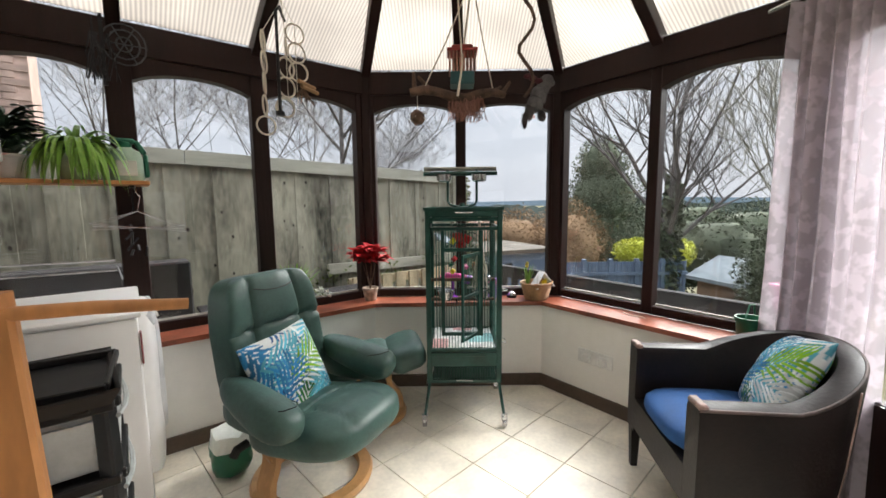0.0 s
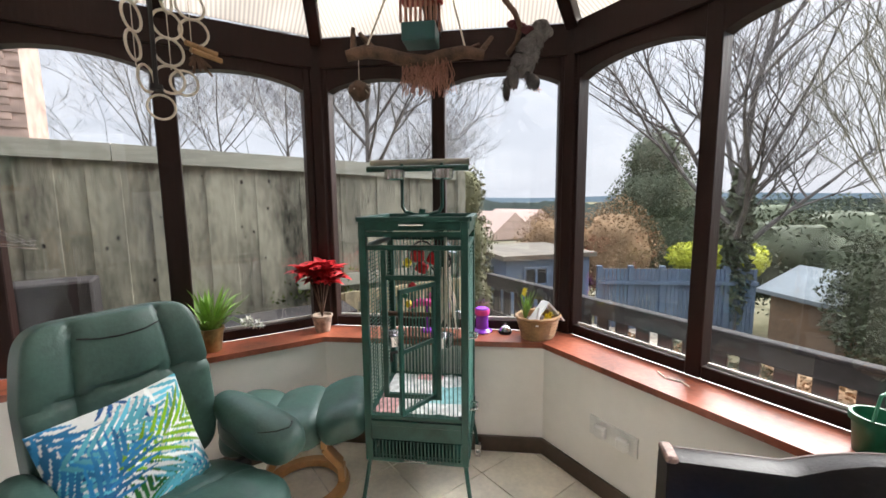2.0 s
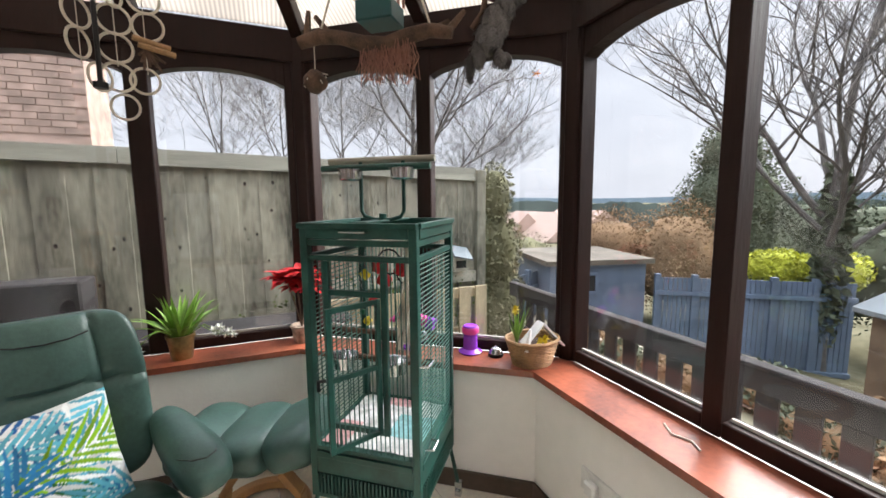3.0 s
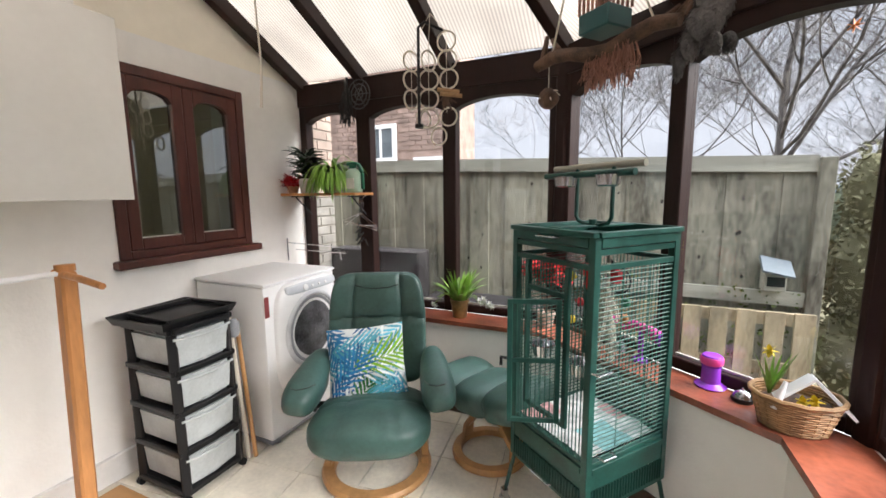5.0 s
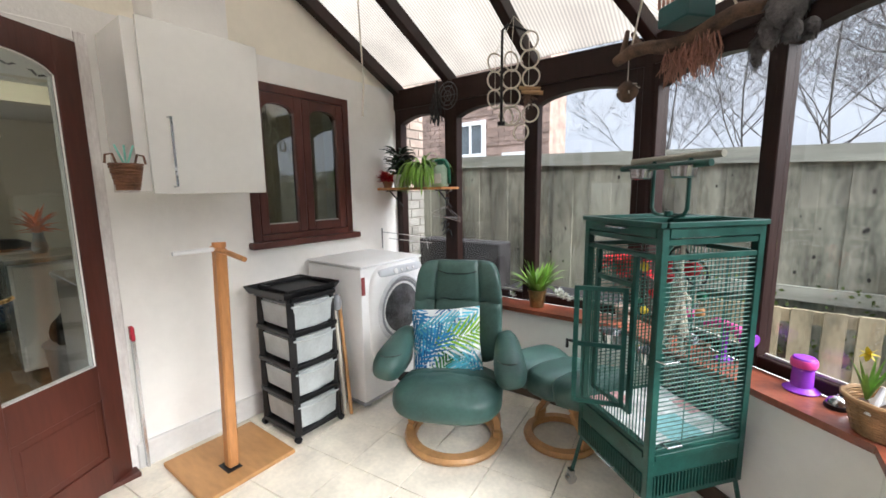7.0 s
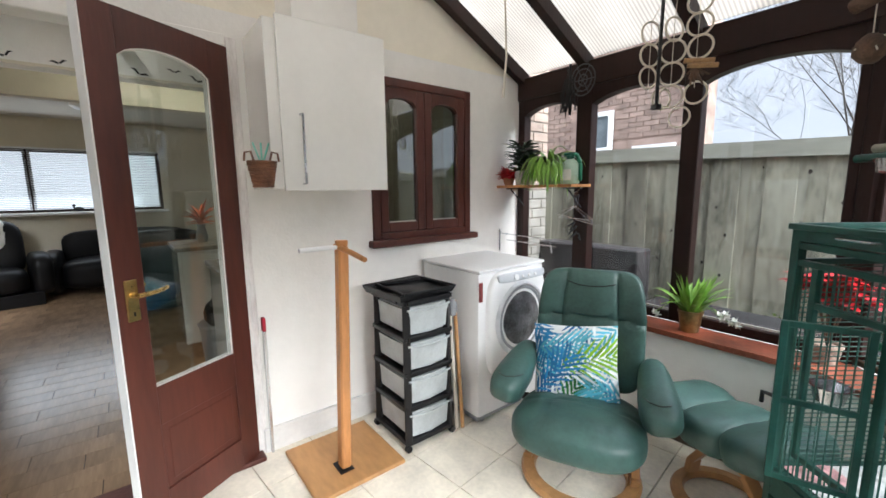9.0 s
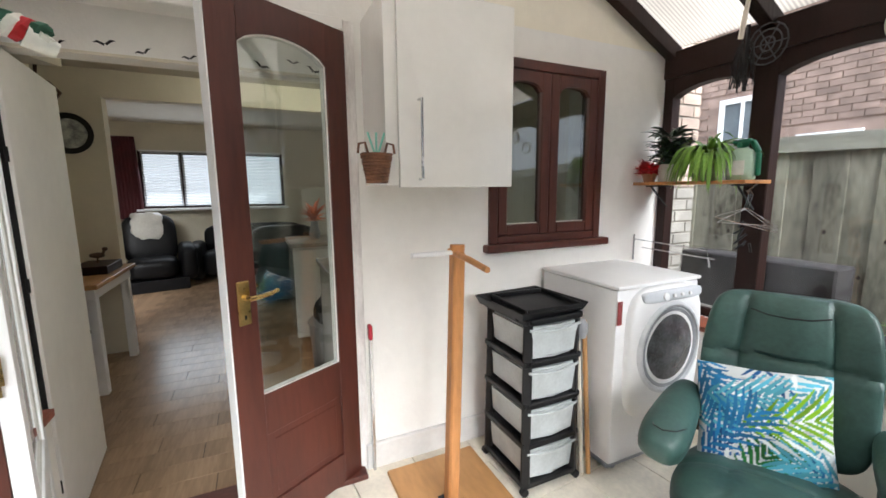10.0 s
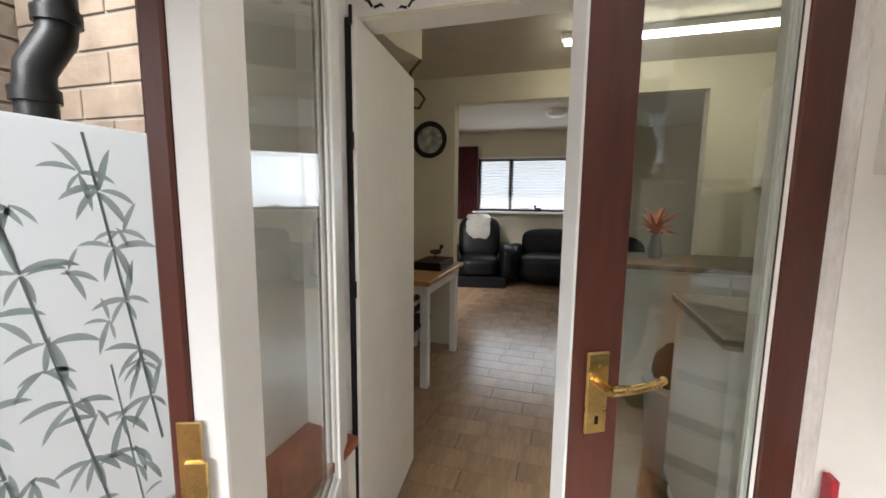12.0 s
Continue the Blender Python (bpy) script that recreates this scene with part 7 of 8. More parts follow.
wb = thing("wicker_basket", "light wicker basket of spring flowers with a small white wooden roof", "basket", (2.765, 1.70, SZ))
bm = bmesh.new()
for k in range(13):
    z = 0.006 + k * 0.0082
    r = 0.088 + 0.028 * k / 12
    tube(bm, [(r * math.cos(a * 0.314) * (1 + 0.018 * (-1) ** (a + k)), r * 0.8 * math.sin(a * 0.314) * (1 + 0.018 * (-1) ** (a + k)), z) for a in range(20)], 0.0048, 5, closed=True)
part("weave", bm, M_WICK, wb, "", True)
bm = bmesh.new()
for a in range(20):
    an = a * 0.314
    tube(bm, [(0.088 * math.cos(an), 0.07 * math.sin(an), 0.0), (0.118 * math.cos(an), 0.094 * math.sin(an), 0.108)], 0.003, 5)
lathe(bm, [(0.084, 0.0), (0.086, 0.004)], 20, sy=0.8)
part("ribs", bm, M_WICK, wb)
bm = bmesh.new()
rim = [(0.121 * math.cos(a * 0.2618), 0.097 * math.sin(a * 0.2618), 0.112 + 0.003 * (a % 2)) for a in range(24)]
tube(bm, rim, 0.0075, 6, closed=True)
part("rim", bm, M_WICK, wb, "", True)
bm = bmesh.new()
g = bmesh.ops.create_icosphere(bm, subdivisions=2, radius=0.1)
for v in g["verts"]:
    v.co = V((v.co.x * 1.02, v.co.y * 0.8, 0.075 + v.co.z * 0.28 + 0.012 * noise.noise(v.co * 40)))
part("moss", bm, M_BRANCH, wb)
for k, (p, q) in enumerate((((-0.06, -0.02, 0.10), (0.03, -0.02, 0.185)), ((0.03, -0.02, 0.185), (0.135, -0.03, 0.075)))):
    bm = bmesh.new()
    beam(bm, p, q, 0.05, 0.008)
    part("roof_board", bm, M_WHITE, wb)
bm = bmesh.new()
tube(bm, [(-0.07, -0.06, 0.08), (-0.045, -0.05, 0.17)], [0.014, 0.006], 8)
part("feather", bm, M_WHITE, wb)
bm = bmesh.new()
for c in ((-0.07, 0.03, 0.24), (0.0, -0.055, 0.115), (0.03, -0.05, 0.12)):
    for k in range(7):
        a = k * 0.9
        blade(bm, c, (math.cos(a), -0.3, math.sin(a)), 0.026, 0.009, 0.2, 3)
part("daffodils", bm, M_YEL, wb, "yellow daffodil heads", kind="stuff")
bm = bmesh.new()
for k in range(14):
    a = rr.uniform(0, 6.28)
    blade(bm, (-0.06, 0.03, 0.09), (0.35 * math.cos(a), 0.35 * math.sin(a), 1), rr.uniform(0.09, 0.17), 0.006, 0.5)
part("leaves", bm, M_LEAF, wb, kind="stuff")

pu = thing("purple_container", "glossy purple plastic container with a pale purple lid", "container", (2.575, 1.925, SZ), -39)
bm = bmesh.new()
lathe(bm, [(0.052, 0.0), (0.056, 0.006), (0.034, 0.02), (0.032, 0.085), (0.036, 0.09), (0.036, 0.125), (0.032, 0.13), (0.010, 0.132)], 24)
part("body", bm, M_PURPLE, pu, "", True)
bm = bmesh.new()
lathe(bm, [(0.037, 0.094), (0.040, 0.100), (0.040, 0.118), (0.037, 0.124)], 24)
part("band", bm, M_PINK, pu, "", True)
pu2 = thing("purple_toy", "bright pink and purple plastic bird toy on the window board", "bird toy", (2.33, 2.09, SZ), -39)
bm = bmesh.new()
tube(bm, [(-0.10, 0, 0.13), (-0.04, 0, 0.16), (0.04, 0, 0.155), (0.09, 0, 0.135)], [0.012, 0.022, 0.022, 0.030], 12)
part("handle", bm, M_PINK, pu2, "", True)
bm = bmesh.new()
lathe(bm, [(0.035, 0.0), (0.035, 0.01), (0.012, 0.02), (0.012, 0.13), (0.02, 0.15)], 16)
tube(bm, [(0.09, 0, 0.135), (0.125, 0, 0.125)], 0.032, 12)
part("base", bm, M_PURPLE, pu2, "", True)
db = thing("counter_bell", "small chrome counter bell with a black base", "bell", (2.66, 1.835, SZ))
bm = bmesh.new()
lathe(bm, [(0.034, 0), (0.036, 0.006), (0.034, 0.014)], 24)
part("base", bm, M_BLACK, db, "", True)
bm = bmesh.new()
lathe(bm, [(0.030, 0.015), (0.029, 0.022), (0.022, 0.035), (0.010, 0.041), (0.004, 0.042), (0.004, 0.05)], 24)
part("dome", bm, M_STEEL, db, "", True)
gp = thing("green_pot", "dark green plastic pot at the end of the window board", "pot", (2.85, 0.50, SZ))
bm = bmesh.new()
lathe(bm, [(0.045, 0), (0.048, 0.004), (0.055, 0.09), (0.062, 0.092), (0.062, 0.112), (0.054, 0.112), (0.045, 0.02)], 24)
part("pot", bm, M_GREENP, gp, "", True)
bm = bmesh.new()
tube(bm, [(0.07, 0, 0.115), (0.05, 0, 0.165), (-0.02, 0, 0.175), (-0.07, 0, 0.115)], 0.004, 6)
part("handle", bm, M_GREENP, gp, "", True)
cl = thing("loose_string", "short loose piece of cream cord on the window board", "string")
bm = bmesh.new()
tube(bm, [(2.86, 1.12, SZ + 0.003), (2.83, 1.07, SZ + 0.003), (2.85, 1.02, SZ + 0.003), (2.83, 0.98, SZ + 0.003)], 0.003, 6)
part("strand", bm, M_ROPEW, cl, "", True)
pk = thing("pink_flower_pot", "bright pink plastic pot on the deck rail", "pot", (3.60, 0.52, 0.611))
bm = bmesh.new()
lathe(bm, [(0.05, 0), (0.075, 0.13), (0.082, 0.135), (0.082, 0.15), (0.07, 0.15)], 20)
part("pot", bm, M_PINK, pk, "", True)

# socket on the low wall
so = tagged(thing("double_socket", "white double wall socket with two plug-in adaptors", "socket", (2.74, 1.225, 0.310), 0), "")
bm = bmesh.new()
box(bm, (-0.010, -0.115, -0.044), (0, 0.115, 0.044), 0.003)
part("face_plate", bm, M_SOCK, so)
for y in (-0.06, 0.045):
    bm = bmesh.new()
    box(bm, (-0.042, y - 0.026, -0.028), (-0.0105, y + 0.026, 0.026), 0.008)
    part("plug", bm, M_SOCK, so, "white plug", True)
for y in (-0.09, 0.085):
    bm = bmesh.new()
    box(bm, (-0.014, y - 0.006, 0.012), (-0.0105, y + 0.006, 0.030), 0.001)
    part("switch", bm, M_SOCK, so)

# ---- hanging things ----
rings = thing("ring_chain", "hanging chain of cream rings with wooden sticks and a black strap", "bird toy")
rr = random.Random(4)
R = 0.050
FLAT, TURNED = (0.98, 0.2), (0.30, 0.95)
for x, y, z, (ux, uy) in ((1.155, 2.13, 2.070, TURNED), (1.155, 2.13, 1.972, TURNED), (1.152, 2.13, 1.872, TURNED), (1.175, 2.23, 1.785, TURNED), (1.210, 2.36, 1.705, FLAT),
                          (1.262, 2.120, 2.055, TURNED), (1.261, 2.124, 1.962, FLAT), (1.259, 2.126, 1.866, FLAT), (1.255, 2.14, 1.768, FLAT),
                          (1.347, 2.193, 1.973, FLAT), (1.340, 2.190, 2.070, FLAT), (1.335, 2.190, 2.165, FLAT), (1.300, 2.30, 1.800, FLAT)):
    bm = bmesh.new()
    tl = rr.uniform(-0.25, 0.25)
    vx, vy = ux * math.cos(tl) - uy * math.sin(tl), ux * math.sin(tl) + uy * math.cos(tl)
    tube(bm, [(x + R * math.cos(a * 0.3142) * vx, y + R * math.cos(a * 0.3142) * vy, z + R * math.sin(a * 0.3142)) for a in range(20)], 0.0052, 7, closed=True)
    part("ring", bm, M_ROPEW, rings, "cream plastic ring", True)
bm = bmesh.new()
tube(bm, [(1.30, 2.24, 2.24), (1.24, 2.12, 2.25), (1.215, 2.10, 2.22), (1.212, 2.10, 1.72)], 0.008, 8)
tube(bm, [(1.212, 2.10, 1.735), (1.212, 2.10, 1.715)], 0.022, 10)
part("strap", bm, M_BLACK, rings, "black hanging strap", True)
bm = bmesh.new()
for p in ((1.155, 2.13, 2.12), (1.262, 2.12, 2.10), (1.335, 2.19, 2.21)):
    tube(bm, [p, (1.26, 2.15, 2.30)], 0.002, 4)
    tube(bm, [p, (p[0], p[1], 1.80)], 0.0018, 4)
part("cord", bm, M_ROPEW, rings, "", True)
for z, dx in ((1.905, 0.0), (1.882, 0.015)):
    bm = bmesh.new()
    tube(bm, [(1.315 + dx, 2.11, z), (1.42 + dx, 2.16, z - 0.012)], 0.011, 8)
    part("stick", bm, M_WICK, rings, "pale brown wooden stick", True)
bm = bmesh.new()
for _ in range(16):
    tube(bm, [(1.345, 2.14, 1.88), (1.365 + rr.uniform(-0.05, 0.05), 2.15 + rr.uniform(-0.04, 0.04), 1.825 + rr.uniform(-0.035, 0.03))], 0.0045, 5)
part("shavings", bm, M_BRANCH, rings, "dark dangling shavings", kind="stuff")

fan = thing("wire_whisk", "black wire disc and strap hanging from the beam", "hanging tool")
bm = bmesh.new()
c = V((0.61, 2.42, 2.02))
for r in (0.085, 0.06, 0.03):
    tube(bm, [c + V((r * math.cos(a * 0.3927), 0, r * 1.1 * math.sin(a * 0.3927))) for a in range(16)], 0.004, 5, closed=True)
for a in range(6):
    tube(bm, [c, c + V((0.085 * math.cos(a * 1.047), 0, 0.09 * math.sin(a * 1.047)))], 0.003, 4)
part("wire_disc", bm, mat("dull_wire", (0.07, 0.07, 0.075), 0.5), fan, kind="stuff")
bm = bmesh.new()
tube(bm, [(0.53, 2.40, 2.13), (0.53, 2.41, 1.82)], 0.009, 6)
part("strap", bm, M_BLACK, fan)
bm = bmesh.new()
tube(bm, [(0.50, 2.42, 2.12), (0.49, 2.42, 1.82)], 0.004, 5)
part("strap", bm, M_BLACK, fan)
for _ in range(22):
    x = 0.52 + rr.uniform(-0.035, 0.035)
    bm = bmesh.new()
    tube(bm, [(x, 2.41, 2.05), (x + rr.uniform(-0.03, 0.03), 2.39, 1.95), (x + rr.uniform(-0.05, 0.05), 2.40, 1.84)], 0.0025, 4)
    part("strand", bm, M_BLACK, fan)

gym = thing("parrot_gym", "hanging driftwood parrot perch with a feed box, ropes and frayed straw", "bird toy")
A, B = V((1.87, 1.90, 1.885)), V((2.36, 1.63, 1.885))
d = (B - A).normalized()
bm = bmesh.new()
pts = [A + d * (B - A).length * k / 7 + V((0, 0, 0.02 * math.sin(k * 1.3))) for k in range(8)]
tube(bm, pts, [0.022, 0.027, 0.024, 0.028, 0.024, 0.027, 0.025, 0.02], 10)
part("branch", bm, M_BRANCH, gym, "rough brown branch", True)
for p, q in ((0.05, (-0.02, 0.12)), (0.24, (-0.10, 0.10)), (0.80, (0.08, 0.06)), (0.95, (0.05, 0.09))):
    bm = bmesh.new()
    o = lerp(A, B, p)
    tube(bm, [o, o + d * q[0] + V((0.03, 0.02, q[1]))], [0.016, 0.009], 8)
    part("branchlet", bm, M_BRANCH, gym, "", True)
mid = lerp(A, B, 0.54)
bm = bmesh.new()
m_ = Matrix.Translation(mid) @ pose(0, 0, 0, 0, 0, -39)
box(bm, (-0.068, -0.06, 0.045), (0.068, 0.06, 0.115), 0.005, m_)
part("feed_box", bm, mat("dark_teal_plastic", (0.008, 0.075, 0.075), 0.45), gym, "teal feeder box")
bm = bmesh.new()
for k in range(8):
    tube(bm, [m_ @ V((-0.070 + 0.02 * k, -0.052, 0.115)), m_ @ V((-0.070 + 0.02 * k, -0.052, 0.225))], 0.006, 5)
    tube(bm, [m_ @ V((-0.070 + 0.02 * k, 0.052, 0.115)), m_ @ V((-0.070 + 0.02 * k, 0.052, 0.225))], 0.006, 5)
part("box_bars", bm, M_STRAW, gym, "", kind="stuff")
bm = bmesh.new()
box(bm, (-0.085, -0.07, 0.223), (0.085, 0.07, 0.238), 0.003, m_)
box(bm, (-0.060, -0.05, 0.238), (0.060, 0.05, 0.262), 0.008, m_)
part("box_lid", bm, mat("red_lacquer", (0.30, 0.03, 0.02), 0.5), gym, "dull red lid")
bm = bmesh.new()
for _ in range(190):
    o = lerp(A, B, rr.uniform(0.42, 0.74)) + V((rr.uniform(-0.02, 0.02), rr.uniform(-0.02, 0.02), -0.01))
    tube(bm, [o, o + V((rr.uniform(-0.02, 0.02), rr.uniform(-0.02, 0.02), -0.06)), o + V((rr.uniform(-0.03, 0.03), rr.uniform(-0.03, 0.03), -rr.uniform(0.08, 0.15)))], 0.0018, 3)
part("straw_fringe", bm, M_STRAW, gym, "frayed red-brown straw", kind="stuff")
bm = bmesh.new()
top = V((2.09, 1.62, 2.44))
for f in (0.12, 0.88):
    tube(bm, [lerp(A, B, f), lerp(lerp(A, B, f), top, 0.5) + V((0, 0, -0.02)), top], 0.004, 5)
tube(bm, [mid + V((0, 0, 0.2)), top], 0.006, 6)
part("cords", bm, M_ROPEW, gym, "", True)
bm = bmesh.new()
g = bmesh.ops.create_icosphere(bm, subdivisions=3, radius=0.042)
for v in g["verts"]:
    v.co = V((1.92, 1.90, 1.755)) + v.co * (1 + 0.18 * noise.noise(v.co * 60))
part("coconut", bm, M_BRANCH, gym, "hanging half coconut shell", True)
bm = bmesh.new()
tube(bm, [(1.92, 1.90, 1.79), (1.92, 1.90, 1.88)], 0.002, 5)
for _ in range(14):
    tube(bm, [(1.92, 1.90, 1.79), V((1.92, 1.90, 1.79)) + V((rr.uniform(-0.05, 0.05), rr.uniform(-0.05, 0.05), rr.uniform(-0.07, -0.01)))], 0.0025, 4)
part("coconut_tie", bm, M_ROPEW, gym)

pl = thing("plush_parrot", "grey plush toy parrot hanging by a twisted rope", "soft toy", (2.40, 1.44, 1.80), -28)
bm = bmesh.new()


def lump(c, r, n=2):
    g = bmesh.ops.create_icosphere(bm, subdivisions=n, radius=1)
    for v in g["verts"]:
        u = v.co.copy()
        v.co = V(c) + V((u.x * r[0], u.y * r[1], u.z * r[2])) * (1 + 0.07 * noise.noise(u * 5))


BODY = (((0.02, 0, 0.055), (0.044, 0.045, 0.055)), ((0.045, 0, 0.095), (0.036, 0.036, 0.04)), ((0.068, 0, 0.135), (0.036, 0.034, 0.036)), ((0.0, 0, 0.01), (0.045, 0.043, 0.05)),
        ((-0.035, 0.0, -0.035), (0.022, 0.028, 0.045)), ((-0.060, 0.0, -0.080), (0.012, 0.018, 0.042)), ((0.030, -0.02, -0.055), (0.020, 0.020, 0.026)), ((0.052, 0.015, -0.050), (0.018, 0.018, 0.024)), ((0.102, 0, 0.125), (0.014, 0.012, 0.018)))
for c_, r_ in BODY:
    lump(c_, r_, 3)
part("plush", bm, M_PLUSH, pl, "", True)
bm = bmesh.new()
for c_, r_ in BODY[:8]:
    for _ in range(200):
        u = V((rr.gauss(0, 1), rr.gauss(0, 1), rr.gauss(0, 1))).normalized()
        blade(bm, V(c_) + V((u.x * r_[0], u.y * r_[1], u.z * r_[2])) * 0.97, u + V((-0.6, 0, -1.2)), rr.uniform(0.008, 0.016), 0.0022, 0.3, 2)
part("fur", bm, M_PLUSH, pl, "", kind="stuff")
bm = bmesh.new()
rp_ = [(-0.055 + 0.045 * math.sin(k * 0.9), 0.0 + 0.02 * math.cos(k * 0.9), 0.05 + k * 0.045) for k in range(13)]
tube(bm, rp_, 0.010, 8)
part("twisted_rope", bm, M_BRANCH, pl, "twisted brown rope perch", True)
bm = bmesh.new()
for k in range(3):
    lump((-0.03 + 0.022 * k, 0.03 - 0.02 * k, 0.165 - 0.018 * k), (0.026, 0.018, 0.016), 2)
part("red_knots", bm, M_DRAPE, pl, "dull red knotted cloth")
orn = thing("orange_leaf_ornament", "small orange leaf ornament stuck on the glass", "ornament", (2.80, 1.76, 1.86), -39)
bm = bmesh.new()
for k in range(7):
    a = k * 0.9
    blade(bm, (0, 0.07, 0), (math.cos(a), 0, math.sin(a)), 0.022, 0.009, 0.1, 3)
part("leaf", bm, mat("orange_plastic", (0.75, 0.25, 0.03), 0.5), orn)

cord = thing("pull_cord", "long cream pull cord hanging from the roof ridge", "cord")
bm = bmesh.new()
tube(bm, [(1.37, 0.885, 2.86), (1.385, 0.89, 2.3), (1.375, 0.90, 1.9), (1.39, 0.895, 1.68), (1.375, 0.90, 1.585)], [0.0025] * 4 + [0.004], 6)
part("cord", bm, M_ROPEW, cord, "", True)
hg = thing("clothes_hanger", "thin wire clothes hangers hooked on the window post", "hanger")
bm = bmesh.new()
for dy, tw_ in ((0.0, 0.0), (0.02, 0.3), (0.035, -0.25)):
    o = V((0.60, 2.42 - dy, 1.24))
    a = V((math.cos(tw_), -0.5 + dy * 4, math.sin(tw_) * 0.3)).normalized()
    bm = bmesh.new()
    tube(bm, [o + V((0, 0, 0.09)), o + V((0.015, 0, 0.07)), o, o + a * 0.20 + V((0, 0, -0.09)), o - a * 0.20 + V((0, 0, -0.07)), o], 0.002, 5)
    part("wire", bm, M_STEEL, hg)
bm = bmesh.new()
tube(bm, [(0.60, 2.47, 1.36), (0.60, 2.41, 1.33)], 0.004, 5)
part("hook", bm, M_STEEL, hg)
bm = bmesh.new()
for k in range(7):
    a = V((0.60 + rr.uniform(-0.03, 0.03), 2.44, 1.08 + rr.uniform(-0.08, 0.1)))
    tube(bm, [a, a + V((rr.uniform(-0.06, 0.06), -0.03, rr.uniform(-0.06, 0.06)))], 0.006, 5)
part("pegs", bm, M_BLACK, hg, "black clips", kind="stuff")
rk = thing("drying_rail", "thin folding wire drying rail behind the washing machine", "rail")
bm = bmesh.new()
tube(bm, [(0.03, 2.30, 1.03), (0.50, 2.28, 1.02), (0.52, 2.28, 0.93)], 0.004, 6)
tube(bm, [(0.03, 2.38, 0.97), (0.50, 2.36, 0.965)], 0.004, 6)
tube(bm, [(0.03, 2.30, 1.06), (0.03, 2.30, 0.90)], 0.005, 6)
part("rail", bm, M_STEEL, rk)

hb = thing("hanging_basket", "small dark wicker basket with a mint handle hung by the cabinet", "basket", (0.395, 0.555, 1.375))
bm = bmesh.new()
for k in range(10):
    z = k * 0.0105
    r = 0.036 + 0.018 * k / 9
    tube(bm, [(r * 0.62 * math.cos(a * 0.3927) * (1 + 0.03 * (-1) ** (a + k)), r * math.sin(a * 0.3927) * (1 + 0.03 * (-1) ** (a + k)), z) for a in range(16)], 0.0055, 5, closed=True)
lathe(bm, [(0.030, 0), (0.045, 0.09)], 16, sx=0.62)
part("weave", bm, M_WICKD, hb, "", True)
for s in (-1, 1):
    bm = bmesh.new()
    tube(bm, [(0, s * 0.030, 0.098), (0, s * 0.040, 0.135), (0, s * 0.062, 0.130), (0, s * 0.066, 0.098)], 0.0045, 6)
    part("handle", bm, M_WICKD, hb, "", True)
bm = bmesh.new()
for a in (-0.03, 0.0, 0.03):
    tube(bm, [(0.0, 0.0, 0.08), (0.0, a, 0.17)], 0.004, 5)
part("mint_tag", bm, mat("mint_plastic", (0.25, 0.62, 0.50), 0.4), hb)

ro = thing("braided_rope", "braided red, white and green rope hanging near the doors", "rope toy")
for s, m_ in ((0, M_RED), (1, M_WHITEP), (2, mat("dark_green_yarn", (0.03, 0.10, 0.06), 0.9))):
    bm = bmesh.new()
    pts = []
    for k in range(80):
        f = k / 79
        p = lerp(V((0.93, -0.60, 1.66)), V((0.83, -0.155, 1.600)), f) + V((0, 0, 0.03 * math.sin(f * 2.6)))
        ph = k * 0.85 + s * 2.094
        pts.append(p + V((0.011 * math.cos(ph), 0.004 * math.cos(ph), 0.012 * math.sin(ph))))
    tube(bm, pts, 0.013, 6)
    part("strand", bm, m_, ro, "", True)
bm = bmesh.new()
tube(bm, [(0.845, -0.18, 1.612), (0.825, -0.145, 1.596)], [0.020, 0.014], 10)
part("end_knot", bm, M_WHITEP, ro, "", True)
bm = bmesh.new()
tube(bm, [(0.93, -0.60, 1.655), (0.97, -0.66, 1.75), (1.0, -0.72, 1.98)], 0.006, 6)
part("tie", bm, M_BLACK, ro, "", True)

bs = thing("broom", "broom and mop handles leaning between tower and washing machine", "broom")
for k, (x, y, m_) in enumerate(((0.50, 1.475, M_ROPEW), (0.47, 1.50, M_PINE), (0.52, 1.50, M_BEECH))):
    bm = bmesh.new()
    tube(bm, [(x, y, 0.01), (x - 0.08, y + 0.01, 0.78 - 0.02 * k)], 0.011, 8)
    part("handle", bm, m_, bs, "", True)
bm = bmesh.new()
lathe(bm, [(0.02, 0.0), (0.03, 0.03), (0.028, 0.07), (0.012, 0.09)], 10, (0.45, 1.487, 0.66))
part("head", bm, M_GREY, bs, "", True)
gb = thing("green_bag", "crumpled green and white carrier bag standing by the wall", "bag")
bm = bmesh.new()
g = bmesh.ops.create_icosphere(bm, subdivisions=3, radius=1)
for v in g["verts"]:
    u = v.co.copy()
    sq = max(abs(u.x), abs(u.y), abs(u.z))
    u = u / sq ** 0.6
    v.co = V((0.86, 1.98, 0.11)) + V((u.x * 0.085, u.y * 0.10, u.z * 0.11)) * (1 + 0.16 * noise.noise(u * 3.5))
    v.co.z = max(0.002, v.co.z)
for f in bm.faces:
    f.material_index = 1 if f.calc_center_median().z > 0.15 else 0
part("bag", bm, [M_GREENP, M_WHITEP], gb, "", True)
lv = thing("spirit_level", "thin metal strip with a red end leaning on the door frame", "tool")
bm = bmesh.new()
beam(bm, (0.055, 0.590, 0.01), (0.045, 0.595, 0.66), 0.012, 0.03, up=(1, 0, 0))
part("strip", bm, M_STEEL, lv)
bm = bmesh.new()
beam(bm, (0.045, 0.595, 0.661), (0.044, 0.595, 0.73), 0.016, 0.034, up=(1, 0, 0), bevel=0.003)
part("end_cap", bm, mat("red_cap", (0.45, 0.02, 0.04), 0.4), lv)

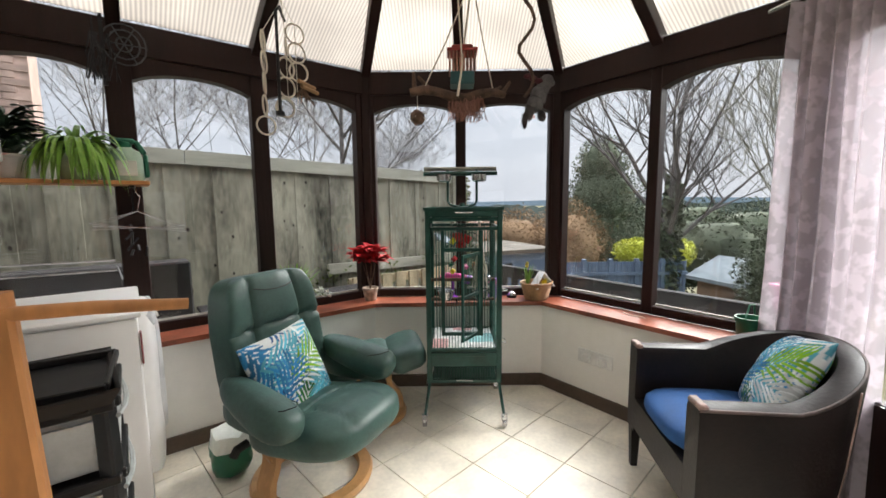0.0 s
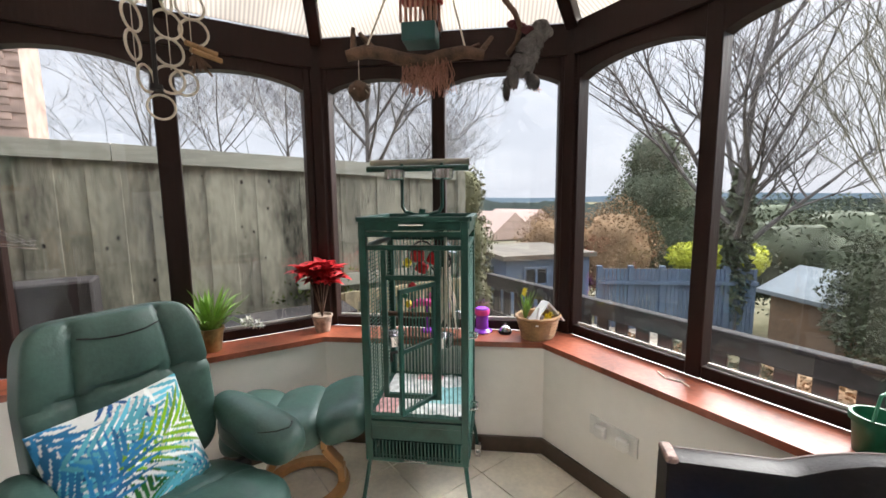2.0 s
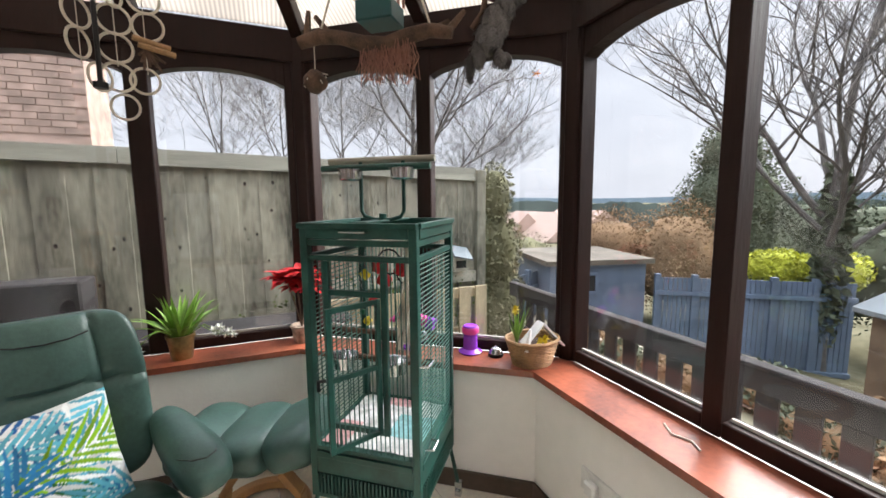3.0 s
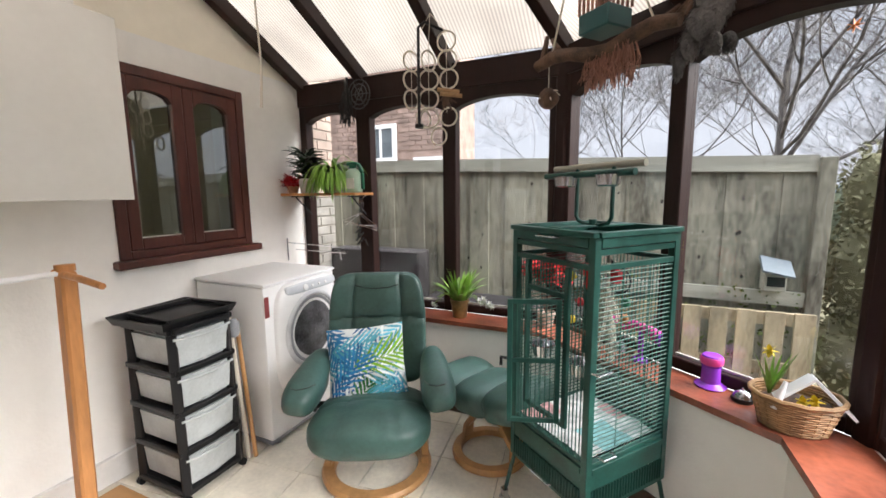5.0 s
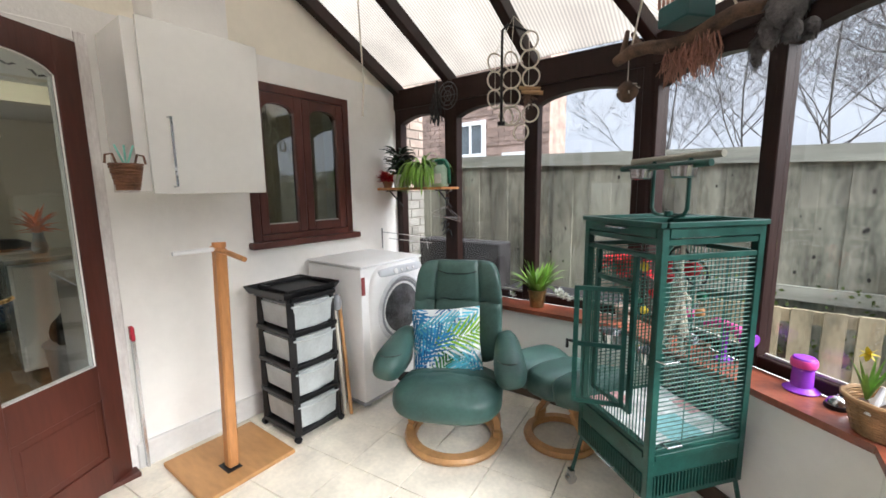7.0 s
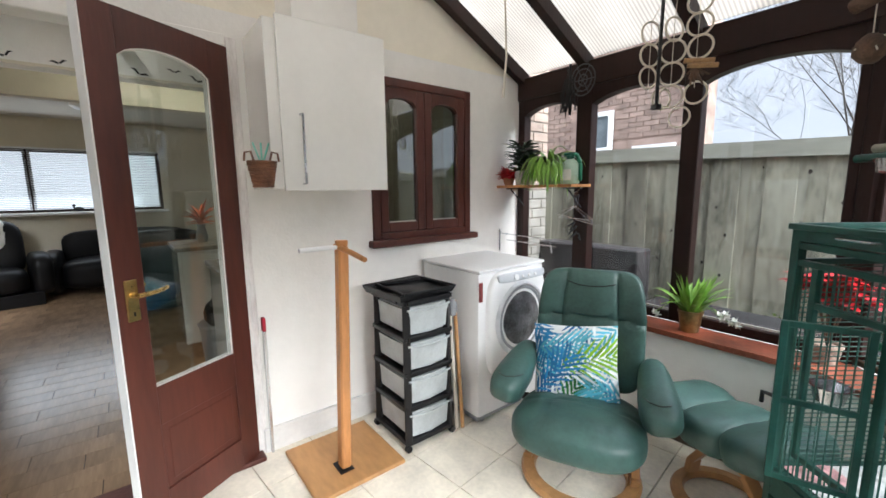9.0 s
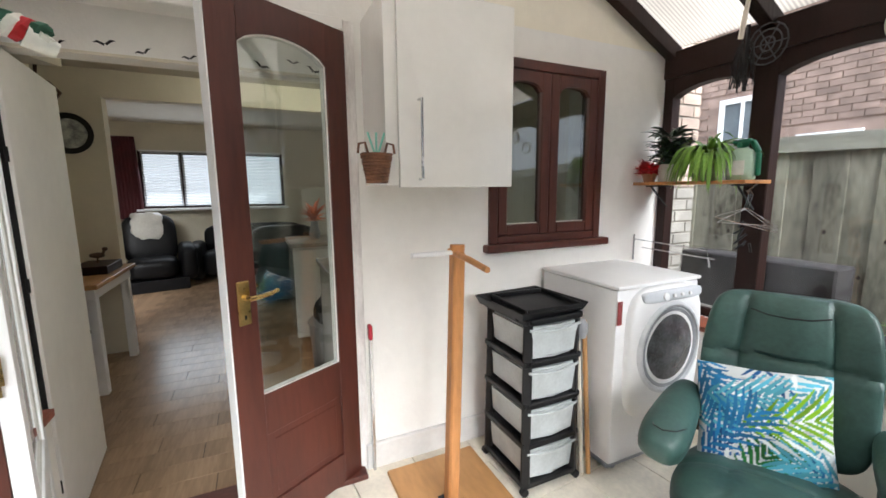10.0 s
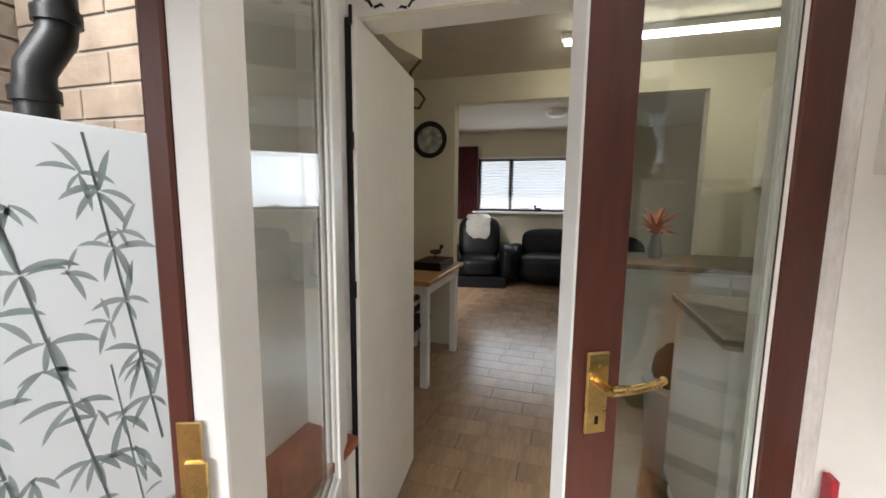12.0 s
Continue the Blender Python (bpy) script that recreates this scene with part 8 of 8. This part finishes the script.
# sheer curtain at the corner
cu = thing("sheer_curtain", "long translucent pinkish-white sheer curtain with a flower pattern", "curtain")
bm = bmesh.new()
n, mz = 60, 14
P0, P1 = V((2.85, 0.46, 0)), V((2.64, 0.06, 0))
rows = []
for j in range(mz + 1):
    z = 0.04 + (2.08 - 0.04) * j / mz
    row = []
    for i in range(n + 1):
        f = i / n
        sp_ = 1.0 - 0.12 * (j / mz)
        c = lerp(P0, P1, 0.5 + (f - 0.5) * sp_)
        wv = 0.028 * math.sin(f * 42 + 0.4 * math.sin(j * 0.7)) + 0.012 * math.sin(f * 17 + j * 0.2)
        row.append(bm.verts.new(c + V((-0.87 * wv, 0.45 * wv, z))))
    rows.append(row)
for a, b in zip(rows, rows[1:]):
    for i in range(n):
        bm.faces.new((a[i], a[i + 1], b[i + 1], b[i]))
part("drape", bm, M_CURT, cu, "", True)
bm = bmesh.new()
tube(bm, [(2.87, 0.52, 2.09), (2.60, 0.0, 2.09)], 0.010, 8)
part("rail", bm, M_STEEL, cu, "", True)

# ---- things in the rooms beyond ----
ds = tagged(new("door_4"), "plain white inner door slab standing open", kind="structure")
bm = bmesh.new()
obox(bm, (-0.050, -0.594), (-0.70, -0.665), 0.035, 0.012, 1.83, side=0.5, bevel=0.002)
part("slab", bm, M_WALL, ds)
bm = bmesh.new()
for z in (0.22, 1.0, 1.45, 1.80):
    tube(bm, [(-0.042, -0.586, z), (-0.042, -0.586, z + 0.05)], 0.006, 6)
# full-height black strip painting in the dark of the hinge gap
box(bm, (-0.049, -0.606, 0.03), (-0.043, -0.588, 1.82))
part("hinge", bm, M_GAP, ds, "black hinge knuckles and a black strip for the shaded gap at the door edge")
bm = bmesh.new()
extrude_poly(bm, [(-0.26, 1.90), (-0.26, 2.29), (-0.78, 2.29), (-0.78, 1.94), (-0.50, 1.90)], (0, -0.80, 0), (1, 0, 0), (0, 0, 1), (0, 0.16, 0))
structure("bulkhead", bm, M_CREAM, "cream boxed bulkhead above the inner door")

lb = new("living_window_parts")
tagged(lb, "wide living room window with a white frame", kind="structure")
lb.name = "window_6"
bm = bmesh.new()
for a, b in (((-5.86, -1.45, 1.10), (-5.80, -1.40, 1.98)), ((-5.86, -0.93, 1.10), (-5.80, -0.86, 1.98)), ((-5.86, 0.55, 1.10), (-5.80, 0.60, 1.98)), ((-5.86, -1.40, 1.10), (-5.80, -0.93, 1.15)), ((-5.86, -0.86, 1.10), (-5.80, 0.55, 1.15)), ((-5.86, -1.40, 1.93), (-5.80, 0.55, 1.98))):
    box(bm, a, b, 0.003)
part("frame", bm, M_MAHOG, lb)
bm = bmesh.new()
box(bm, (-5.80, -1.5, 1.06), (-5.62, 0.65, 1.095), 0.004)
part("window_sill", bm, M_WHITE, lb)
bld = thing("venetian_blind", "white slatted blind half lowered over the window", "blind")
for k in range(34):
    z = 1.95 - k * 0.0245
    for y0_, y1_ in ((-1.41, -0.90), (-0.88, 0.56)):
        bm = bmesh.new()
        beam(bm, (-5.77, y0_, z), (-5.77, y1_, z), 0.022, 0.002, up=(0.45, 0, 1))
        part("slat", bm, M_WHITE, bld)
bm = bmesh.new()
box(bm, (-5.79, -1.42, 1.965), (-5.74, 0.57, 1.99), 0.003)
part("head_rail", bm, M_WHITE, bld)
# added glowing panel that makes the window behind the blind bright
od = structure("backdrop", box(bmesh.new(), (-6.60, -3.2, 0.0), (-6.58, 2.6, 2.9)), M_OUT, "pale blurred street beyond the living room window")
dr_ = thing("drape", "dark red window drape", "curtain")
bm = bmesh.new()
for k in range(9):
    tube(bm, [(-5.68, -1.80 + 0.045 * k, 0.95), (-5.70, -1.80 + 0.043 * k, 1.6), (-5.72, -1.80 + 0.04 * k, 2.17)], 0.032, 8)
part("folds", bm, M_DRAPE, dr_, "", True)
tagged(dr_, "dark red full folds of a window drape")

sf = thing("armchair", "black leather armchair with a folded pale throw on its back", "armchair", (-5.05, -1.25, 0), 12)
blob("seat", sf, M_BLKL, (0.62, 0.60, 0.30), (0.1, 0, 0.30), power=4)
blob("backrest", sf, M_BLKL, (0.28, 0.66, 0.72), (-0.30, 0.0, 0.66), (0, -12, 0), power=4)
for y in (-0.42, 0.42):
    blob("armrest", sf, M_BLKL, (0.72, 0.22, 0.52), (0.05, y, 0.36), power=4)
bm = bmesh.new()
box(bm, (-0.35, -0.4, 0.0), (0.4, 0.4, 0.16), 0.01)
part("base", bm, M_BLKL, sf)
th = thing("throw", "pale grey knitted throw folded over the armchair", "blanket", (-5.30, -1.30, 0), 12)
blob("throw_fold", th, M_POTW, (0.26, 0.40, 0.42), (-0.05, -0.02, 0.84), (0, -14, 0), power=5, label="", puff=lambda p: p * (1 + 0.16 * noise.noise(p * 11)))
tagged(th, "pale grey knitted throw folded over the armchair")
sf2 = thing("sofa", "low black leather sofa under the window", "sofa", (-5.35, 0.10, 0), 0)
blob("seat", sf2, M_BLKL, (0.72, 1.5, 0.40), (0.12, 0, 0.28), power=5)
blob("backrest", sf2, M_BLKL, (0.26, 1.5, 0.50), (-0.28, 0, 0.58), power=5)
for y in (-0.82, 0.82):
    blob("armrest", sf2, M_BLKL, (0.8, 0.20, 0.56), (0.06, y, 0.32), power=4)
sf3 = thing("sofa", "dark armchair back beside the wide opening", "armchair", (-3.6, 0.42, 0), 180)
blob("seat", sf3, M_BLKL, (0.7, 0.7, 0.42), (0, 0, 0.24), power=5)
blob("backrest", sf3, M_BLKL, (0.24, 0.75, 0.8), (-0.3, 0, 0.55), power=5)
tagged(sf3, "dark leather armchair beside the wide opening")
dk = thing("duck_ornament", "small dark duck ornament on the window board", "ornament", (-5.70, -0.42, 1.095))
bm = bmesh.new()
lump((0, 0, 0.04), (0.03, 0.06, 0.035))
lump((0, -0.05, 0.09), (0.018, 0.022, 0.022))
tube(bm, [(0, -0.045, 0.04), (0, -0.05, 0.09)], 0.012, 6)
part("figure", bm, M_BLACK, dk, "", True)

tb = thing("white_table", "white kitchen table with a pale wooden top", "table", (-1.82, -1.0, 0))
bm = bmesh.new()
box(bm, (-0.45, -0.27, 0.735), (0.45, 0.20, 0.765), 0.004)
part("tabletop", bm, M_BEECH, tb, "pale wooden tabletop")
for x in (-0.36, 0.36):
    for y in (-0.22, 0.14):
        bm = bmesh.new()
        box(bm, (x - 0.028, y - 0.028, 0.0), (x + 0.028, y + 0.028, 0.66), 0.004)
        part("leg", bm, M_WHITE, tb)
bm = bmesh.new()
box(bm, (-0.40, -0.24, 0.661), (0.40, 0.17, 0.734), 0.003)
part("apron", bm, M_WHITE, tb)
bxx = thing("dark_box", "dark wooden box with a carved bird on the table", "box", (-1.95, -0.95, 0.765))
bm = bmesh.new()
box(bm, (-0.18, -0.12, 0), (0.18, 0.10, 0.06), 0.004)
part("box", bm, M_MAHOG, bxx)
bm = bmesh.new()
lump((0, 0, 0.12), (0.02, 0.05, 0.022))
lump((0, 0.05, 0.165), (0.014, 0.018, 0.016))
tube(bm, [(0, 0.03, 0.12), (0, 0.05, 0.165)], 0.01, 6)
tube(bm, [(0, 0, 0.06), (0, 0, 0.12)], 0.006, 6)
part("carved_bird", bm, M_BRANCH, bxx, "", True)
ch = thing("dining_chair", "dark wooden dining chair pushed under the white table", "chair", (-1.45, -1.08, 0))
for x in (-0.17, 0.17):
    for y in (-0.17, 0.17):
        bm = bmesh.new()
        box(bm, (x - 0.018, y - 0.018, 0), (x + 0.018, y + 0.018, 0.43), 0.002)
        part("leg", bm, M_MAHOG, ch)
bm = bmesh.new()
box(bm, (-0.2, -0.2, 0.431), (0.2, 0.2, 0.47), 0.008)
part("seat", bm, M_MAHOG, ch)
bm = bmesh.new()
for z in (0.55, 0.63):
    box(bm, (-0.19, 0.165, z), (0.19, 0.185, z + 0.04), 0.004)
for x in (-0.175, 0.175):
    box(bm, (x - 0.015, 0.163, 0.471), (x + 0.015, 0.187, 0.69), 0.003)
part("backrest", bm, M_MAHOG, ch)

ck = thing("wall_plate", "round dark-rimmed decorative plate on the cream wall", "wall plate")
bm = bmesh.new()
lathe(bm, [(0.115, 0.0), (0.15, 0.012), (0.155, 0.02), (0.145, 0.022), (0.108, 0.008)], 32)
bmesh.ops.transform(bm, matrix=pose(-2.298, -1.12, 1.80, 0, 90, 0), verts=bm.verts)
part("rim", bm, M_BLACK, ck, "", True)
bm = bmesh.new()
lathe(bm, [(0.112, 0.009), (0.112, 0.012)], 32)
bmesh.ops.transform(bm, matrix=pose(-2.298, -1.12, 1.80, 0, 90, 0), verts=bm.verts)
part("plate", bm, mat("painted_plate", (0.42, 0.44, 0.40), 0.4, var=0.4, scale=18, tint=(0.10, 0.10, 0.12)), ck)
cn = thing("coiled_tube", "thin brown tube looped on the wall above the plate", "tube")
bm = bmesh.new()
tube(bm, [(-1.60, -1.01, 2.27), (-1.60, -0.95, 2.22), (-1.60, -1.02, 2.15), (-1.60, -1.03, 2.05), (-1.60, -0.97, 2.03), (-1.60, -0.92, 1.97), (-1.60, -0.96, 1.91), (-1.60, -1.02, 1.92)], 0.010, 6)
part("tube", bm, M_BRANCH, cn, "", True)

ku = thing("kitchen_unit", "white kitchen base unit with a dark stone-look edge", "kitchen unit")
bm = bmesh.new()
box(bm, (-0.85, 0.50, 0.10), (-0.262, 1.12, 0.88), 0.003)
part("body", bm, M_GLOSSW, ku)
bm = bmesh.new()
box(bm, (-0.84, 0.52, 0.0), (-0.262, 1.10, 0.099))
part("plinth", bm, M_WHITE, ku)
ku2 = thing("kitchen_unit", "white kitchen base unit against the cross wall", "kitchen unit")
bm = bmesh.new()
box(bm, (-2.29, 0.40, 0.10), (-1.70, 2.1, 0.88), 0.003)
part("body", bm, M_GLOSSW, ku2)
for y in (0.42, 0.98, 1.54):
    bm = bmesh.new()
    box(bm, (-1.699, y, 0.12), (-1.682, y + 0.54, 0.86), 0.003)
    part("door", bm, M_GLOSSW, ku2)
wt = thing("worktop", "mottled brown kitchen worktop", "worktop")
bm = bmesh.new()
box(bm, (-0.87, 0.48, 0.881), (-0.261, 1.14, 0.915), 0.004)
box(bm, (-2.295, 0.38, 0.881), (-1.66, 2.12, 0.915), 0.004)
part("slab", bm, M_COUNTER, wt)
tagged(wt, "mottled brown kitchen worktop on white units")
kw = thing("wall_units", "white kitchen wall cabinet row", "cabinet")
tagged(kw, "white kitchen wall cabinets above the worktop")
for y in (1.25, 1.70):
    bm = bmesh.new()
    box(bm, (-2.29, y, 1.40), (-1.98, y + 0.44, 2.05), 0.003)
    part("cabinet", bm, M_GLOSSW, kw)
bn = thing("laundry_bin", "white round bin with a blue and white printed bag", "bin", (-1.05, 0.62, 0))
bm = bmesh.new()
lathe(bm, [(0.15, 0), (0.16, 0.02), (0.19, 0.42), (0.20, 0.43), (0.19, 0.44)], 24)
part("bin", bm, M_GREY, bn, "", True)
blob("bag", bn, M_CUSH, (0.30, 0.30, 0.24), (0, 0, 0.50), power=2.4, seg=14, puff=lambda p: p * (1 + 0.12 * noise.noise(p * 20)))
ol = thing("flower_vase", "vase of orange flowers on the far worktop", "vase", (-2.0, 0.62, 0.915))
bm = bmesh.new()
lathe(bm, [(0.04, 0), (0.05, 0.05), (0.03, 0.14), (0.035, 0.16)], 16)
part("vase", bm, M_GREY, ol, "", True)
bm = bmesh.new()
for k in range(60):
    a, el = rr.uniform(0, 6.28), rr.uniform(0.2, 1.4)
    blade(bm, (0, 0, 0.15 + rr.uniform(0, 0.05)), (math.cos(a) * math.cos(el), math.sin(a) * math.cos(el), math.sin(el)), rr.uniform(0.10, 0.22), 0.02, 1.0, 4)
part("flowers", bm, mat("orange_petal", (0.7, 0.16, 0.04), 0.6, island=0.3), ol, kind="stuff")
tl = thing("tube_light", "lit white fluorescent tube on the kitchen ceiling", "ceiling light")
bm = bmesh.new()
box(bm, (-1.66, -0.05, 2.262), (-1.60, 1.15, 2.299), 0.003)
part("batten", bm, M_WHITE, tl)
bm = bmesh.new()
tube(bm, [(-1.63, -0.03, 2.245), (-1.63, 1.13, 2.245)], 0.014, 10)
part("tube", bm, M_TUBE, tl, "glowing tube", True)
cr = thing("ceiling_rose", "round white ceiling light fitting", "ceiling light", (-4.3, -0.15, 2.33))
tagged(cr, "round white plastic living room ceiling light")
bm = bmesh.new()
lathe(bm, [(0.10, 0), (0.14, 0.03), (0.14, 0.07)], 24)
part("shade", bm, M_WHITE, cr, "", True)

# birds and torn paper along the lintel
br = thing("lintel_stickers", "row of small dark bird stickers on the lintel", "stickers")
rr = random.Random(12)
for k in range(9):
    y = DOOR_Y0 + 0.08 + k * 0.125
    z = 1.872 + rr.uniform(-0.010, 0.020)
    y += rr.uniform(-0.03, 0.03)
    ks, tlt = rr.uniform(0.8, 1.3), rr.uniform(-0.5, 0.5)
    bm = bmesh.new()
    for s in (-1, 1):
        pts = [(0, 0), (0.018 * s, 0.012), (0.034 * s, 0.006), (0.020 * s, 0.004), (0.004 * s, -0.007)]
        bm.faces.new([bm.verts.new((-0.1185, y + ks * (a * math.cos(tlt) - b * math.sin(tlt)), z + ks * (a * math.sin(tlt) + b * math.cos(tlt)))) for a, b in pts])
    part("bird", bm, M_BLACK, br)
bm = bmesh.new()
for k in range(60):
    y = DOOR_Y0 + 0.01 + k * (DOOR_Y1 - DOOR_Y0 - 0.02) / 60
    h = 0.004 + 0.012 * abs(noise.noise(V((k * 0.45, 0, 0))))
    box(bm, (-0.1195, y, 1.845 - h), (-0.117, y + 0.019, 1.850))
part("torn_edge", bm, M_CREAM, br, "torn wallpaper edge", kind="stuff")

# ---- floor tiles, then laminate planks ----
def clip_poly(poly, a, b):
    """The part of a plan polygon to the left of the line from a to b."""
    out = []
    for i in range(len(poly)):
        p, q = poly[i], poly[(i + 1) % len(poly)]
        sp_ = (b[0] - a[0]) * (p[1] - a[1]) - (b[1] - a[1]) * (p[0] - a[0])
        sq_ = (b[0] - a[0]) * (q[1] - a[1]) - (b[1] - a[1]) * (q[0] - a[0])
        if sp_ >= 0:
            out.append(p)
        if (sp_ >= 0) != (sq_ >= 0):
            t = sp_ / (sp_ - sq_)
            out.append((p[0] + (q[0] - p[0]) * t, p[1] + (q[1] - p[1]) * t))
    return out


TILE_ANGLE, TILE_AT = 6.2, (0.857, 1.19)
ROOM = list(INNER[::-1])
TS, TA, TO = 0.314, radians(TILE_ANGLE), TILE_AT
e1, e2 = V((math.cos(TA), math.sin(TA))), V((-math.sin(TA), math.cos(TA)))
for i in range(-14, 15):
    for j in range(-14, 15):
        c = V(TO) + e1 * (i * TS) + e2 * (j * TS)
        g = 0.0022
        poly = [tuple(c + e1 * a + e2 * b) for a, b in ((g, g), (TS - g, g), (TS - g, TS - g), (g, TS - g))]
        for k in range(len(ROOM)):
            poly = clip_poly(poly, ROOM[k], ROOM[(k + 1) % len(ROOM)])
            if len(poly) < 3:
                break
        if len(poly) < 3:
            continue
        area = abs(sum(poly[k][0] * poly[(k + 1) % len(poly)][1] - poly[(k + 1) % len(poly)][0] * poly[k][1] for k in range(len(poly)))) / 2
        if area < 0.0008:
            continue
        cen = V((sum(p[0] for p in poly) / len(poly), sum(p[1] for p in poly) / len(poly)))
        bm = bmesh.new()
        lo = [bm.verts.new((p[0], p[1], -0.0118)) for p in poly]
        md = [bm.verts.new((p[0], p[1], -0.0018)) for p in poly]
        hi = [bm.verts.new((p[0] + (cen.x - p[0]) * 0.006, p[1] + (cen.y - p[1]) * 0.006, 0.0)) for p in poly]
        n = len(poly)
        bm.faces.new(hi)
        for k in range(n):
            bm.faces.new((lo[k], lo[(k + 1) % n], md[(k + 1) % n], md[k]))
            bm.faces.new((md[k], md[(k + 1) % n], hi[(k + 1) % n], hi[k]))
        part("tile", bm, M_TILE, floor)

rr = random.Random(21)
PL, PW = 0.60, 0.15
planks = {}
x = -0.11 - PW
row = 0
while x > -5.8:
    y = -1.30 - PL * (0.5 * (row % 2)) - 0.04 * (row % 3)
    while y < 1.6:
        a, b = max(y + 0.0015, -1.30), min(y + PL - 0.0015, 1.9)
        if b - a > 0.03:
            key = round(b - a, 3)
            if key not in planks:
                bm = bmesh.new()
                box(bm, (0.0012, 0, -0.0055), (PW - 0.0012, b - a, 0.0), 0.0008)
                me = bpy.data.meshes.new("plank")
                bm.to_mesh(me)
                bm.free()
                me.materials.append(M_LAM)
                planks[key] = me
            ob = new("plank", planks[key])
            ob.location = (x, a, 0.0)
            ob.parent = room_floor
        y += PL
    x -= PW
    row += 1
bm = bmesh.new()
box(bm, (-5.8, -2.18, -0.0055), (-2.42, -1.303, -0.001))
structure("floor_edge", bm, M_LAM, "brown laminate floor along the wall")

# repeats that belong together
GROUPS = {"cushion": "palm print cushions", "bare_tree": "bare trees in the gardens", "far_house": "distant houses", "bed_plant": "border plants",
          "kitchen_unit": "kitchen base units", "garden_fence": "blue garden fences"}
for ob_ in list(scene.objects):
    kind_ = ob_.name.split(".")[0]
    if ob_.parent is None and kind_ in GROUPS:
        tagged(ob_, group=GROUPS[kind_])
